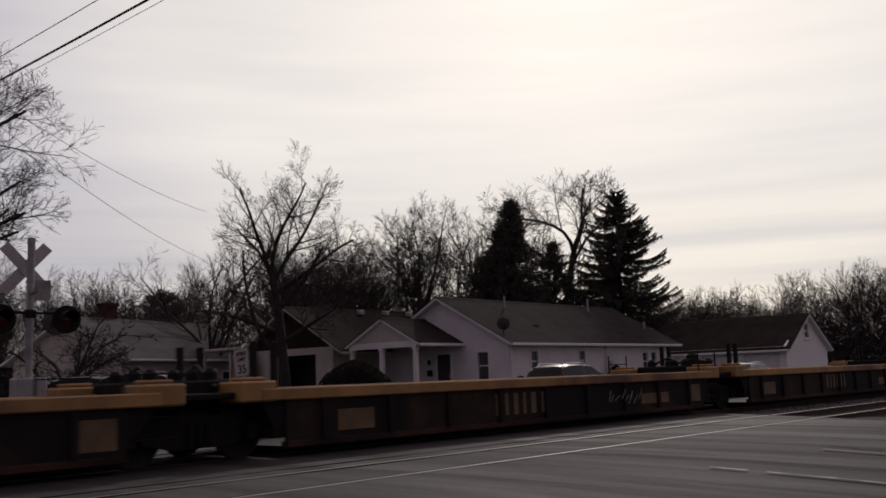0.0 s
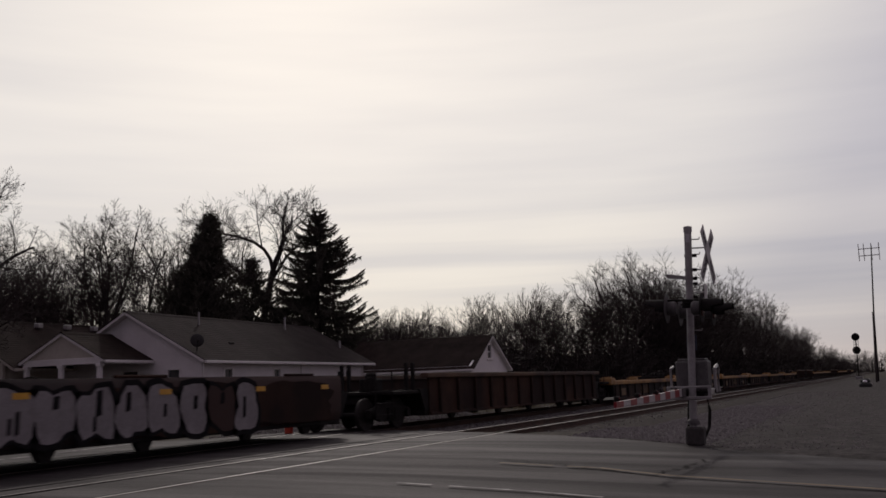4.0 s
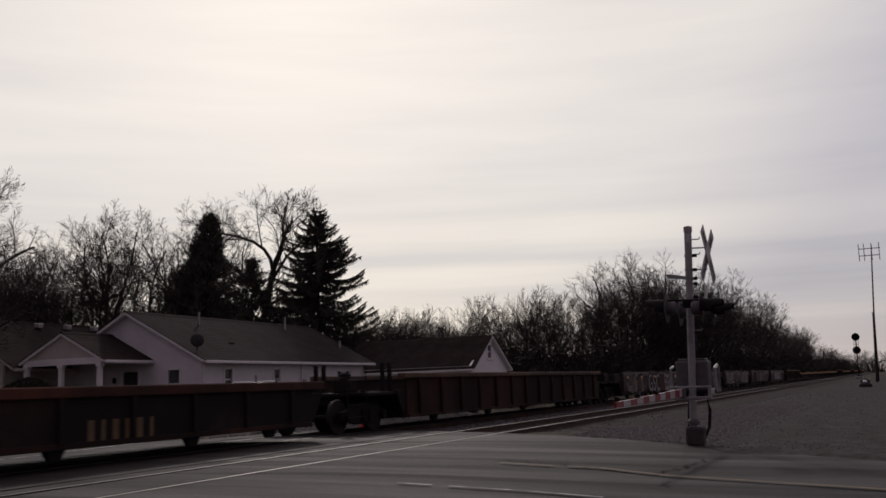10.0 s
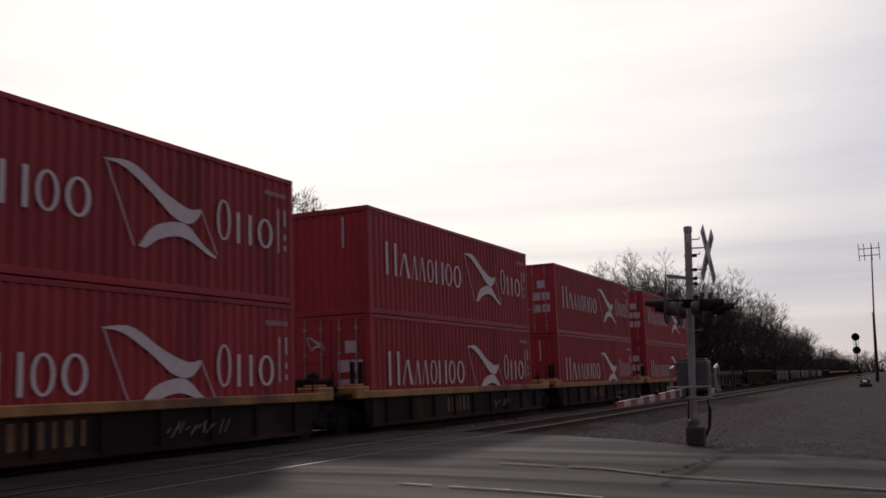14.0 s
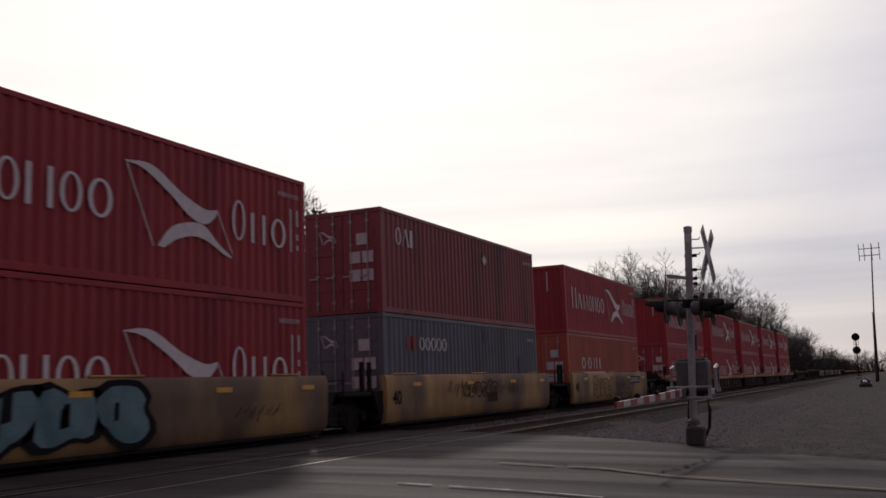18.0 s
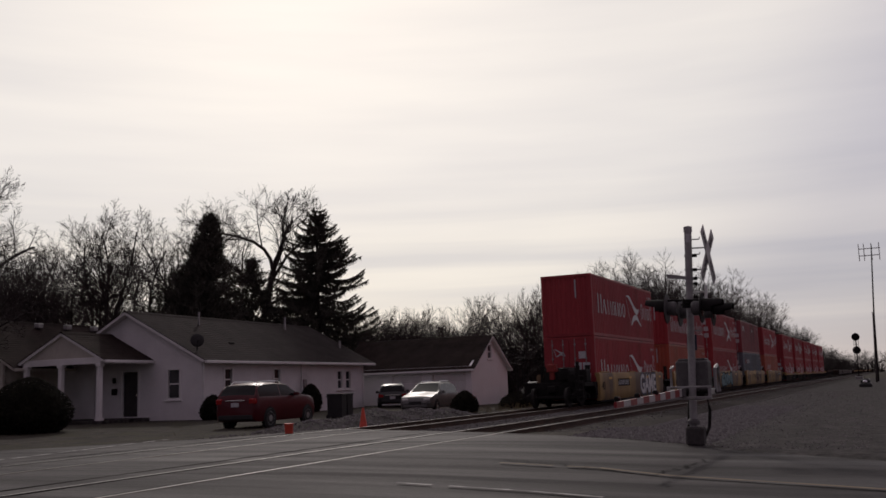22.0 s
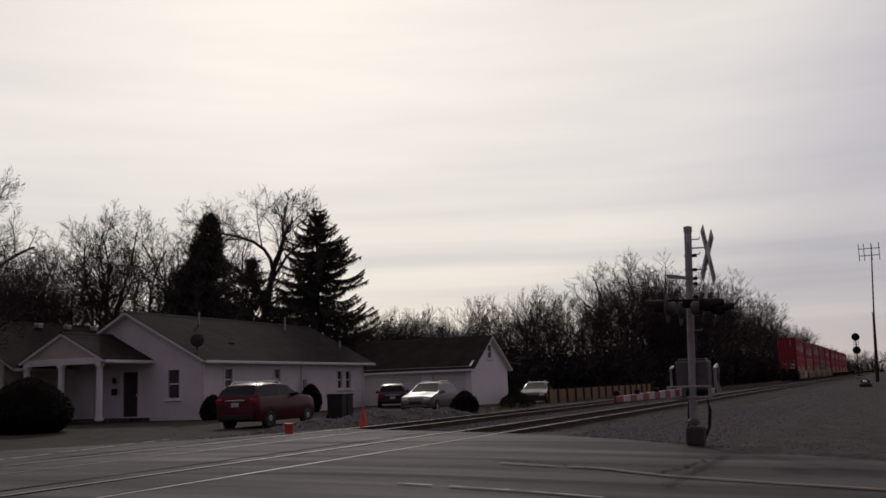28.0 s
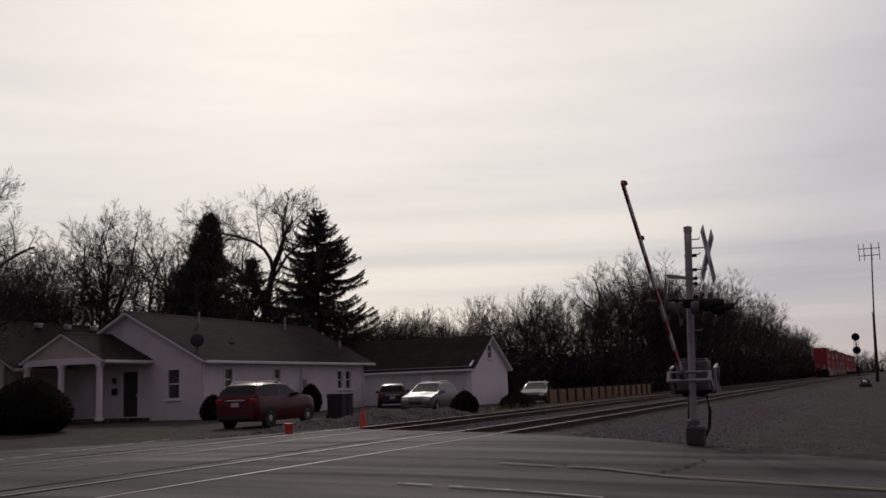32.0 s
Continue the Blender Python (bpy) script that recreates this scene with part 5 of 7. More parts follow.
def gable_roof(parent, u0, u1, y0, y1, eave, ridge_y, ridge_z, material, fascia="trim", courses=0):
    for a in ((y0, eave), (y1, eave)):
        r = part("roof", slope(u0, u1, a, (ridge_y, ridge_z)), M[fascia], parent, "white-edged roof deck")
        part("shingles", slope(u0 - 0.02, u1 + 0.02, (a[0] * 1.0 + (0.03 if a[0] > ridge_y else -0.03), a[1] + 0.01), (ridge_y, ridge_z + 0.012), 0.03, courses or 22), M[material], r, "weathered asphalt shingles")
    part("ridge_cap", Shape().prism([(ridge_y - 0.16, ridge_z - 0.045), (ridge_y, ridge_z + 0.055), (ridge_y + 0.16, ridge_z - 0.045)], "x", u0, u1), M[material], parent)
    for a in ((y0, eave), (y1, eave)):
        part("gutter", Shape().box(u0, u1, a[0] - (0.12 if a[0] < ridge_y else 0.0), a[0] + (0.12 if a[0] > ridge_y else 0.0), eave - 0.14, eave - 0.01, 0.015), M[fascia], parent)


WEST = pose(0, 0, 0, 0, 0, -90)  # turns a wall's plane to face -x, its u running towards -y


def make_white_house():
    h = empty("white_house", pose(34.96, 28.37, 0.0, 0, 0, 3.3), "low white-sided house with a grey shingle roof and a gabled porch", "house")
    # long wall towards the railway
    holes = [(1.76, 2.40, 1.25, 2.25), (6.10, 6.72, 1.25, 2.25), (12.95, 13.55, 1.15, 2.15), (13.95, 14.60, 1.15, 2.15)]
    part("wall", wall(0, 16.2, -0.15, 2.78, holes), M["siding"], h, "white siding wall")
    for w in holes:
        add_window(h, Matrix.Identity(4), *w)
    # gable wall towards the road; u = -y there
    west = WEST.copy()
    win, door = (-1.86, -1.20, 0.96, 2.27), (-4.44, -3.53, 0.16, 2.27)
    part("wall", wall(-8.1, -0.15, -0.15, 2.78, [win, door]), M["siding"], h, "white siding wall", at=west)
    part("gable", Shape().prism([(0.02, 2.78), (8.08, 2.78), (4.05, 5.0)], "x", 0.0, 0.15), M["siding"], h, "white siding gable")
    add_window(h, west, *win)
    d = part("door", Shape().box(-4.40, -3.57, 0.05, 0.10, 0.17, 2.24, 0.01), M["dark_door"], h, "dark front door behind a storm door", at=west)
    part("door_frame", frame_shape(-4.44, -3.53, 0.16, 2.27, 0.09), M["trim"], h, at=west)
    part("door_handle", Shape().box(-3.66, -3.62, -0.0, 0.06, 1.1, 1.22, 0.01), M["chrome"], d)
    part("wall", wall(0, 16.2, -0.15, 2.78), M["siding"], h, at=pose(16.2, 8.1, 0, 0, 0, 180))
    part("wall", wall(0.15, 7.95, -0.15, 2.78), M["siding"], h, at=pose(16.2, 0, 0, 0, 0, 90))
    part("gable", Shape().prism([(0.02, 2.78), (8.08, 2.78), (4.05, 5.0)], "x", 16.05, 16.2), M["siding"], h)
    gable_roof(h, -0.38, 17.0, -0.42, 8.52, 2.62, 4.05, 5.06, "shingle")
    for x, r in ((0.05, 0.05), (8.8, 0.045), (16.1, 0.045)):
        part("downspout", Shape().box(x, x + 0.08, -0.09, -0.01, -0.05, 2.55, 0.012), M["trim"], h, "white downspout")
    part("foundation", Shape().box(0.03, 16.17, 0.03, 8.07, -0.3, -0.1), M["stucco"], h)
    for x, y, z, r, t, mat in ((4.2, 3.2, 4.7, 0.05, 0.55, "galv"), (12.9, 3.4, 4.75, 0.06, 0.7, "galv"), (16.0, 1.4, 3.55, 0.07, 0.5, "galv")):
        part("vent_pipe", Shape().tube([(x, y, z - 0.4), (x, y, z + t)], r, 10), M[mat], h, "pale metal vent pipe")
    part("skylight", Shape().box(4.0, 4.4, 1.2, 1.6, 3.50, 3.62, 0.02), M["black"], h)
    # the meter and shrubs' wall bracket
    part("meter_box", Shape().box(8.95, 9.25, -0.14, -0.01, 1.1, 1.7, 0.02), M["galv"], h)
    # porch: a small gabled roof on columns
    y0, y1, x0 = 2.95, 7.3, -3.28
    gable_roof(h, x0, -0.02, y0 - 0.25, y1 + 0.25, 2.74, 5.1, 4.02, "shingle_brown", courses=12)
    part("porch_gable", Shape().prism([(y0 - 0.05, 2.86), (y1 + 0.05, 2.86), (5.1, 3.9)], "x", x0 + 0.12, x0 + 0.2), M["stucco"], h, "cream-painted porch gable")
    part("porch_beam", Shape().box(x0 + 0.08, x0 + 0.26, y0, y1, 2.58, 2.86, 0.01).box(x0 + 0.26, -0.02, y0, y0 + 0.16, 2.58, 2.80, 0.01), M["trim"], h)
    part("porch_ceiling", Shape().box(x0 + 0.2, -0.03, y0 + 0.1, y1 - 0.1, 2.80, 2.84), M["stucco"], h)
    part("porch_floor", Shape().box(x0 - 0.1, -0.02, y0 - 0.1, y1 + 0.2, -0.2, 0.13, 0.02), M["gravel"], h, "concrete porch floor")
    for y in (y0 + 0.12, 5.2, y1 - 0.12):
        part("column", Shape().box(x0 + 0.08, x0 + 0.28, y - 0.10, y + 0.10, 0.12, 2.6, 0.015).box(x0 + 0.04, x0 + 0.32, y - 0.14, y + 0.14, 0.12, 0.24, 0.01).box(x0 + 0.04, x0 + 0.32, y - 0.14, y + 0.14, 2.46, 2.58, 0.01), M["trim"], h, "white square porch column")
    # brown-roofed wing
    ux0, ux1, v0, v1 = -3.3, 9.0, 8.25, 15.0
    part("wall", wall(-v1, -v0, -0.15, 2.85, [(-12.6, -9.6, 0.2, 2.5)]), M["stucco"], h, "dull cream wall with a wide dark porch opening", at=pose(ux0, 0, 0) @ WEST)
    part("wall", wall(0, ux1 - ux0, -0.15, 2.85, [(1.0, 2.0, 1.0, 2.1)]), M["stucco"], h, at=pose(ux0, v0, 0))
    part("wall", wall(0, ux1 - ux0, -0.15, 2.85), M["stucco"], h, at=pose(ux1, v1, 0, 0, 0, 180))
    part("porch_back", Shape().box(ux0 + 1.6, ux0 + 1.7, v0 + 0.2, v1 - 0.2, -0.1, 2.8), M["dark_door"], h, "dark wall at the back of the porch")
    part("gable", Shape().prism([(v0, 2.85), (v1, 2.85), (11.62, 4.9)], "x", ux0, ux0 + 0.15), M["shingle_brown"], h, "dark shingled gable")
    gable_roof(h, ux0 - 0.4, ux1, v0 - 0.9, v1 + 0.6, 2.55, 11.62, 5.02, "shingle_brown", fascia="stucco")
    for x in (1.2, 3.2, 5.2):
        part("roof_vent", Shape().box(x, x + 0.35, 10.8, 11.1, 4.72, 4.98, 0.03), M["galv"], h, "pale roof vent")
    # flat awning beside the wing
    part("awning", Shape().box(ux0 - 0.6, ux0 + 2.5, v1 + 0.3, v1 + 3.4, 2.98, 3.12, 0.02), M["stucco"], h, "flat awning on posts")
    for x in (ux0 - 0.4, ux0 + 2.3):
        for y in (v1 + 0.9, v1 + 3.2):
            part("awning_post", Shape().box(x, x + 0.12, y, y + 0.12, -0.1, 2.98, 0.01), M["stucco"], h)
    part("awning_screen", Shape().box(ux0 - 0.5, ux0 - 0.42, v1 - 1.2, v1 + 0.6, 1.3, 2.75, 0.01), M["fence_wood"], h, "tan panel under the awning")
    # wall lamp, mailbox and number plate stand-ins by the door
    part("mailbox", Shape().box(-4.98, -4.72, -0.14, 0.0, 1.2, 1.5, 0.02), M["black"], h, "black wall mailbox", at=west)
    part("wall_lamp", Shape().box(-4.92, -4.80, -0.16, 0.0, 1.75, 2.0, 0.03), M["black"], h, at=west)
    dish = tagged(part("satellite_dish", Shape().lathe([(0.02, 0.0), (0.2, 0.015), (0.29, 0.05), (0.31, 0.065), (0.29, 0.065), (0.2, 0.035), (0.02, 0.02)], (0, 0, 0), "y", 26), M["plastic_black"], smooth=True, at=pose(34.95, 28.62, 3.56, -14, 0, -46)), "dark satellite dish on the roof edge", "satellite dish")
    part("dish_arm", Shape().tube([(0, 0.05, -0.1), (0, 0.25, -0.45), (0, 0.25, -0.62)], 0.03, 8).tube([(0, 0.0, -0.3), (0, -0.42, -0.15)], 0.018, 6).box(-0.05, 0.05, -0.5, -0.4, -0.2, -0.1, 0.01), M["plastic_black"], dish)


def make_garage():
    g = empty("garage", pose(54.63, 23.6, 0.0), "small white garage with a steep gable and a dark roof", "garage")
    w, l = 6.1, 9.2
    # its gable end towards the railway
    part("wall", wall(0, w, -0.3, 2.25), M["garage_white"], g, "white siding wall")
    c0, c1, k = 2.72, 3.38, 1.93 / 3.05  # window jambs, pitch of the gable
    gb = Shape().prism([(0.0, 2.25), (c0, 2.25), (c0, 2.25 + k * c0)], "y", 0.0, 0.15).prism([(c1, 2.25), (w, 2.25), (c1, 2.25 + k * (w - c1))], "y", 0.0, 0.15)
    gb.box(c0, c1, 0, 0.15, 2.25, 2.74).prism([(c0, 3.6), (c1, 3.6), (c1, 2.25 + k * (w - c1)), (w / 2, 4.18), (c0, 2.25 + k * c0)], "y", 0.0, 0.15)
    part("gable", gb, M["garage_white"], g, "white siding gable")
    add_window(g, Matrix.Identity(4), c0, c1, 2.74, 3.6, sash=True)
    # doors on the side towards the road
    holes = [(-5.45, -3.45, -0.2, 1.86), (-2.65, -0.45, -0.2, 1.86)]
    part("wall", wall(-l, -0.15, -0.3, 2.25, holes), M["garage_white"], g, "white siding wall", at=WEST)
    for a, b, c, d in holes:
        door = part("garage_door", Shape().box(a + 0.02, b - 0.02, 0.06, 0.10, c, d - 0.02), M["trim"], g, "white panelled overhead door", at=WEST)
        for i in range(4):
            z = c + 0.04 + i * (d - c) / 4
            part("door_panel", Shape().box(a + 0.08, b - 0.08, 0.035, 0.06, z, z + (d - c) / 4 - 0.07, 0.012), M["trim"], door)
        part("door_frame", frame_shape(a, b, c + 0.08, d, 0.08), M["trim"], g, at=WEST)
    part("wall", wall(0, w, -0.3, 2.25), M["garage_white"], g, at=pose(w, l, 0, 0, 0, 180))
    part("wall", wall(0.15, l - 0.15, -0.3, 2.25), M["garage_white"], g, at=pose(w, 0, 0, 0, 0, 90))
    turn = pose(w, 0, 0, 0, 0, 90)
    roof = part("roof_frame", Shape().box(0.2, l - 0.2, 0.2, w - 0.2, 2.2, 2.26), M["trim"], g, at=turn)
    for a in ((-0.3, 2.02), (w + 0.3, 2.02)):
        r = part("roof", slope(-0.3, l + 0.3, a, (w / 2, 4.22)), M["trim"], g, "white-edged roof deck", at=turn)
        part("shingles", slope(-0.32, l + 0.32, (a[0], a[1] + 0.01), (w / 2, 4.235), 0.03, 20), M["shingle_brown"], r, "dark asphalt shingles")
    part("gutter", Shape().box(-0.3, l + 0.3, w + 0.28, w + 0.40, 1.93, 2.05, 0.015), M["trim"], g, at=turn)


def make_far_house(x, y, turn, length, width, eave, ridge, roof, body, label):
    h = empty("house", pose(x, y, 0, 0, 0, turn), label, "house")
    part("wall", wall(0, length, -0.2, eave, [(1.5, 2.4, 1.0, 2.0), (length - 3, length - 2, 1.0, 2.0)]), M[body], h)
    part("wall", wall(0, length, -0.2, eave), M[body], h, at=pose(length, width, 0, 0, 0, 180))
    part("wall", wall(-width + 0.15, -0.15, -0.2, eave, [(-width + 1.4, -width + 2.8, 0.9, 2.0)]), M[body], h, at=WEST)
    part("wall", wall(0.15, width - 0.15, -0.2, eave), M[body], h, at=pose(length, 0, 0, 0, 0, 90))
    for a in (0.0, length - 0.15):
        part("gable", Shape().prism([(0, eave), (width, eave), (width / 2, ridge - 0.08)], "x", a, a + 0.15), M[body], h)
    add_window(h, Matrix.Identity(4), 1.5, 2.4, 1.0, 2.0)
    add_window(h, Matrix.Identity(4), length - 3, length - 2, 1.0, 2.0)
    add_window(h, WEST, -width + 1.4, -width + 2.8, 0.9, 2.0, False)
    gable_roof(h, -0.5, length + 0.5, -0.5, width + 0.5, eave - 0.12, width / 2, ridge, roof, courses=14)
    return h


make_white_house()
make_garage()
pale = make_far_house(27.5, 50.0, 20, 12, 8.5, 2.9, 5.4, "shingle_pale", "stucco", "cream house with a pale grey shingle roof")
part("chimney", Shape().box(3.2, 4.0, 4.2, 5.0, 3.5, 6.4, 0.02).box(3.12, 4.08, 4.12, 5.08, 6.2, 6.4, 0.02), M["rust"], pale, "dark brick chimney")
make_far_house(13.0, 52.5, 25, 9, 7, 2.6, 4.6, "shingle_pale", "siding", "small white house with a pale roof")


# ---- the crossing's signals ----
def signal_head(parent, x, y, z, turn):
    """A round flasher facing its own -y: black front with a long visor and dark red lens, pale metal back."""
    m = pose(x, y, z, 0, 0, turn)
    head = part("flasher", Shape().lathe([(0.02, 0.018), (0.12, 0.018), (0.13, 0.14), (0.10, 0.18), (0.02, 0.18)], (0, 0, 0), "y", 20), M["dull_steel"], parent, "pale metal flasher housing", smooth=True, at=m)
    part("backing", Shape().lathe([(0.02, 0.0), (0.27, 0.0), (0.275, 0.006), (0.27, 0.011), (0.02, 0.011)], (0, -0.006, 0), "y", 28), M["black"], head, "round black backing")
    part("backing_rear", Shape().lathe([(0.02, 0.006), (0.265, 0.006), (0.26, 0.014), (0.02, 0.017)], (0, 0, 0), "y", 28), M["dull_steel"], head, "pale metal rear of the backing")
    s, n = Shape(), 16
    for i in range(n + 1):
        a = radians(-20 + 220 * i / n)
        r, d = 0.165, -0.36 if 20 < -20 + 220 * i / n < 160 else -0.18
        s.v += [(r * math.cos(a), d, r * math.sin(a)), (r * math.cos(a), -0.006, r * math.sin(a)), ((r - 0.008) * math.cos(a), d, (r - 0.008) * math.sin(a)), ((r - 0.008) * math.cos(a), -0.006, (r - 0.008) * math.sin(a))]
    for i in range(n):
        k = 4 * i
        s.f += [(k, k + 4, k + 5, k + 1), (k + 2, k + 3, k + 7, k + 6), (k, k + 2, k + 6, k + 4)]
    part("visor", s, M["black"], head)
    part("lens", Shape().lathe([(0.005, -0.036), (0.10, -0.031), (0.15, -0.011), (0.15, -0.006)], (0, 0, 0), "y", 24), M["lens"], head, "dark red lens", smooth=True)
    return head


def crossbuck(parent, x, y, z, turn):
    m = pose(x, y, z, 0, 0, turn)
    for a, d in ((48, 0.0), (-48, 0.02)):
        b = part("crossbuck_blade", Shape().box(-0.61, 0.61, -0.008, 0.008, -0.115, 0.115, 0.006), M["gate_white"], parent, "white crossbuck blade", at=m @ pose(0, d, 0, 0, a, 0))
        for s, t in ((-1, "RAIL"), (1, "ROAD")):
            if a > 0:
                me = word("RAIL" if s < 0 else "ROAD", 0.15, M["tag_black"], 0.004)
            else:
                me = word("CROSS" if s < 0 else "ING", 0.15, M["tag_black"], 0.004)
            part("lettering", me, None, b, "black lettering", at=pose(s * 0.36, -0.011, -0.05))


def make_mast(name, x, y, base, height, turn, tip=0.0, arm=1):
    """A crossing signal mast; its lights look along its own -y and +y."""
    m = empty(name, pose(x, y, base, tip, 0, turn), "silver-painted crossing signal mast with crossbuck and black flashers", "crossing signal", "crossing signals")
    part("pole", Shape().tube([(0, 0, 0.2), (0, 0, height)], 0.068, 16), M["alu"], m, "silver-painted steel pole", smooth=True)
    part("pole_cap", Shape().lathe([(0.01, height + 0.02), (0.078, height), (0.078, height - 0.1), (0.068, height - 0.1)], (0, 0, 0), "z", 16), M["alu"], m)
    part("base_casting", Shape().box(-0.24, 0.24, -0.24, 0.14, -0.25, 0.03, 0.02).box(-0.15, 0.15, -0.20, 0.12, 0.03, 0.36, 0.03), M["pier"], m, "weathered grey base casting")
    part("base_collar", Shape().lathe([(0.11, 0.40), (0.11, 0.46), (0.08, 0.50)], (0, 0, 0), "z", 16), M["dull_steel"], m)
    z = height * 0.615
    part("crossarm", Shape().tube([(-0.62, 0, z + 0.14), (0.62, 0, z + 0.14)], 0.025, 10).box(-0.1, 0.1, -0.1, 0.1, z + 0.04, z + 0.2, 0.02), M["black"], m, "black crossarm")
    for s in (-1, 1):
        part("hanger", Shape().tube([(s * 0.6, 0, z + 0.12), (s * 0.6, 0, z)], 0.025, 8), M["black"], m)
        signal_head(m, s * 0.6, -0.32, z, 0)
        signal_head(m, s * 0.6, 0.30, z, 180)
        part("head_bracket", Shape().tube([(s * 0.6, -0.30, z + 0.14), (s * 0.6, 0.28, z + 0.14)], 0.02, 8), M["black"], m)
    crossbuck(m, 0, -0.36, height * 0.865, -5)
    for k in (0.80, 0.90):
        part("crossbuck_bracket", Shape().tube([(0, -0.06, height * k), (0, -0.34, height * k)], 0.014, 6), M["galv"], m)
    for k in (0.675, 0.735, 0.76, 0.80, 0.865):
        band = part("clamp_band", Shape().lathe([(0.068, -0.02), (0.078, -0.02), (0.078, 0.02), (0.068, 0.02)], (0, 0, height * k), "z", 14), M["alu"], m)
        part("clamp_bolt", Shape().box(-0.03, 0.03, -0.15, -0.07, height * k - 0.028, height * k + 0.028, 0.008), M["black"], band)
    part("cap_patch", Shape().box(-0.074, -0.066, -0.045, 0.03, height - 0.30, height - 0.14, 0.003), M["decal"], m, "small white patch near the top")
    part("side_arm", Shape().prism([(0.05 * arm, 3.04), (0.40 * arm, 3.07), (0.42 * arm, 3.15), (0.05 * arm, 3.10)], "x", -0.03, 0.03), M["alu"], m, "short grey side arm")
    return m


def make_near_signal():
    x, y, base = 17.9, 3.40, -0.13
    m = make_mast("crossing_signal", x, y, base, 4.02, 0, 2.3)
    # sign plate, bell, conduit, tag
    part("track_sign", Shape().box(-0.14, 0.14, -0.30, -0.29, 2.66, 2.94, 0.006).tube([(0, -0.3, 2.8), (0, -0.06, 2.8)], 0.012, 6), M["gate_white"], m, "small white sign plate")
    part("blue_plate", Shape().box(0.07, 0.09, -0.09, 0.09, 1.74, 2.02, 0.004), M["tag_blue"], m, "small blue notice plate")
    part("conduit", Shape().tube([(0.16, 0.12, 0.0), (0.14, 0.10, 0.45), (0.12, 0.08, 0.9)], 0.035, 8), M["black"], m, "black cable conduit")
    for k in range(7):
        z = 2.1 + 0.28 * k
        part("pole_step", Shape().tube([(0.0, -0.068, z), (0.0, -0.20, z), (0.0, -0.21, z + 0.04)], 0.012, 6), M["galv"], m)
    # gate mechanism box behind the mast, with its guard hoop
    mech = tagged(part("gate_mechanism", Shape().box(-0.20, 0.24, -0.30, 0.28, 0.0, 0.56, 0.03).box(-0.16, 0.20, -0.26, 0.24, 0.56, 0.60, 0.015), M["dull_steel"], at=pose(18.18, 3.38, 0.86)), "dull grey gate mechanism box on the signal mast", "gate mechanism")
    part("guard_hoop", Shape().tube([(-0.15, -0.42, -0.02), (-0.15, -0.42, 0.40), (0.1, -0.42, 0.46), (0.22, -0.42, 0.40), (0.22, -0.42, -0.02)], 0.035, 8), M["galv"], mech, "galvanised guard hoop")
    part("guard_hoop", Shape().tube([(-0.15, 0.38, 0.10), (-0.15, 0.38, 0.42), (0.1, 0.38, 0.46)], 0.025, 8), M["galv"], mech, "galvanised guard hoop")
    part("mech_foot", Shape().box(-0.16, 0.2, -0.22, 0.2, -0.10, 0.0, 0.02), M["black"], mech)
    part("mech_cable", Shape().tube([(0.05, -0.20, -0.05), (0.1, -0.24, -0.35), (0.05, -0.22, -0.65), (-0.1, -0.14, -0.85)], 0.03, 8), M["black"], mech, "black cable loop")
    # arm, keyed about its shaft: a yoke round the mast carries the striped boards
    arm = tagged(new("crossing_barrier"), "striped red and white crossing barrier on a grey yoke", "barrier")
    L0, L1, n = 0.45, 5.05, 12
    off = 0.11
    for i in range(n):
        a, b = L0 + (L1 - L0) * i / n, L0 + (L1 - L0) * (i + 1) / n
        w0, w1 = 0.068 - 0.030 * i / n, 0.068 - 0.030 * (i + 1) / n
        s = Shape()
        s.add([(-a, off - 0.02, -w0), (-a, off + 0.02, -w0), (-a, off + 0.02, w0), (-a, off - 0.02, w0), (-b, off - 0.02, -w1), (-b, off + 0.02, -w1), (-b, off + 0.02, w1), (-b, off - 0.02, w1)],
              [(0, 1, 2, 3), (7, 6, 5, 4), (0, 4, 5, 1), (1, 5, 6, 2), (2, 6, 7, 3), (3, 7, 4, 0)])
        part("stripe", s, M["gate_red"] if i % 2 else M["gate_white"], arm, "red reflective stripe" if i % 2 else "white reflective stripe")
    part("arm_bracket", Shape().box(-0.62, -0.38, off - 0.05, off + 0.05, -0.085, 0.085, 0.02), M["dull_steel"], arm)
    yoke = Shape()
    for y in (-0.36, 0.36):
        yoke.box(-0.42, 0.04, y - 0.025, y + 0.025, -0.05, 0.05, 0.01).box(-0.46, -0.41, y - 0.03, y + 0.03, -0.11, 0.11, 0.008)
    yoke.box(-0.46, -0.41, -0.36, 0.36, 0.075, 0.11, 0.008).box(-0.47, -0.40, -0.39, 0.39, -0.13, -0.075, 0.01)
    part("yoke", yoke, M["galv"], arm, "galvanised yoke frame round the mast")
    part("shaft", Shape().tube([(0, -0.40, 0), (0, -0.10, 0)], 0.04, 12).tube([(0, 0.10, 0), (0, 0.40, 0)], 0.04, 12), M["black"], arm)
    for d in (2.6, 3.8, 4.95):
        lamp = part("arm_lamp", Shape().box(-d - 0.04, -d + 0.04, off - 0.035, off + 0.035, 0.042, 0.115, 0.015), M["black"], arm, "dark arm lamp")
        part("lens", Shape().lathe([(0.01, -0.05), (0.028, -0.045), (0.03, -0.034)], (-d, off, 0.08), "y", 14), M["lens"], lamp)
    return arm


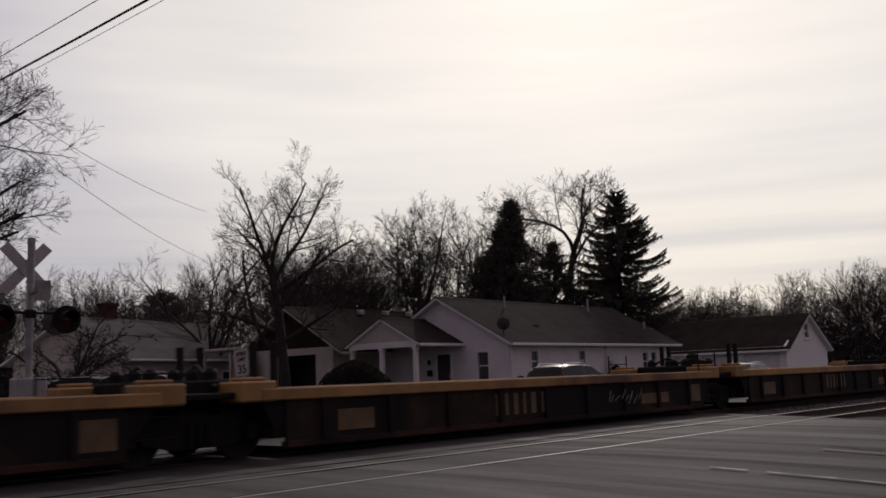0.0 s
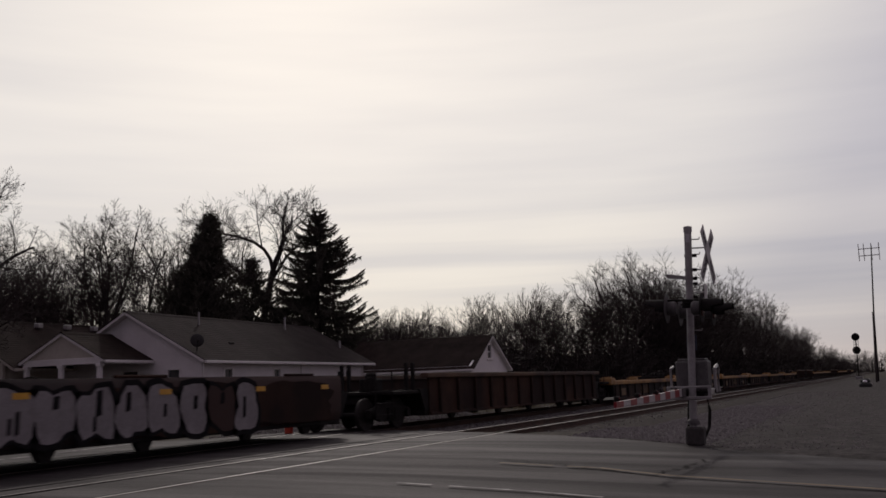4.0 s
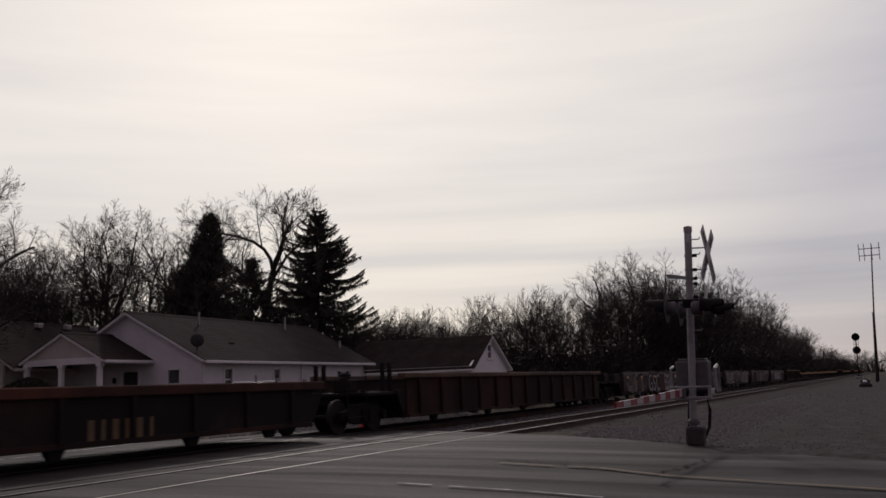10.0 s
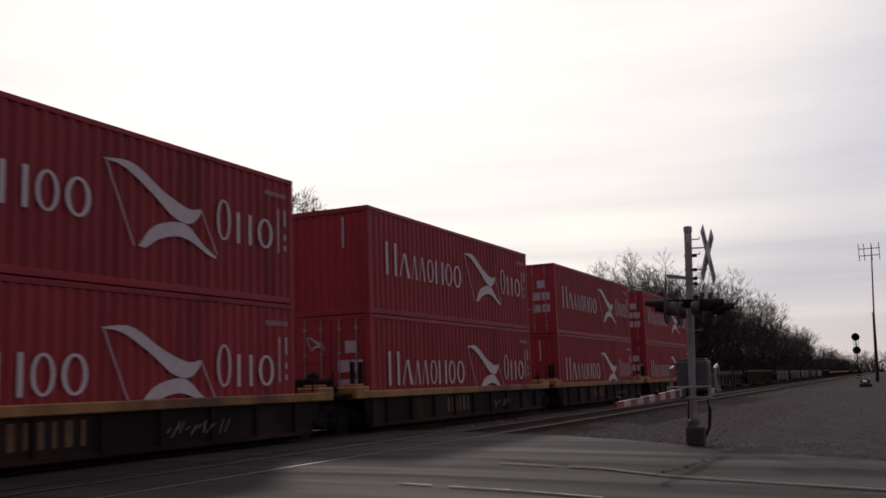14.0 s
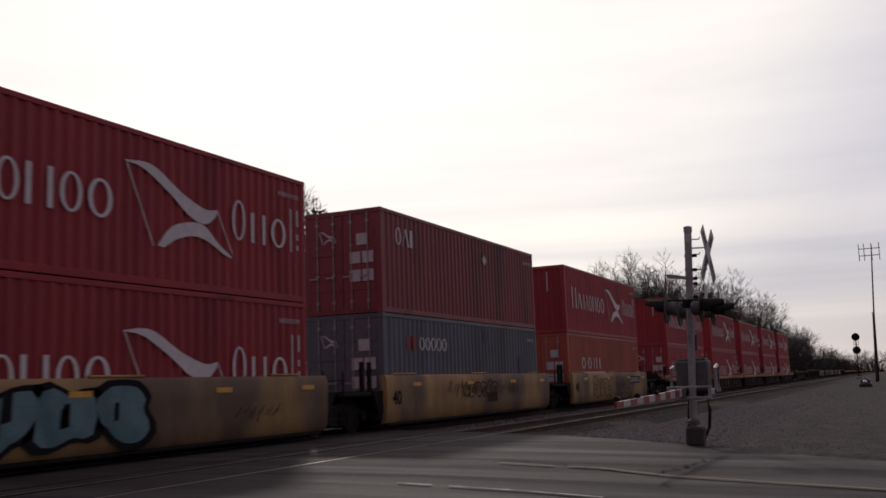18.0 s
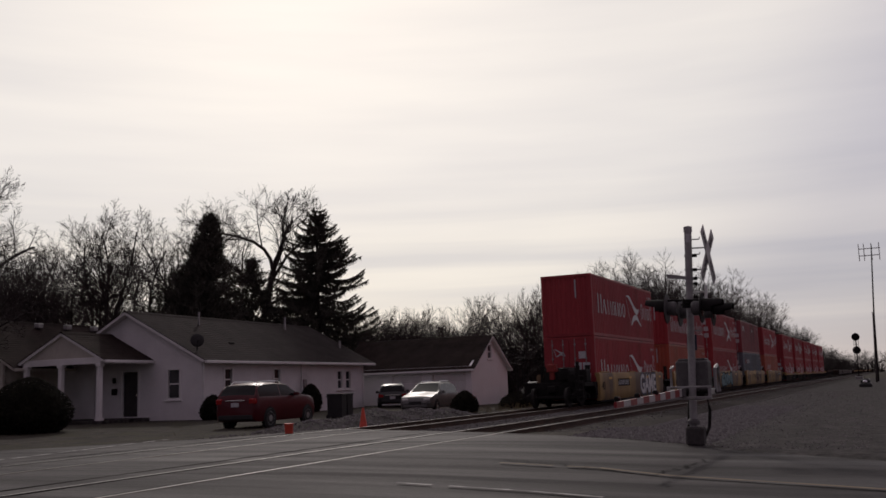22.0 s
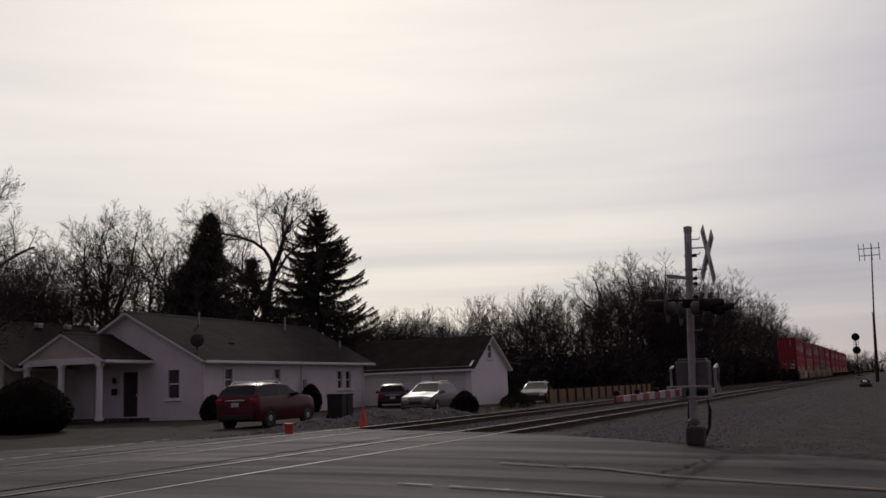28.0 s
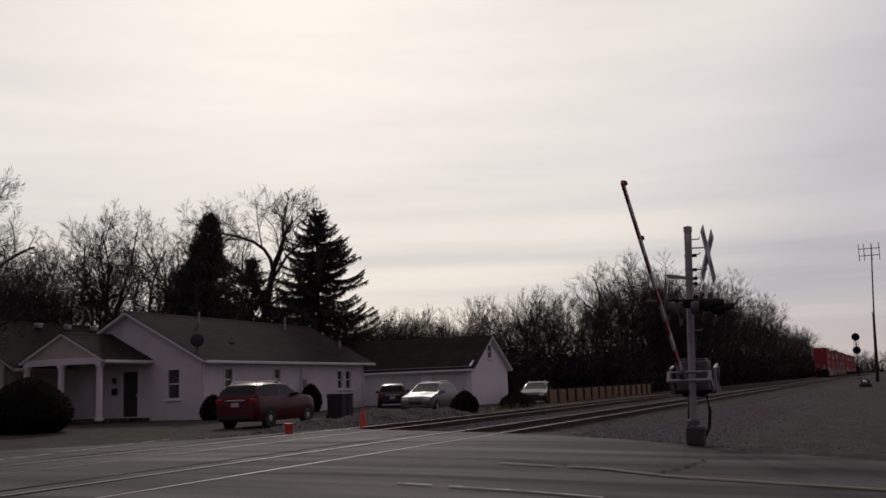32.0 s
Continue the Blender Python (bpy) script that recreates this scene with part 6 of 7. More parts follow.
ARM = make_near_signal()
far_mast = make_mast("crossing_signal", 8.1, 18.4, -0.05, 4.15, 172, 0.0, 1)
part("sign_panel", Shape().box(-0.42, 0.02, -0.13, -0.12, 2.95, 3.35, 0.01), M["alu"], far_mast, "pale sign panel, back to the road")
part("mech_box", Shape().box(-0.28, 0.28, -0.26, 0.26, 0.85, 1.45, 0.03), M["alu"], far_mast, "silver mechanism box")


# ---- vehicles ----
def curve_at(rows, q):
    """A smooth curve through (place, value) rows."""
    for (a, u), (b, w) in zip(rows, rows[1:]):
        if q <= b:
            k = max(0.0, (q - a) / (b - a))
            return u + (w - u) * (k * k * (3 - 2 * k) * 0.5 + k * 0.5)
    return rows[-1][1]


CAR_LINES = {  # along the car from tail (0) to nose (1): top line, belt line
    "suv": ([(0.0, 0.60), (0.02, 0.72), (0.085, 0.94), (0.13, 0.985), (0.33, 1.0), (0.52, 0.97), (0.65, 0.77), (0.70, 0.72), (0.88, 0.67), (0.96, 0.58), (1.0, 0.40)], 0.68, (0.025, 0.09, 0.53, 0.66)),
    "wagon": ([(0.0, 0.58), (0.025, 0.66), (0.08, 0.92), (0.16, 0.985), (0.38, 1.0), (0.54, 0.96), (0.68, 0.70), (0.74, 0.645), (0.91, 0.575), (0.97, 0.48), (1.0, 0.34)], 0.62, (0.03, 0.10, 0.54, 0.70)),
    "sedan": ([(0.0, 0.52), (0.02, 0.68), (0.15, 0.715), (0.20, 0.74), (0.33, 0.955), (0.42, 1.0), (0.53, 0.975), (0.70, 0.70), (0.76, 0.655), (0.92, 0.56), (0.97, 0.48), (1.0, 0.34)], 0.66, (0.19, 0.34, 0.55, 0.71)),
}


def make_car(name, m, label, paint, L, W, H, kind):
    """A parked car, nose towards +x, on its wheels at z = 0: a skin over cross-sections, with glass where the cabin is."""
    c = empty(name, m, label, "car", "parked cars")
    top, belt, (r0, r1, f1, f0) = CAR_LINES[kind]
    stations = sorted({0.0, 0.012, 0.03, 0.06, r0, (r0 + r1) / 2, r1, 0.16, 0.22, 0.30, 0.38, 0.39, 0.46, f1, (f1 + f0) / 2, f0, 0.76, 0.82, 0.88, 0.93, 0.965, 0.985, 1.0})
    grid = []
    for q in stations:
        zt = curve_at(top, q) * H
        zb = min(belt * H, zt - 0.03)
        half = W / 2 * (1 - 0.16 * max(0.0, (0.05 - q) / 0.05) ** 2 - 0.22 * max(0.0, (q - 0.92) / 0.08) ** 2)
        low = 0.26 + 0.14 * max(0.0, (q - 0.95) / 0.05) + 0.12 * max(0.0, (0.04 - q) / 0.04)
        lean = max(0.0, (zt - zb) / (H * 0.4))
        x = (q - 0.5) * L
        grid.append([(x, half - 0.07, low), (x, half - 0.01, low + 0.12), (x, half, (low + zb) / 2 + 0.05), (x, half - 0.025, zb - 0.04), (x, half - 0.05, zb + 0.012),
                     (x, half - 0.05 - 0.17 * lean, zt - 0.075 * lean - 0.004), (x, half - 0.05 - 0.26 * lean - 0.05, zt - 0.018), (x, (half - 0.3) * 0.45, zt + 0.004), (x, 0.0, zt + 0.008)])
    skin, glass_parts = Shape(), []
    nj = 9
    ring = [row + [(x, -y, z) for x, y, z in reversed(row[:-1])] for row in grid]
    nr = len(ring[0])
    for row in ring:
        skin.v += row
    pillars = (r1, 0.385, f1) if kind != "sedan" else (r1, 0.455, f1)
    wins = {}
    for i, (qa, qb) in enumerate(zip(stations, stations[1:])):
        for j in range(nr - 1):
            quad = (i * nr + j, i * nr + j + 1, (i + 1) * nr + j + 1, (i + 1) * nr + j)
            side = j if j < nr // 2 else nr - 2 - j
            mid = (qa + qb) / 2
            key = None
            if side == 4 and r1 - 0.02 < mid < f1 + 0.10 and not 0.38 <= qa < 0.39:
                key = ("side_window", j < nr // 2, mid < 0.385)
            elif side in (6, 7) or side == 5:
                if f1 < mid < f0 and side >= 6:
                    key = ("windscreen", 0, 0)
                elif r0 < mid < r1 and side >= 6:
                    key = ("rear_window", 0, 0)
            if key:
                wins.setdefault(key, []).append(quad)
            else:
                skin.f.append(quad)
    skin.f += [tuple(range(nr)), tuple(range((len(ring) - 1) * nr + nr - 1, (len(ring) - 1) * nr - 1, -1))]
    skin.f += [((i + 1) * nr, i * nr, i * nr + nr - 1, (i + 1) * nr + nr - 1) for i in range(len(ring) - 1)]
    part("body", skin, M[paint], c, smooth=True)
    for (nm, *_), quads in wins.items():
        used = sorted({k for q in quads for k in q})
        back = {k: n for n, k in enumerate(used)}
        part(nm, Shape().add([skin.v[k] for k in used], [[back[k] for k in q] for q in quads]), M["car_glass"], c, smooth=True)
    h, zb, wr = L / 2, belt * H, 0.36 if kind == "suv" else 0.315
    fa, ra = L * 0.315, -L * 0.295
    for x in (fa, ra):
        for s in (-1, 1):
            part("wheel_arch", Shape().lathe([(0.02, 0.0), (wr + 0.065, 0.0), (wr + 0.065, 0.012), (0.02, 0.012)], (0, 0, 0), "y", 26), M["plastic_black"], c, at=pose(x, s * (W / 2 - 0.003) - 0.006, wr + 0.01))
            w = part("wheel", Shape().lathe([(0.20, -0.10), (wr - 0.02, -0.11), (wr, -0.08), (wr, 0.08), (wr - 0.02, 0.11), (0.20, 0.10)], (0, 0, 0), "y", 26), M["tyre"], c, "black tyre on an alloy rim", smooth=True, at=pose(x, s * (W / 2 - 0.075), wr))
            part("rim", Shape().lathe([(0.03, s * 0.10), (wr * 0.66, s * 0.085), (wr * 0.70, s * 0.10), (wr * 0.66, s * 0.105), (wr * 0.60, s * 0.09), (0.03, s * 0.11)], (0, 0, 0), "y", 20), M["rim"], w, smooth=True)
    for s in (-1, 1):
        part("mirror", Shape().box(-0.10, 0.07, -0.10, 0.10, -0.02, 0.13, 0.03), M[paint], c, at=pose((f0 - 0.5) * L - 0.25, s * (W / 2 + 0.06), zb + 0.02))
        part("tail_lamp", Shape().box(-h - 0.004, -h + 0.22, s * (W / 2 - 0.20) - 0.15, s * (W / 2 - 0.20) + 0.15, zb - 0.26, zb - 0.04, 0.04), M["tail_red"], c, "red tail lamp")
        part("headlamp", Shape().box(h - 0.42, h - 0.06, s * (W / 2 - 0.30) - 0.17, s * (W / 2 - 0.30) + 0.17, zb - 0.36, zb - 0.20, 0.05), M["headlamp"], c, "clear headlamp")
        if kind != "sedan":
            y = W / 2 - 0.36
            part("roof_rail", Shape().tube([((f1 - 0.5) * L - 0.15, s * y, H * 0.95), ((f1 - 0.5) * L - 0.4, s * y, H + 0.035), ((r1 - 0.5) * L + 0.35, s * y, H + 0.03), ((r1 - 0.5) * L + 0.1, s * y, H * 0.94)], 0.018, 6), M["chrome"], c, "chrome roof rail")
    part("front_bumper", Shape().box(h - 0.16, h + 0.015, -W / 2 + 0.22, W / 2 - 0.22, 0.30, 0.46, 0.05), M["plastic_black" if kind == "suv" else paint], c)
    part("rear_bumper", Shape().box(-h - 0.03, -h + 0.14, -W / 2 + 0.16, W / 2 - 0.16, 0.32, 0.54, 0.05), M["plastic_black" if kind == "suv" else paint], c)
    part("grille", Shape().box(h - 0.08, h + 0.004, -0.34, 0.34, 0.48, 0.62, 0.02), M["plastic_black"], c)
    part("number_plate", Shape().box(-h - 0.03, -h - 0.004, -0.16, 0.16, zb - 0.34, zb - 0.19), M["decal"], c, "pale blank number plate")
    part("tailgate_trim", Shape().box(-h - 0.025, -h + 0.01, -0.42, 0.42, zb - 0.13, zb - 0.09, 0.006), M["chrome"], c, "chrome tailgate strip")
    return c


make_car("suv", pose(31.45, 22.27, -0.22, 0, 0, 4), "dark red sport utility car parked on the verge", "suv_paint", 4.65, 1.82, 1.70, "suv")
make_car("station_wagon", pose(45.2, 21.9, -0.24, 0, 0, 186), "pale silver station wagon parked before the garage", "silver_paint", 4.5, 1.75, 1.56, "wagon")
make_car("station_wagon", pose(58.9, 20.9, -0.30, 0, 0, 192), "grey station wagon parked behind shrubs", "grey_paint", 4.6, 1.75, 1.45, "wagon")
make_car("hatchback", pose(51.2, 27.3, -0.10, 0, 0, 28), "dark hatchback parked beside the house", "dark_paint", 4.2, 1.7, 1.42, "wagon")
make_car("van", pose(18.4, 30.8, -0.08, 0, 0, -48), "white station wagon waiting on the road", "silver_paint", 4.8, 1.85, 1.75, "wagon")
make_car("dark_suv", pose(18.0, 33.9, -0.08, 0, 0, -48), "dark sport utility car waiting on the road", "dark_paint", 4.6, 1.8, 1.7, "suv")


# ---- small things ----
def make_cone(x, y, z, height, label):
    c = tagged(part("traffic_cone", Shape().lathe([(height * 0.20, 0.03), (height * 0.19, 0.05), (0.035, height - 0.02), (0.03, height), (0.015, height)], (0, 0, 0), "z", 20), M["cone"], smooth=True, at=pose(x, y, z)), label, "traffic cone", "traffic cones")
    part("foot", Shape().box(-height * 0.28, height * 0.28, -height * 0.28, height * 0.28, 0, 0.035, 0.01), M["cone"], c)


make_cone(26.6, 15.25, -0.20, 0.72, "orange-red traffic cone on the ballast")
bucket = tagged(part("bucket", Shape().lathe([(0.13, 0.0), (0.15, 0.34), (0.158, 0.36), (0.145, 0.36), (0.125, 0.02)], (0, 0, 0), "z", 20), M["cone"], smooth=True, at=pose(21.9, 14.85, -0.05) @ Matrix.Diagonal((0.8, 0.8, 0.85, 1))), "squat orange-red marker drum beside the track", "marker")
part("rim", Shape().lathe([(0.15, 0.34), (0.168, 0.345), (0.168, 0.365), (0.15, 0.37)], (0, 0, 0), "z", 20), M["cone"], bucket)


def make_bin(x, y, z, turn, w, d, h, name, label):
    b = tagged(part(name, Shape().prism([(-w / 2 + 0.05, 0.08), (w / 2 - 0.05, 0.08), (w / 2, h), (-w / 2, h)], "y", -d / 2, d / 2), M["plastic_black"], at=pose(x, y, z, 0, 0, turn)), label, "bin", "wheeled bins")
    part("lid", Shape().box(-w / 2 - 0.03, w / 2 + 0.03, -d / 2 - 0.05, d / 2 + 0.04, h, h + 0.07, 0.03), M["plastic_black"], b)
    for s in (-1, 1):
        part("wheel", Shape().lathe([(0.02, -0.03), (0.11, -0.03), (0.11, 0.03), (0.02, 0.03)], (s * (w / 2 - 0.03), d / 2 - 0.05, 0.11), "x", 14), M["tyre"], b)
    part("handle", Shape().tube([(-w / 2 + 0.08, d / 2 + 0.08, h - 0.05), (w / 2 - 0.08, d / 2 + 0.08, h - 0.05)], 0.016, 6), M["plastic_black"], b)


make_bin(37.6, 22.9, -0.2, 10, 0.62, 0.7, 1.05, "wheeled_bin", "black wheeled bin beside the white house")
make_bin(38.5, 23.1, -0.2, 6, 0.62, 0.7, 1.05, "wheeled_bin", "black wheeled bin beside the white house")


def make_fence():
    f = empty("fence", pose(0, 0, 0), "tan wooden privacy fence beyond the tracks", "fence")
    y0, x0, x1 = 19.2, 56.0, 83.5
    board = Shape().box(-0.07, 0.07, -0.012, 0.012, 0, 1.24, 0.008).mesh("board", M["fence_wood"])
    post = Shape().box(-0.055, 0.055, 0.02, 0.13, -0.2, 1.34, 0.01).mesh("fence_post", M["tie"])
    n = int((x1 - x0) / 0.155)
    rng = random.Random(5)
    for i in range(n):
        part("board", board, None, f, at=pose(x0 + 0.155 * i, y0, -0.62 + rng.uniform(-0.02, 0.02), 0, rng.uniform(-0.5, 0.5), 0))
    for i in range(16):
        x = x0 + (x1 - x0) * i / 15
        part("fence_post", post, None, f, at=pose(x, y0 - 0.16, -0.62))
    for z in (-0.3, 0.35):
        part("fence_rail", Shape().box(x0, x1, y0 + 0.012, y0 + 0.06, z, z + 0.09), M["fence_wood"], f)


make_fence()


def make_rail_signal():
    s = empty("railway_signal", pose(149.9, 4.6, -0.2), "black two-lamp railway signal on a steel post", "railway signal")
    part("post", Shape().tube([(0, 0, 0), (0, 0, 5.4)], 0.09, 12), M["black"], s)
    part("foot", Shape().box(-0.5, 0.5, -0.5, 0.5, -0.1, 0.5, 0.04), M["galv"], s)
    for z in (6.1, 4.2):
        b = part("signal_backing", Shape().lathe([(0.02, -0.03), (0.55, -0.03), (0.55, 0.0), (0.02, 0.0)], (0, 0, z), "x", 28), M["black"], s, "round black backing")
        part("hood", Shape().tube([(-0.5, 0, z + 0.1), (0, 0, z + 0.1)], 0.2, 12), M["black"], b)
    part("frame", Shape().tube([(0.1, 0, 0), (0.1, 0, 6.7)], 0.06, 10), M["black"], s)
    r = Shape()
    for y in (-0.3, 0.3):
        r.tube([(0.4, y, 0), (0.2, y, 5.6)], 0.03, 6)
    for i in range(14):
        r.tube([(0.39 - 0.014 * i, -0.3, 0.4 * i + 0.2), (0.39 - 0.014 * i, 0.3, 0.4 * i + 0.2)], 0.02, 6)
    part("ladder", r, M["black"], s)


def make_tower():
    a = empty("radio_mast", pose(120.0, 1.72, -0.6), "slender dark radio mast with a small aerial on top", "radio mast")
    part("pole", Shape().tube([(0, 0, 0), (0, -0.2, 8), (0, -0.62, 16.0)], [0.11, 0.09, 0.06], 10), M["black"], a)
    for y0, y1, z in ((-1.5, 0.75, 15.6), (-1.4, 0.75, 14.8)):
        part("aerial_boom", Shape().tube([(0, y0, z), (0, y1, z)], 0.05, 6), M["galv"], a, "pale metal aerial boom")
    for y in (-1.4, -0.6, 0.2, 0.75):
        part("aerial_rod", Shape().tube([(0, y, 14.2), (0, y, 16.2)], 0.045, 6), M["galv"], a, "pale metal aerial rod")
    b = empty("utility_pole", pose(110.0, 1.75, -0.5), "short dark wooden pole beside the radio mast", "pole")
    part("pole", Shape().tube([(0, 0, 0), (0, -0.3, 7.6)], [0.11, 0.09], 10), M["bark"], b)
    part("cap", Shape().box(-0.14, 0.14, -0.44, -0.16, 7.55, 7.62, 0.01), M["galv"], b)


def make_speed_sign():
    s = empty("speed_sign", pose(17.4, 24.4, -0.35, 0, -5, -78), "white speed limit sign on a thin post", "road sign")
    part("post", Shape().box(-0.03, 0.03, 0.0, 0.04, 0, 2.6), M["galv"], s)
    p = part("panel", Shape().box(-0.305, 0.305, -0.012, 0.0, 1.75, 2.55, 0.006), M["gate_white"], s, "white sign panel")
    for t, z, size in (("SPEED", 2.37, 0.15), ("LIMIT", 2.2, 0.15), ("35", 1.83, 0.36)):
        part("lettering", word(t, size, M["tag_black"], 0.006), None, p, "black lettering", at=pose(0, -0.016, z))


make_rail_signal()
make_tower()
make_speed_sign()
ball = tagged(part("equipment_box", Shape().box(-0.5, 0.5, -0.45, 0.45, 0.0, 0.5, 0.12).box(-0.3, 0.4, -0.34, 0.34, 0.45, 0.78, 0.1), M["dark_paint"], at=pose(80.0, 2.05, -0.30)), "dark equipment box far along the gravel lot", "equipment box")
part("knob", Shape().lathe([(0.01, -0.08), (0.12, -0.06), (0.17, 0.0), (0.12, 0.06), (0.01, 0.08)], (0, 0, 0), "x", 14), M["chrome"], ball, "bright round metal knob", at=pose(-0.5, 0.02, 0.55))


def make_wires():
    def span(a, b, sag, r, label):
        n = 24
        pts = [Vector(a).lerp(Vector(b), i / n) - Vector((0, 0, sag * 4 * (i / n) * (1 - i / n))) for i in range(n + 1)]
        tagged(part("overhead_wire", Shape().tube(pts, r, 5), M["wire"]), label, "wire", "overhead wires", "structure")
    span((11.1, 75, 11.3), (11.0, -30, 10.6), 0.9, 0.03, "thick black overhead cable along the road")
    span((10.85, 75, 11.7), (10.75, -30, 11.0), 0.8, 0.012, "thin black overhead wire along the road")
    span((11.45, 75, 11.2), (11.35, -30, 10.8), 0.9, 0.008, "thin black overhead wire along the road")
    span((10.9, 31, 11.3), (36.0, 55.0, 12.8), 0.5, 0.012, "thin service wire to a house")
    span((10.9, 30, 10.2), (38.0, 58.0, 9.9), 0.5, 0.012, "thin service wire to a house")


make_wires()


# ---- trees, hedges and brush ----
def stem(s, p, q, r0, r1, sides):
    """A cheap tapered stick from p to q; thin twigs are single blades, the last ones end in a point."""
    d = (q - p)
    u = d.orthogonal().normalized()
    if sides < 3:
        u.rotate(Matrix.Rotation((p.x * 7 + p.y * 5 + p.z * 3) % 3.14, 3, d.normalized()))
        n = len(s.v)
        if sides == 0:
            s.v += [tuple(p - u * r0), tuple(p + u * r0), tuple(q)]
            s.f.append((n, n + 1, n + 2))
        else:
            s.v += [tuple(p - u * r0), tuple(p + u * r0), tuple(q + u * r1), tuple(q - u * r1)]
            s.f.append((n, n + 1, n + 2, n + 3))
        return
    w = d.normalized().cross(u)
    n = len(s.v)
    for c, r in ((p, r0), (q, r1)):
        for k in range(sides):
            a = 2 * math.pi * k / sides
            s.v.append(tuple(c + u * (r * math.cos(a)) + w * (r * math.sin(a))))
    s.f += [(n + k, n + (k + 1) % sides, n + sides + (k + 1) % sides, n + sides + k) for k in range(sides)]


def bare_tree(seed, height, bole, limbs, tilt=(12, 40), lean=(0, 0), spread=40, bend=0.07, rise=0.05, counts=(9, 8, 8), ratios=(0.42, 0.40, 0.42, 0.5), twig=0.008, stout=0.018, low=0.22):
    """Trunk and crown of a leafless tree. limbs: how many rise from the bole, or a row (place on the bole, azimuth, tilt, length) for each."""
    rng = random.Random(seed)
    trunk, crown = Shape(), Shape()
    last = len(counts) + 1

    def grow(p, d, length, r, level):
        n = 1 if level == last else (5, 8, 5, 3, 2, 1)[level]
        end = r * 0.74 if level == 0 else max(twig * 0.7, r * (0.30 if level == 1 else 0.25))
        pts, rad, sway = [p], [r], Vector((0, 0, 0))
        for i in range(n):
            sway = sway * 0.5 + Vector((rng.gauss(0, 1), rng.gauss(0, 1), rng.gauss(0, 0.6))) * bend * (0.22 if level == 0 else 1.0 if level == 1 else 0.7)
            d = (d + sway + Vector((0, 0, rise * (0.8 if level < 2 else 1.6)))).normalized()
            p = p + d * (length / n)
            pts.append(p)
            rad.append(r + (end - r) * ((i + 1) / n) ** 0.85)
        s = trunk if level <= 1 else crown
        sides = 0 if level == last else (10, 7, 3, 1, 1, 1)[level]
        for i in range(n):
            stem(s, pts[i], pts[i + 1], max(rad[i], twig), max(rad[i + 1], twig * 0.7), sides)
        return pts, rad

    def branch(p, d, length, r, level):
        pts, rad = grow(p, d, length, r, level)
        if level == last:
            return
        n, k = len(pts) - 1, counts[level - 1]
        k += rng.randint(-1, 1)
        turn = rng.random() * 6.28
        for j in range(k):
            t = low + (1 - low) * (j + 0.15 + 0.8 * rng.random()) / k
            i = min(n - 1, int(t * n))
            at = pts[i].lerp(pts[i + 1], min(1.0, t * n - i))
            nd = (pts[i + 1] - pts[i]).normalized()
            ax = nd.orthogonal().normalized()
            ax.rotate(Matrix.Rotation(turn + j * 2.4 + rng.gauss(0, 0.4), 3, nd))
            nd.rotate(Matrix.Rotation(radians(spread) * (1.0, 0.9, 0.78, 0.7)[level - 1] * rng.uniform(0.65, 1.25), 3, ax))
            r2 = rad[i] + (rad[i + 1] - rad[i]) * (t * n - i)
            branch(at, nd, length * ratios[level - 1] * rng.uniform(0.65, 1.3) * (1.12 - 0.55 * t), r2 * rng.uniform(0.50, 0.70), level + 1)

    way = Vector((lean[0], lean[1], 1)).normalized()
    pts, rad = grow(Vector((0, 0, -0.2)), way, height * bole, height * stout, 0)
    if isinstance(limbs, int):
        rows = [(rng.uniform(0.55, 1.0), 360 * j / limbs + rng.gauss(0, 22), rng.uniform(*tilt), (1 - bole * 0.85) * rng.uniform(0.75, 1.08)) for j in range(limbs)]
        rows.append((1.0, rng.uniform(0, 360), rng.uniform(2, 10), (1 - bole) * 1.02))
    else:
        rows = limbs
    n = len(pts) - 1
    for t, az, ti, ln in rows:
        i = min(n - 1, int(t * n))
        at = pts[i].lerp(pts[i + 1], min(1.0, t * n - i))
        a, b = radians(az), radians(ti)
        d = Vector((math.cos(a) * math.sin(b), math.sin(a) * math.sin(b), math.cos(b)))
        branch(at, d, height * ln, rad[i] * rng.uniform(0.55, 0.74), 1)
    k = height / max(max(v[2] for v in trunk.v), max(v[2] for v in crown.v))
    for s in (trunk, crown):
        s.v = [(a * k, b * k, c * k) for a, b, c in s.v]
    return trunk, crown


TREES = {}
# azimuth 0 lies to the right of one who looks along the tree's own +y
FORK = [(0.40, 185, 50, 0.48), (0.52, 10, 60, 0.28), (0.58, 172, 62, 0.38), (0.78, 350, 48, 0.32), (0.88, 100, 30, 0.36), (0.97, 190, 28, 0.42), (1.0, 5, 32, 0.44), (1.0, 185, 8, 0.44), (0.9, 350, 56, 0.40)]
REACH = [(0.55, 350, 60, 0.50), (0.66, 20, 48, 0.56), (0.76, 335, 66, 0.46), (0.86, 0, 36, 0.58), (0.92, 15, 20, 0.60), (1.0, 180, 30, 0.50), (0.8, 170, 55, 0.50), (1.0, 80, 14, 0.46), (0.95, 350, 50, 0.52)]
CROOK = [(0.62, 175, 50, 0.40), (0.80, 190, 40, 0.42), (0.90, 20, 36, 0.34), (0.98, 0, 18, 0.40), (1.0, 160, 10, 0.40), (0.74, 10, 66, 0.22), (1.0, 260, 24, 0.34)]
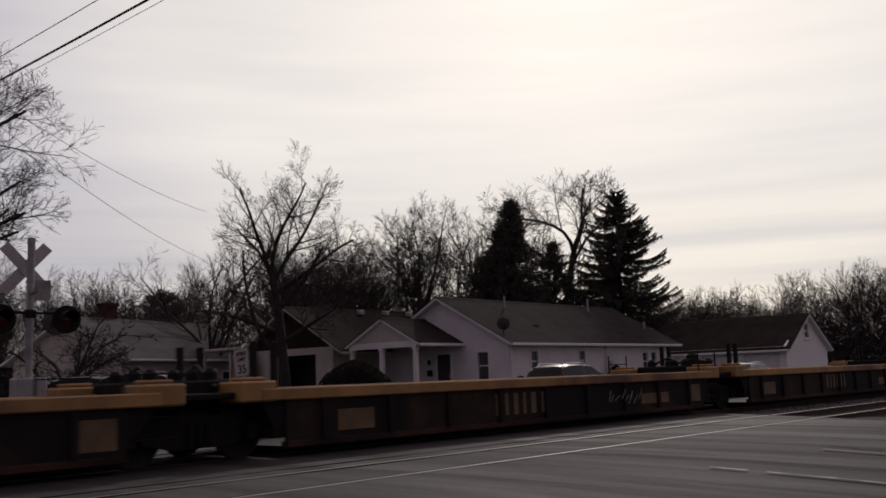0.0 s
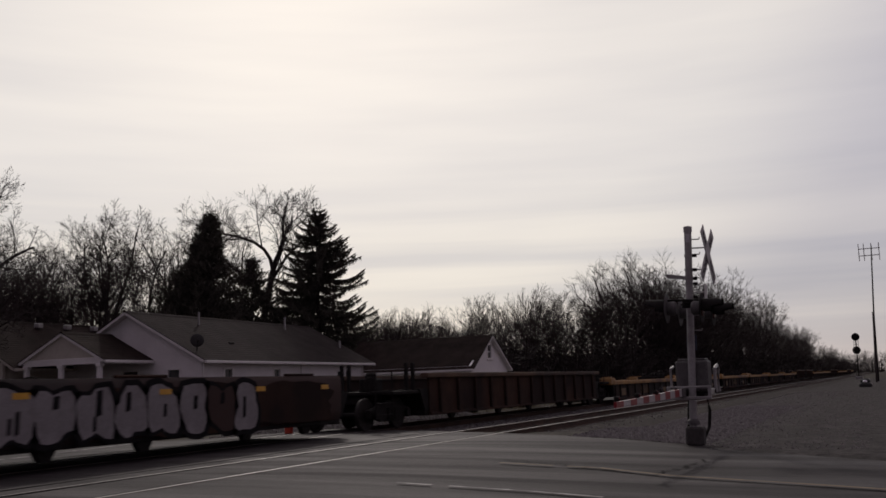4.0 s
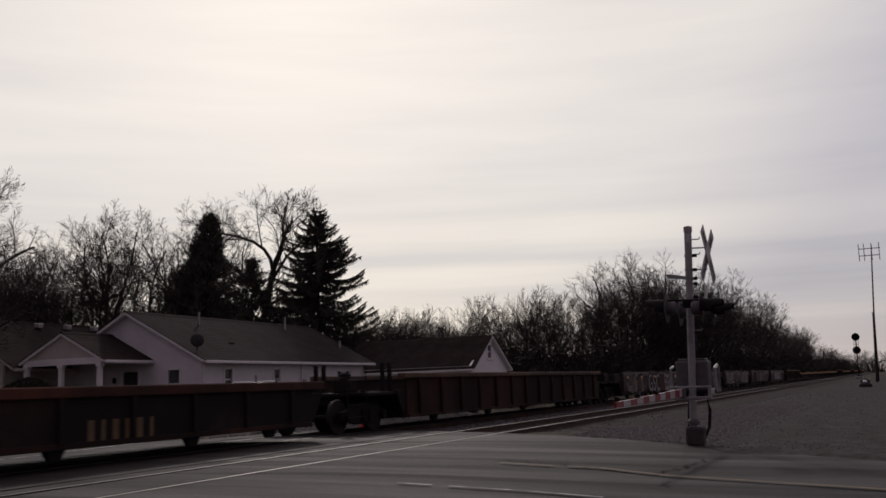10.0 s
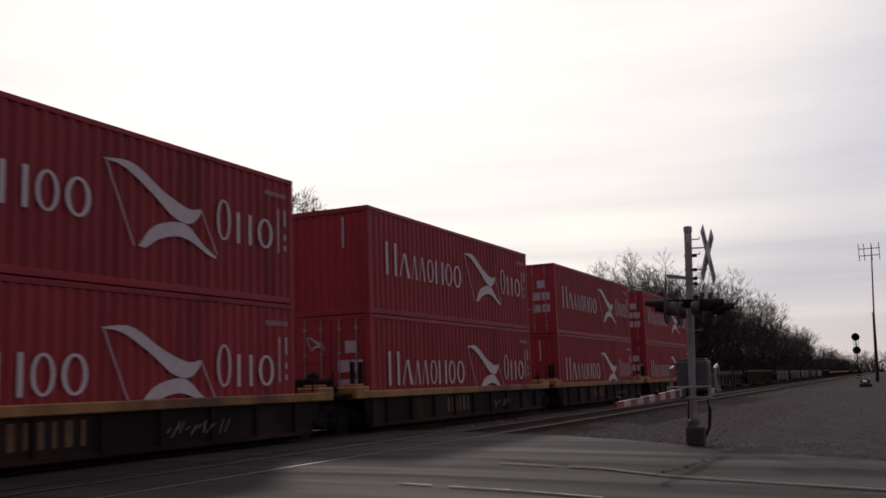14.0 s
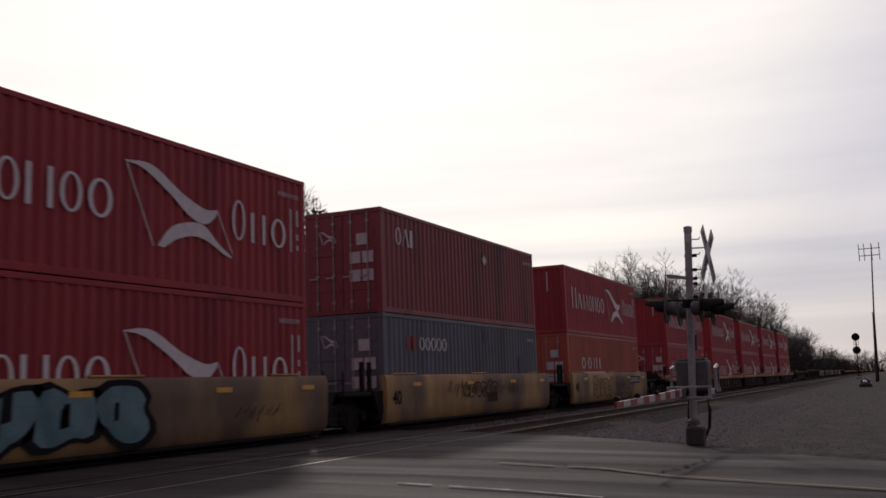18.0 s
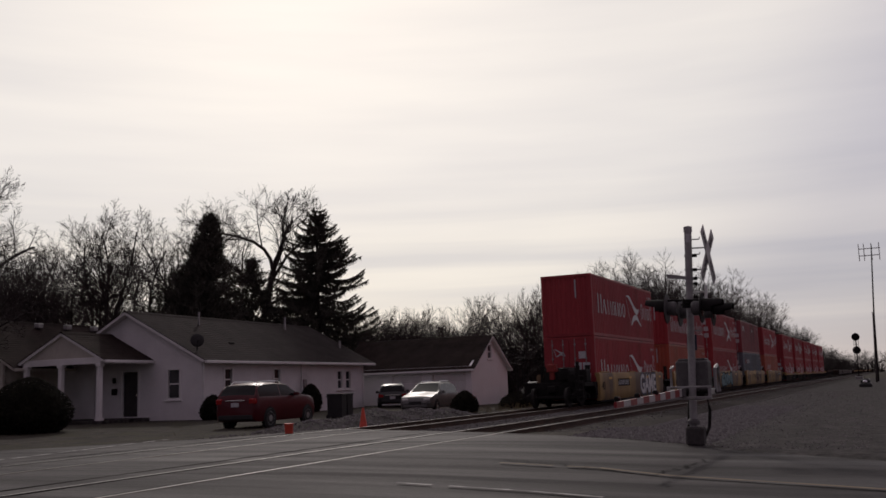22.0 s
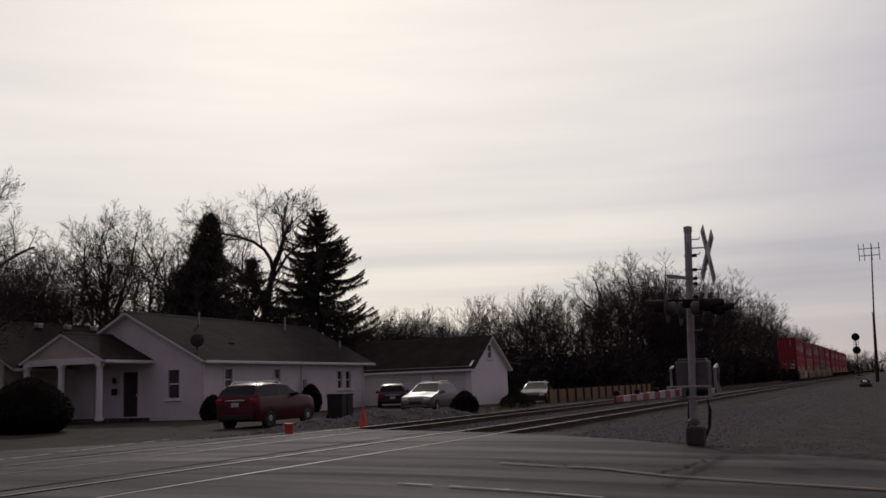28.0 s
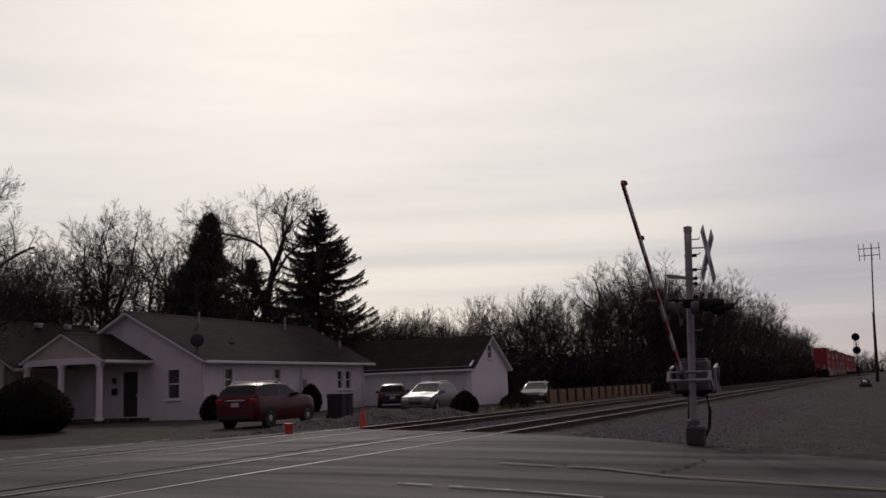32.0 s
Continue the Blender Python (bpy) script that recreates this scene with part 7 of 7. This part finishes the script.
TREE_KINDS = {
    "forked": dict(seed=5, height=12.0, bole=0.52, limbs=FORK, spread=50, bend=0.10, rise=0.03, counts=(9, 8, 6, 4), ratios=(0.48, 0.52, 0.58, 0.6), twig=0.007, stout=0.023),
    "reaching": dict(seed=44, height=12.0, bole=0.42, limbs=REACH, spread=50, bend=0.10, rise=0.03, counts=(9, 8, 7, 4), ratios=(0.46, 0.52, 0.58, 0.6), twig=0.007, stout=0.022),
    "crooked": dict(seed=21, height=12.0, bole=0.58, limbs=CROOK, lean=(0.22, 0.0), spread=50, bend=0.13, rise=0.04, counts=(8, 8, 6, 4), ratios=(0.5, 0.55, 0.6, 0.6), twig=0.008, stout=0.017),
    "slender": dict(seed=15, height=12.0, bole=0.38, limbs=3, tilt=(10, 24), lean=(0.02, 0), spread=50, bend=0.07, rise=0.05, counts=(10, 8, 7, 3), ratios=(0.42, 0.5, 0.58, 0.6), twig=0.011, stout=0.021),
    "poplar": dict(seed=17, height=12.0, bole=0.25, limbs=2, tilt=(4, 10), spread=40, bend=0.05, rise=0.07, counts=(16, 8, 7), ratios=(0.24, 0.5, 0.6), twig=0.010, stout=0.013),
    "vase": dict(seed=8, height=12.0, bole=0.16, limbs=8, tilt=(12, 44), spread=42, bend=0.06, rise=0.04, counts=(12, 10, 8), ratios=(0.44, 0.52, 0.62), twig=0.011, stout=0.019),
    "fan": dict(seed=30, height=12.0, bole=0.12, limbs=10, tilt=(8, 52), spread=38, bend=0.05, rise=0.035, counts=(12, 10, 8), ratios=(0.42, 0.52, 0.64), twig=0.013, stout=0.017),
    "open": dict(seed=37, height=12.0, bole=0.30, limbs=6, tilt=(14, 46), spread=48, bend=0.10, rise=0.04, counts=(10, 9, 8), ratios=(0.46, 0.52, 0.6), twig=0.011, stout=0.020),
    "upright": dict(seed=52, height=12.0, bole=0.34, limbs=6, tilt=(8, 32), spread=46, bend=0.08, rise=0.05, counts=(12, 10, 8), ratios=(0.42, 0.52, 0.6), twig=0.011, stout=0.017),
    "tangled": dict(seed=61, height=12.0, bole=0.24, limbs=6, tilt=(25, 65), spread=52, bend=0.17, rise=0.0, counts=(8, 8, 7), ratios=(0.44, 0.5, 0.55), twig=0.035, stout=0.035),
}


def plant(kind, x, y, z, height, turn=0.0, name="bare_tree", label="leafless tree with dark bark", group="bare trees"):
    if kind not in TREES:
        spec = TREE_KINDS[kind]
        t, c = bare_tree(**spec)
        TREES[kind] = (t.mesh("trunk", M["bark"], True), c.mesh("crown", M["twig"]), spec["height"])
    t, c, h = TREES[kind]
    k = height / h
    tree = empty(name, pose(x, y, z, 0, 0, turn) @ Matrix.Diagonal((k, k, k, 1)), label, "tree", group)
    part("trunk", t, None, tree)
    part("crown", c, None, tree)
    return tree


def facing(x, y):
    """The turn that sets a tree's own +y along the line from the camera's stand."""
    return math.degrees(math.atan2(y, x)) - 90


def tuft(s, p, d, length, width, rng):
    """One pointed spray of needles."""
    o = d.cross(Vector((rng.gauss(0, 1), rng.gauss(0, 1), rng.gauss(0, 1)))).normalized() * width
    n = len(s.v)
    s.v += [tuple(p - o), tuple(p + o), tuple(p + d * length)]
    s.f.append((n, n + 1, n + 2))


def spruce(name, x, y, z, height, radius, seed, label, step=0.34):
    """A spruce: separate whorls of boughs that sag and turn up at the tip, hung with drooping twigs."""
    rng = random.Random(seed)
    tree = empty(name, pose(x, y, z), label, "tree", "conifers")
    trunk, needles, wood = Shape(), Shape(), Shape()
    trunk.tube([(0, 0, -0.3), (0.05, 0, height * 0.5), (0, 0.05, height * 0.99)], [height * 0.017, height * 0.011, 0.02], 10)
    zc = height * 0.08
    while zc < height * 0.97:
        f = 1 - zc / height
        reach = radius * min(1.0, 1.7 * f) ** 0.7
        for k in range(rng.randint(7, 9) if f > 0.2 else 5):
            a = rng.random() * 2 * math.pi
            L = reach * rng.choice((rng.uniform(0.5, 0.85), rng.uniform(0.85, 1.15))) + 0.12
            out = Vector((math.cos(a), math.sin(a), 0))
            b0 = zc + rng.uniform(-0.3, 0.3)
            sag, tip = rng.uniform(0.14, 0.34) * (0.3 + f), rng.uniform(0.10, 0.22)
            lift = 0.55 * max(0.0, 0.45 - f)
            path = [Vector((0, 0, b0)) + out * (L * t) + Vector((0, 0, L * (lift * t - sag * math.sin(t * 2.2) + tip * t ** 3))) for t in (0, 0.2, 0.4, 0.6, 0.8, 1.0)]
            side = Vector((-out.y, out.x, 0))
            for p, q in zip(path, path[1:]):
                stem(wood, p, q, 0.03, 0.02, 3)
            m = int(34 + 84 * L)
            for i in range(m):
                t = 0.06 + 0.94 * ((i + rng.random()) / m) ** 0.85
                j = min(4, int(t * 5))
                p = path[j].lerp(path[j + 1], t * 5 - j)
                if rng.random() < 0.55:  # hanging twigs
                    d = Vector((0, 0, -1)) + side * rng.gauss(0, 0.35) + out * rng.uniform(0.0, 0.5)
                    ln = rng.uniform(0.18, 0.62) * (0.5 + 0.5 * min(1, L / 2.5)) * (1.1 - 0.5 * t)
                else:  # flat side sprays
                    d = side * rng.choice((-1, 1)) * rng.uniform(0.5, 1.0) + out * rng.uniform(0.4, 1.0) + Vector((0, 0, rng.uniform(-0.25, 0.35)))
                    ln = rng.uniform(0.15, 0.5) * (1.15 - 0.6 * t)
                tuft(needles, p, d.normalized(), ln, rng.uniform(0.024, 0.05), rng)
            for i in range(6):
                tuft(needles, path[-1], (out + Vector((0, 0, 0.4)) + side * rng.gauss(0, 0.5)).normalized(), rng.uniform(0.12, 0.28), 0.025, rng)
        zc += rng.uniform(0.75, 1.3) * step * (0.55 + 0.6 * f)
    part("trunk", trunk, M["bark"], tree)
    tagged(part("bough_wood", wood, M["bark"], tree), kind="stuff")
    tagged(part("needles", needles, M["needle"], tree, "dark green needle sprays"), kind="stuff")


def pine(name, x, y, z, height, radius, seed, label, leaders=((0, 1.0),), profile=((0, 0.6), (0.18, 1.0), (0.45, 0.92), (0.62, 0.62), (0.78, 0.36), (0.9, 0.2), (1, 0.06)), boughs=420, tufts=60):
    """A dense evergreen: rising boughs in lumps, thick with tufts; leaders: side shift and share of the height of each top."""
    rng = random.Random(seed)
    tree = empty(name, pose(x, y, z), label, "tree", "conifers")
    trunk, needles, wood = Shape(), Shape(), Shape()
    right = Vector((math.sin(math.atan2(y, x)), -math.cos(math.atan2(y, x)), 0))
    for i, (shift, share) in enumerate(leaders):
        top = right * shift + Vector((0, 0, height * share))
        mid = right * shift * (0.3 if i == 0 else 0.9) + Vector((0, 0, height * 0.55 * share))
        trunk.tube([(0, 0, -0.3), mid, top], [height * 0.02, height * 0.012, 0.02], 8)
        for k in range(int(boughs * (1.0 if i == 0 else 0.45))):
            h = 0.03 + 0.97 * rng.random() ** 0.9 if i == 0 else rng.uniform(0.5, 1.0)
            a = rng.random() * 6.283
            axis = Vector((0, 0, 0)).lerp(mid, h / 0.55) if h < 0.55 else mid.lerp(top, (h - 0.55) / 0.45)
            lump = 1 + 0.42 * noise.noise(Vector((math.cos(a) * 1.5 + seed, math.sin(a) * 1.5, h * 7)))
            L = radius * table(profile, h) * lump * rng.uniform(0.75, 1.08) * (1.0 if i == 0 else 0.7)
            up = rng.uniform(0.25, 0.75)
            out = Vector((math.cos(a), math.sin(a), up)).normalized()
            base = Vector((axis.x, axis.y, height * share * h - L * up * 0.6))
            tip = base + out * L
            stem(wood, base, tip, 0.025, 0.01, 3)
            m = int(tufts * (0.35 + L / radius))
            for j in range(m):
                t = 0.25 + 0.75 * ((j + rng.random()) / m) ** 0.7
                p = base.lerp(tip, t) + Vector((rng.gauss(0, 0.16), rng.gauss(0, 0.16), rng.gauss(0, 0.12)))
                d = (out * rng.uniform(0.3, 1.0) + Vector((rng.gauss(0, 0.55), rng.gauss(0, 0.55), rng.uniform(0.0, 0.9)))).normalized()
                tuft(needles, p, d, rng.uniform(0.16, 0.42), rng.uniform(0.03, 0.07), rng)
    part("trunk", trunk, M["bark"], tree)
    tagged(part("bough_wood", wood, M["bark"], tree), kind="stuff")
    tagged(part("needles", needles, M["needle"], tree, "dark green needle tufts"), kind="stuff")


def hedge(name, x, y, z, rx, ry, h, seed, label, n=5200, leaf=0.075, mat="leaf"):
    rng = random.Random(seed)
    c = empty(name, pose(x, y, z), label, "shrub", "shrubs")
    core, skin, verts = Shape(), Shape(), []
    rings, seg = 8, 16
    for i in range(rings + 1):
        t = i / rings
        for k in range(seg):
            a = 2 * math.pi * k / seg
            r = (math.sin(math.pi * (0.10 + 0.90 * t) ** 0.8) ** 0.55) * (0.86 + 0.06 * noise.noise(Vector((math.cos(a) * 2, math.sin(a) * 2, t * 3 + seed)))) if i < rings else 0.02
            core.v.append((rx * r * math.cos(a), ry * r * math.sin(a), h * (0.04 + 0.86 * t)))
    core.f = [(i * seg + k, i * seg + (k + 1) % seg, (i + 1) * seg + (k + 1) % seg, (i + 1) * seg + k) for i in range(rings) for k in range(seg)]
    for i in range(n):
        a, t = rng.random() * 2 * math.pi, rng.random()
        r = math.sin(math.pi * (0.10 + 0.90 * t) ** 0.8) ** 0.55 * rng.uniform(0.84, 1.04) * (0.95 + 0.09 * noise.noise(Vector((math.cos(a) * 2, math.sin(a) * 2, t * 3 + seed))))
        p = Vector((rx * r * math.cos(a), ry * r * math.sin(a), h * (0.02 + 0.96 * t)))
        d = Vector((rng.gauss(0, 1), rng.gauss(0, 1), rng.gauss(0, 1))).normalized() * leaf * rng.uniform(0.6, 1.5)
        e = d.orthogonal().normalized() * leaf * 0.5
        n0 = len(skin.v)
        skin.v += [tuple(p - d), tuple(p + e), tuple(p + d), tuple(p - e)]
        skin.f.append((n0, n0 + 1, n0 + 2, n0 + 3))
    part("branch_mass", core, M[mat], c, smooth=True)
    tagged(part("foliage", skin, M[mat], c), kind="stuff")


def brush(name, boxes, count, h0, h1, seed, label, mat="brush", thick=0.012, wander=0.55):
    """A thicket of bare stems with side twigs, over plan boxes (x0, x1, y0, y1)."""
    rng = random.Random(seed)
    s = Shape()
    area = [(b[1] - b[0]) * (b[3] - b[2]) for b in boxes]
    for i in range(count):
        b = rng.choices(boxes, area)[0]
        x, y = rng.uniform(b[0], b[1]), rng.uniform(b[2], b[3])
        h = rng.uniform(h0, h1) * (0.75 + 0.5 * noise.noise(Vector((x * 0.12, y * 0.12, seed))))
        p = Vector((x, y, land(x, y) - 0.1))
        d = Vector((rng.gauss(0, wander), rng.gauss(0, wander), 1)).normalized()
        q = p + d * h * 0.5
        e = q + (d + Vector((rng.gauss(0, 0.25), rng.gauss(0, 0.25), 0.1))).normalized() * h * 0.5
        stem(s, p, q, thick * 1.8, thick * 1.2, 1)
        stem(s, q, e, thick * 1.2, thick * 0.5, 1)
        for k in range(5):
            t = rng.uniform(0.15, 0.95)
            a = p.lerp(q, t) if k % 2 else q.lerp(e, t)
            stem(s, a, a + Vector((rng.gauss(0, 0.6), rng.gauss(0, 0.6), rng.uniform(-0.1, 0.65))) * h * 0.24, thick, thick * 0.5, 1)
    tagged(part(name, s, M[mat]), label, "brush", kind="stuff")


def make_green():
    # about the white house
    plant("forked", 28.2, 36.4, 0, 12.6, facing(28.2, 36.4), label="tall leafless forked tree before the brown roof")
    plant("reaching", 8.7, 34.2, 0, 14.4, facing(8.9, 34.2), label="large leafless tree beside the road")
    for i, (x, y, h) in enumerate([(43.3, 49.8, 11.6), (47.1, 51.8, 12.6), (43.9, 47.6, 11.0), (50.4, 51.4, 12.2), (39.5, 50.5, 11.8), (35.8, 54.0, 12.2), (46.0, 57.0, 13.0), (41.0, 54.5, 12.0)]):
        plant(("vase", "upright", "open")[i % 3], x, y, 0, h, i * 77, label="many-branched leafless tree behind the houses")
    for i, (x, y, h) in enumerate([(37.5, 46.5, 10.0), (44.6, 52.6, 11.4)]):
        plant(("open", "vase")[i % 2], x, y, 0, h, i * 59 + 20, label="many-branched leafless tree behind the houses")
    for i, (x, y, h) in enumerate([(80.5, 47.0, 8.6), (85.5, 48.5, 9.2), (90.5, 47.0, 9.6), (86.0, 44.5, 8.4), (96.5, 50.0, 10.0), (77.5, 42.5, 7.8)]):
        plant(("vase", "open", "fan")[i % 3], x, y, 0, h, i * 83, label="leafless tree behind the garage")
    plant("slender", 43.0, 41.8, 0, 13.0, 20, label="slender leafless tree behind the white house")
    plant("slender", 43.6, 43.1, 0, 12.4, 140, label="slender leafless tree behind the white house")
    plant("poplar", 51.0, 45.0, 0, 11.0, 250, label="slender leafless tree beside the dark pine")
    plant("poplar", 50.6, 46.2, 0, 10.4, 70, label="slender leafless tree beside the dark pine")
    plant("open", 56.4, 50.4, 0, 16.2, 10, label="tall leafless tree behind the conifers")
    plant("crooked", 60.4, 45.0, 0, 18.4, facing(60, 45.6), label="tall crooked leafless tree between the conifers")
    plant("open", 66.0, 53.4, 0, 16.0, 200, label="tall leafless tree behind the conifers")
    spruce("spruce", 59.2, 37.5, 0, 14.3, 4.5, 2, "tall spruce with drooping boughs")
    pine("pine", 51.0, 41.8, 0, 13.0, 3.6, 5, "dense dark evergreen with a ragged top", ((0.95, 1.0), (0.1, 0.86)), ((0, 0.7), (0.2, 1.0), (0.45, 1.0), (0.62, 0.72), (0.76, 0.40), (0.88, 0.24), (1, 0.08)), boughs=520)
    pine("pine", 56.6, 41.4, 0, 10.4, 4.4, 7, "dense dark evergreen behind the house roof", boughs=300)
    # left of the brown-roofed wing
    for i, (x, y, h) in enumerate([(46.6, 99.7, 14.8), (51.7, 97.1, 14.2), (56.2, 100.3, 15.6), (55.8, 88.9, 14.2), (56.4, 82.6, 12.4), (49.2, 56.6, 12.4), (38, 92, 14.5), (61, 93, 14), (43.0, 84, 13.0), (66, 84, 13.5), (34, 88, 13.4), (30, 84, 12.6), (24, 66, 9.6), (28, 70, 10.4), (33, 68, 9.8), (37, 72, 10.6), (20, 72, 10.4), (41, 68, 10.0)]):
        plant(("upright", "vase", "open")[i % 3], x, y, 0, h, i * 63, label="leafless tree in the distant wood")
    pine("cedar", 46.1, 77.3, 0, 9.6, 4.0, 12, "dark rounded evergreen behind the pale-roofed house", profile=((0, 0.8), (0.3, 1.0), (0.7, 0.8), (0.9, 0.5), (1, 0.2)), boughs=260, tufts=50)
    plant("tangled", 18.8, 38.4, 0, 4.8, 10, "small_tree", "small leafless tree with tangled branches")
    # along the railway
    wood = [(113.6, 63.2, 11.4), (124.3, 64.5, 11.0), (116.8, 57.1, 11.4), (122.6, 56.5, 10.1), (101.0, 43.5, 11.6), (94.5, 38.4, 10.0), (89.3, 32.3, 11.0), (92.3, 30.0, 10.6),
            (100.8, 29.3, 12.0), (96.9, 24.9, 14.4), (102.5, 23.4, 12.4), (110.1, 22.0, 14.8), (138, 21.3, 14.9), (179, 21.5, 17.2), (153, 21.5, 13.6), (123, 23, 13.8)]
    wood += [(105, 23.4, 16.4), (114, 23.6, 15.2), (122, 23.2, 15.8), (130, 22.6, 15.2), (131, 25, 14), (229, 21.8, 12.8), (289, 22.3, 14.4), (379, 22.0, 12.6), (205, 23, 12.6), (255, 24, 13), (330, 24, 13), (86, 37.5, 9.8), (79, 41, 9.0), (98, 33, 12.4), (94, 27, 11.4), (105, 27, 13.0)]
    wood += [(107, 24, 12.4), (116, 22.5, 13.2), (128, 22, 13.6), (146, 22.5, 14.2), (162, 22, 14), (170, 24, 15), (190, 22, 13), (215, 22, 12.6), (242, 22.4, 12.6), (270, 23, 12.5), (450, 24, 13), (540, 25, 14)]
    for i, (x, y, h) in enumerate(wood):
        kind = "open" if i in (9, 11, 12, 8, 16, 17, 18, 19) else "fan" if i in (4, 6, 7) else ("fan", "vase", "upright", "vase")[i % 4]
        plant(kind, x, y, -0.2, h, i * 51, label="leafless tree in the wood along the railway")
    for i, (x, y, h) in enumerate([(640, 14, 14), (660, -14, 13), (600, -22, 14), (700, 2, 15)]):
        plant("fan", x, y, 0, h, i * 91, label="distant leafless tree at the end of the railway")
    hedge("round_shrub", 24.85, 27.8, -0.06, 1.6, 1.4, 2.0, 3, "large dark clipped round shrub before the house", 9000, 0.06)
    hedge("shrub", 43.6, 28.15, -0.05, 0.7, 0.55, 1.5, 6, "dark pointed shrub against the white wall", 2200)
    hedge("shrub", 34.4, 27.3, -0.1, 0.62, 0.5, 1.15, 8, "dark unclipped shrub at the house corner", 1800, 0.09)
    hedge("shrub", 36.2, 27.3, -0.1, 0.9, 0.7, 1.25, 9, "dark shrub at the house corner", 2200)
    hedge("shrub", 41.0, 18.1, -0.32, 0.9, 0.6, 1.15, 10, "low dark shrub beyond the tracks", 2400)
    hedge("shrub", 50.0, 18.9, -0.32, 2.2, 0.7, 0.75, 11, "low dark brush beyond the tracks", 3000)
    hedge("shrub", 54.3, 20.6, -0.32, 1.6, 0.8, 0.9, 13, "low dark brush before the garage", 3000)
    brush("thicket", [(84, 140, 21.5, 30), (140, 260, 20.5, 28), (70, 100, 30, 40)], 14000, 3.4, 7.4, 21, "dense bare brush along the railway", thick=0.04)
    brush("undergrowth", [(84, 140, 20.0, 27), (140, 270, 20.0, 26), (72, 100, 28, 36), (88, 130, 38, 44)], 9000, 2.0, 5.0, 28, "dark tangled undergrowth along the railway", thick=0.06)
    brush("thicket", [(260, 600, 20.5, 34)], 5000, 5.0, 10.0, 22, "distant bare brush along the railway", thick=0.05)
    brush("thicket", [(95, 160, 45, 75), (60, 95, 46, 62), (66, 84, 38, 46)], 8000, 3.6, 7.0, 23, "bare brush behind the garage", thick=0.036)
    brush("thicket", [(25, 75, 62, 100), (14, 44, 60, 76)], 6500, 2.5, 5.5, 24, "bare brush of the distant wood", thick=0.03)
    brush("weeds", [(28, 90, 16.3, 18.6), (36, 60, 17.2, 21.0)], 2600, 0.15, 0.55, 25, "dry weeds beside the tracks", "grass", 0.006)
    brush("weeds", [(12, 34, 18.5, 27.5)], 2500, 0.05, 0.18, 26, "dead grass on the verge", "grass", 0.006)
    brush("distant_wood", [(560, 900, -160, -6), (560, 900, 6, 120)], 2500, 9, 15, 27, "far-off leafless wood", thick=0.12)


make_green()


# ---- what moves ----
def motions():
    for ob, x, y, z, turn in MOVERS:
        walk(ob, [(t, pose(x + SPEED * t, y, z, 0, 0, turn)) for t in (0, 8, 16, 24, 32)])
    # the gate stays down until the train is well away, then lifts
    lift = [(0, -1.0), (14, -1.0), (26, -1.0), (27.6, -1.0), (28, 0.0), (28.4, 5.6), (28.8, 10.0), (29.2, 14.2), (29.6, 18.6), (30, 23.0), (30.5, 28.4), (31, 34.0), (31.5, 39.6), (32, 45.0)]
    walk(ARM, [(t, pose(17.85, 3.33, 0.86) @ pose(0, 0, 0, 0, a * 0.873, 0)) for t, a in lift])


motions()
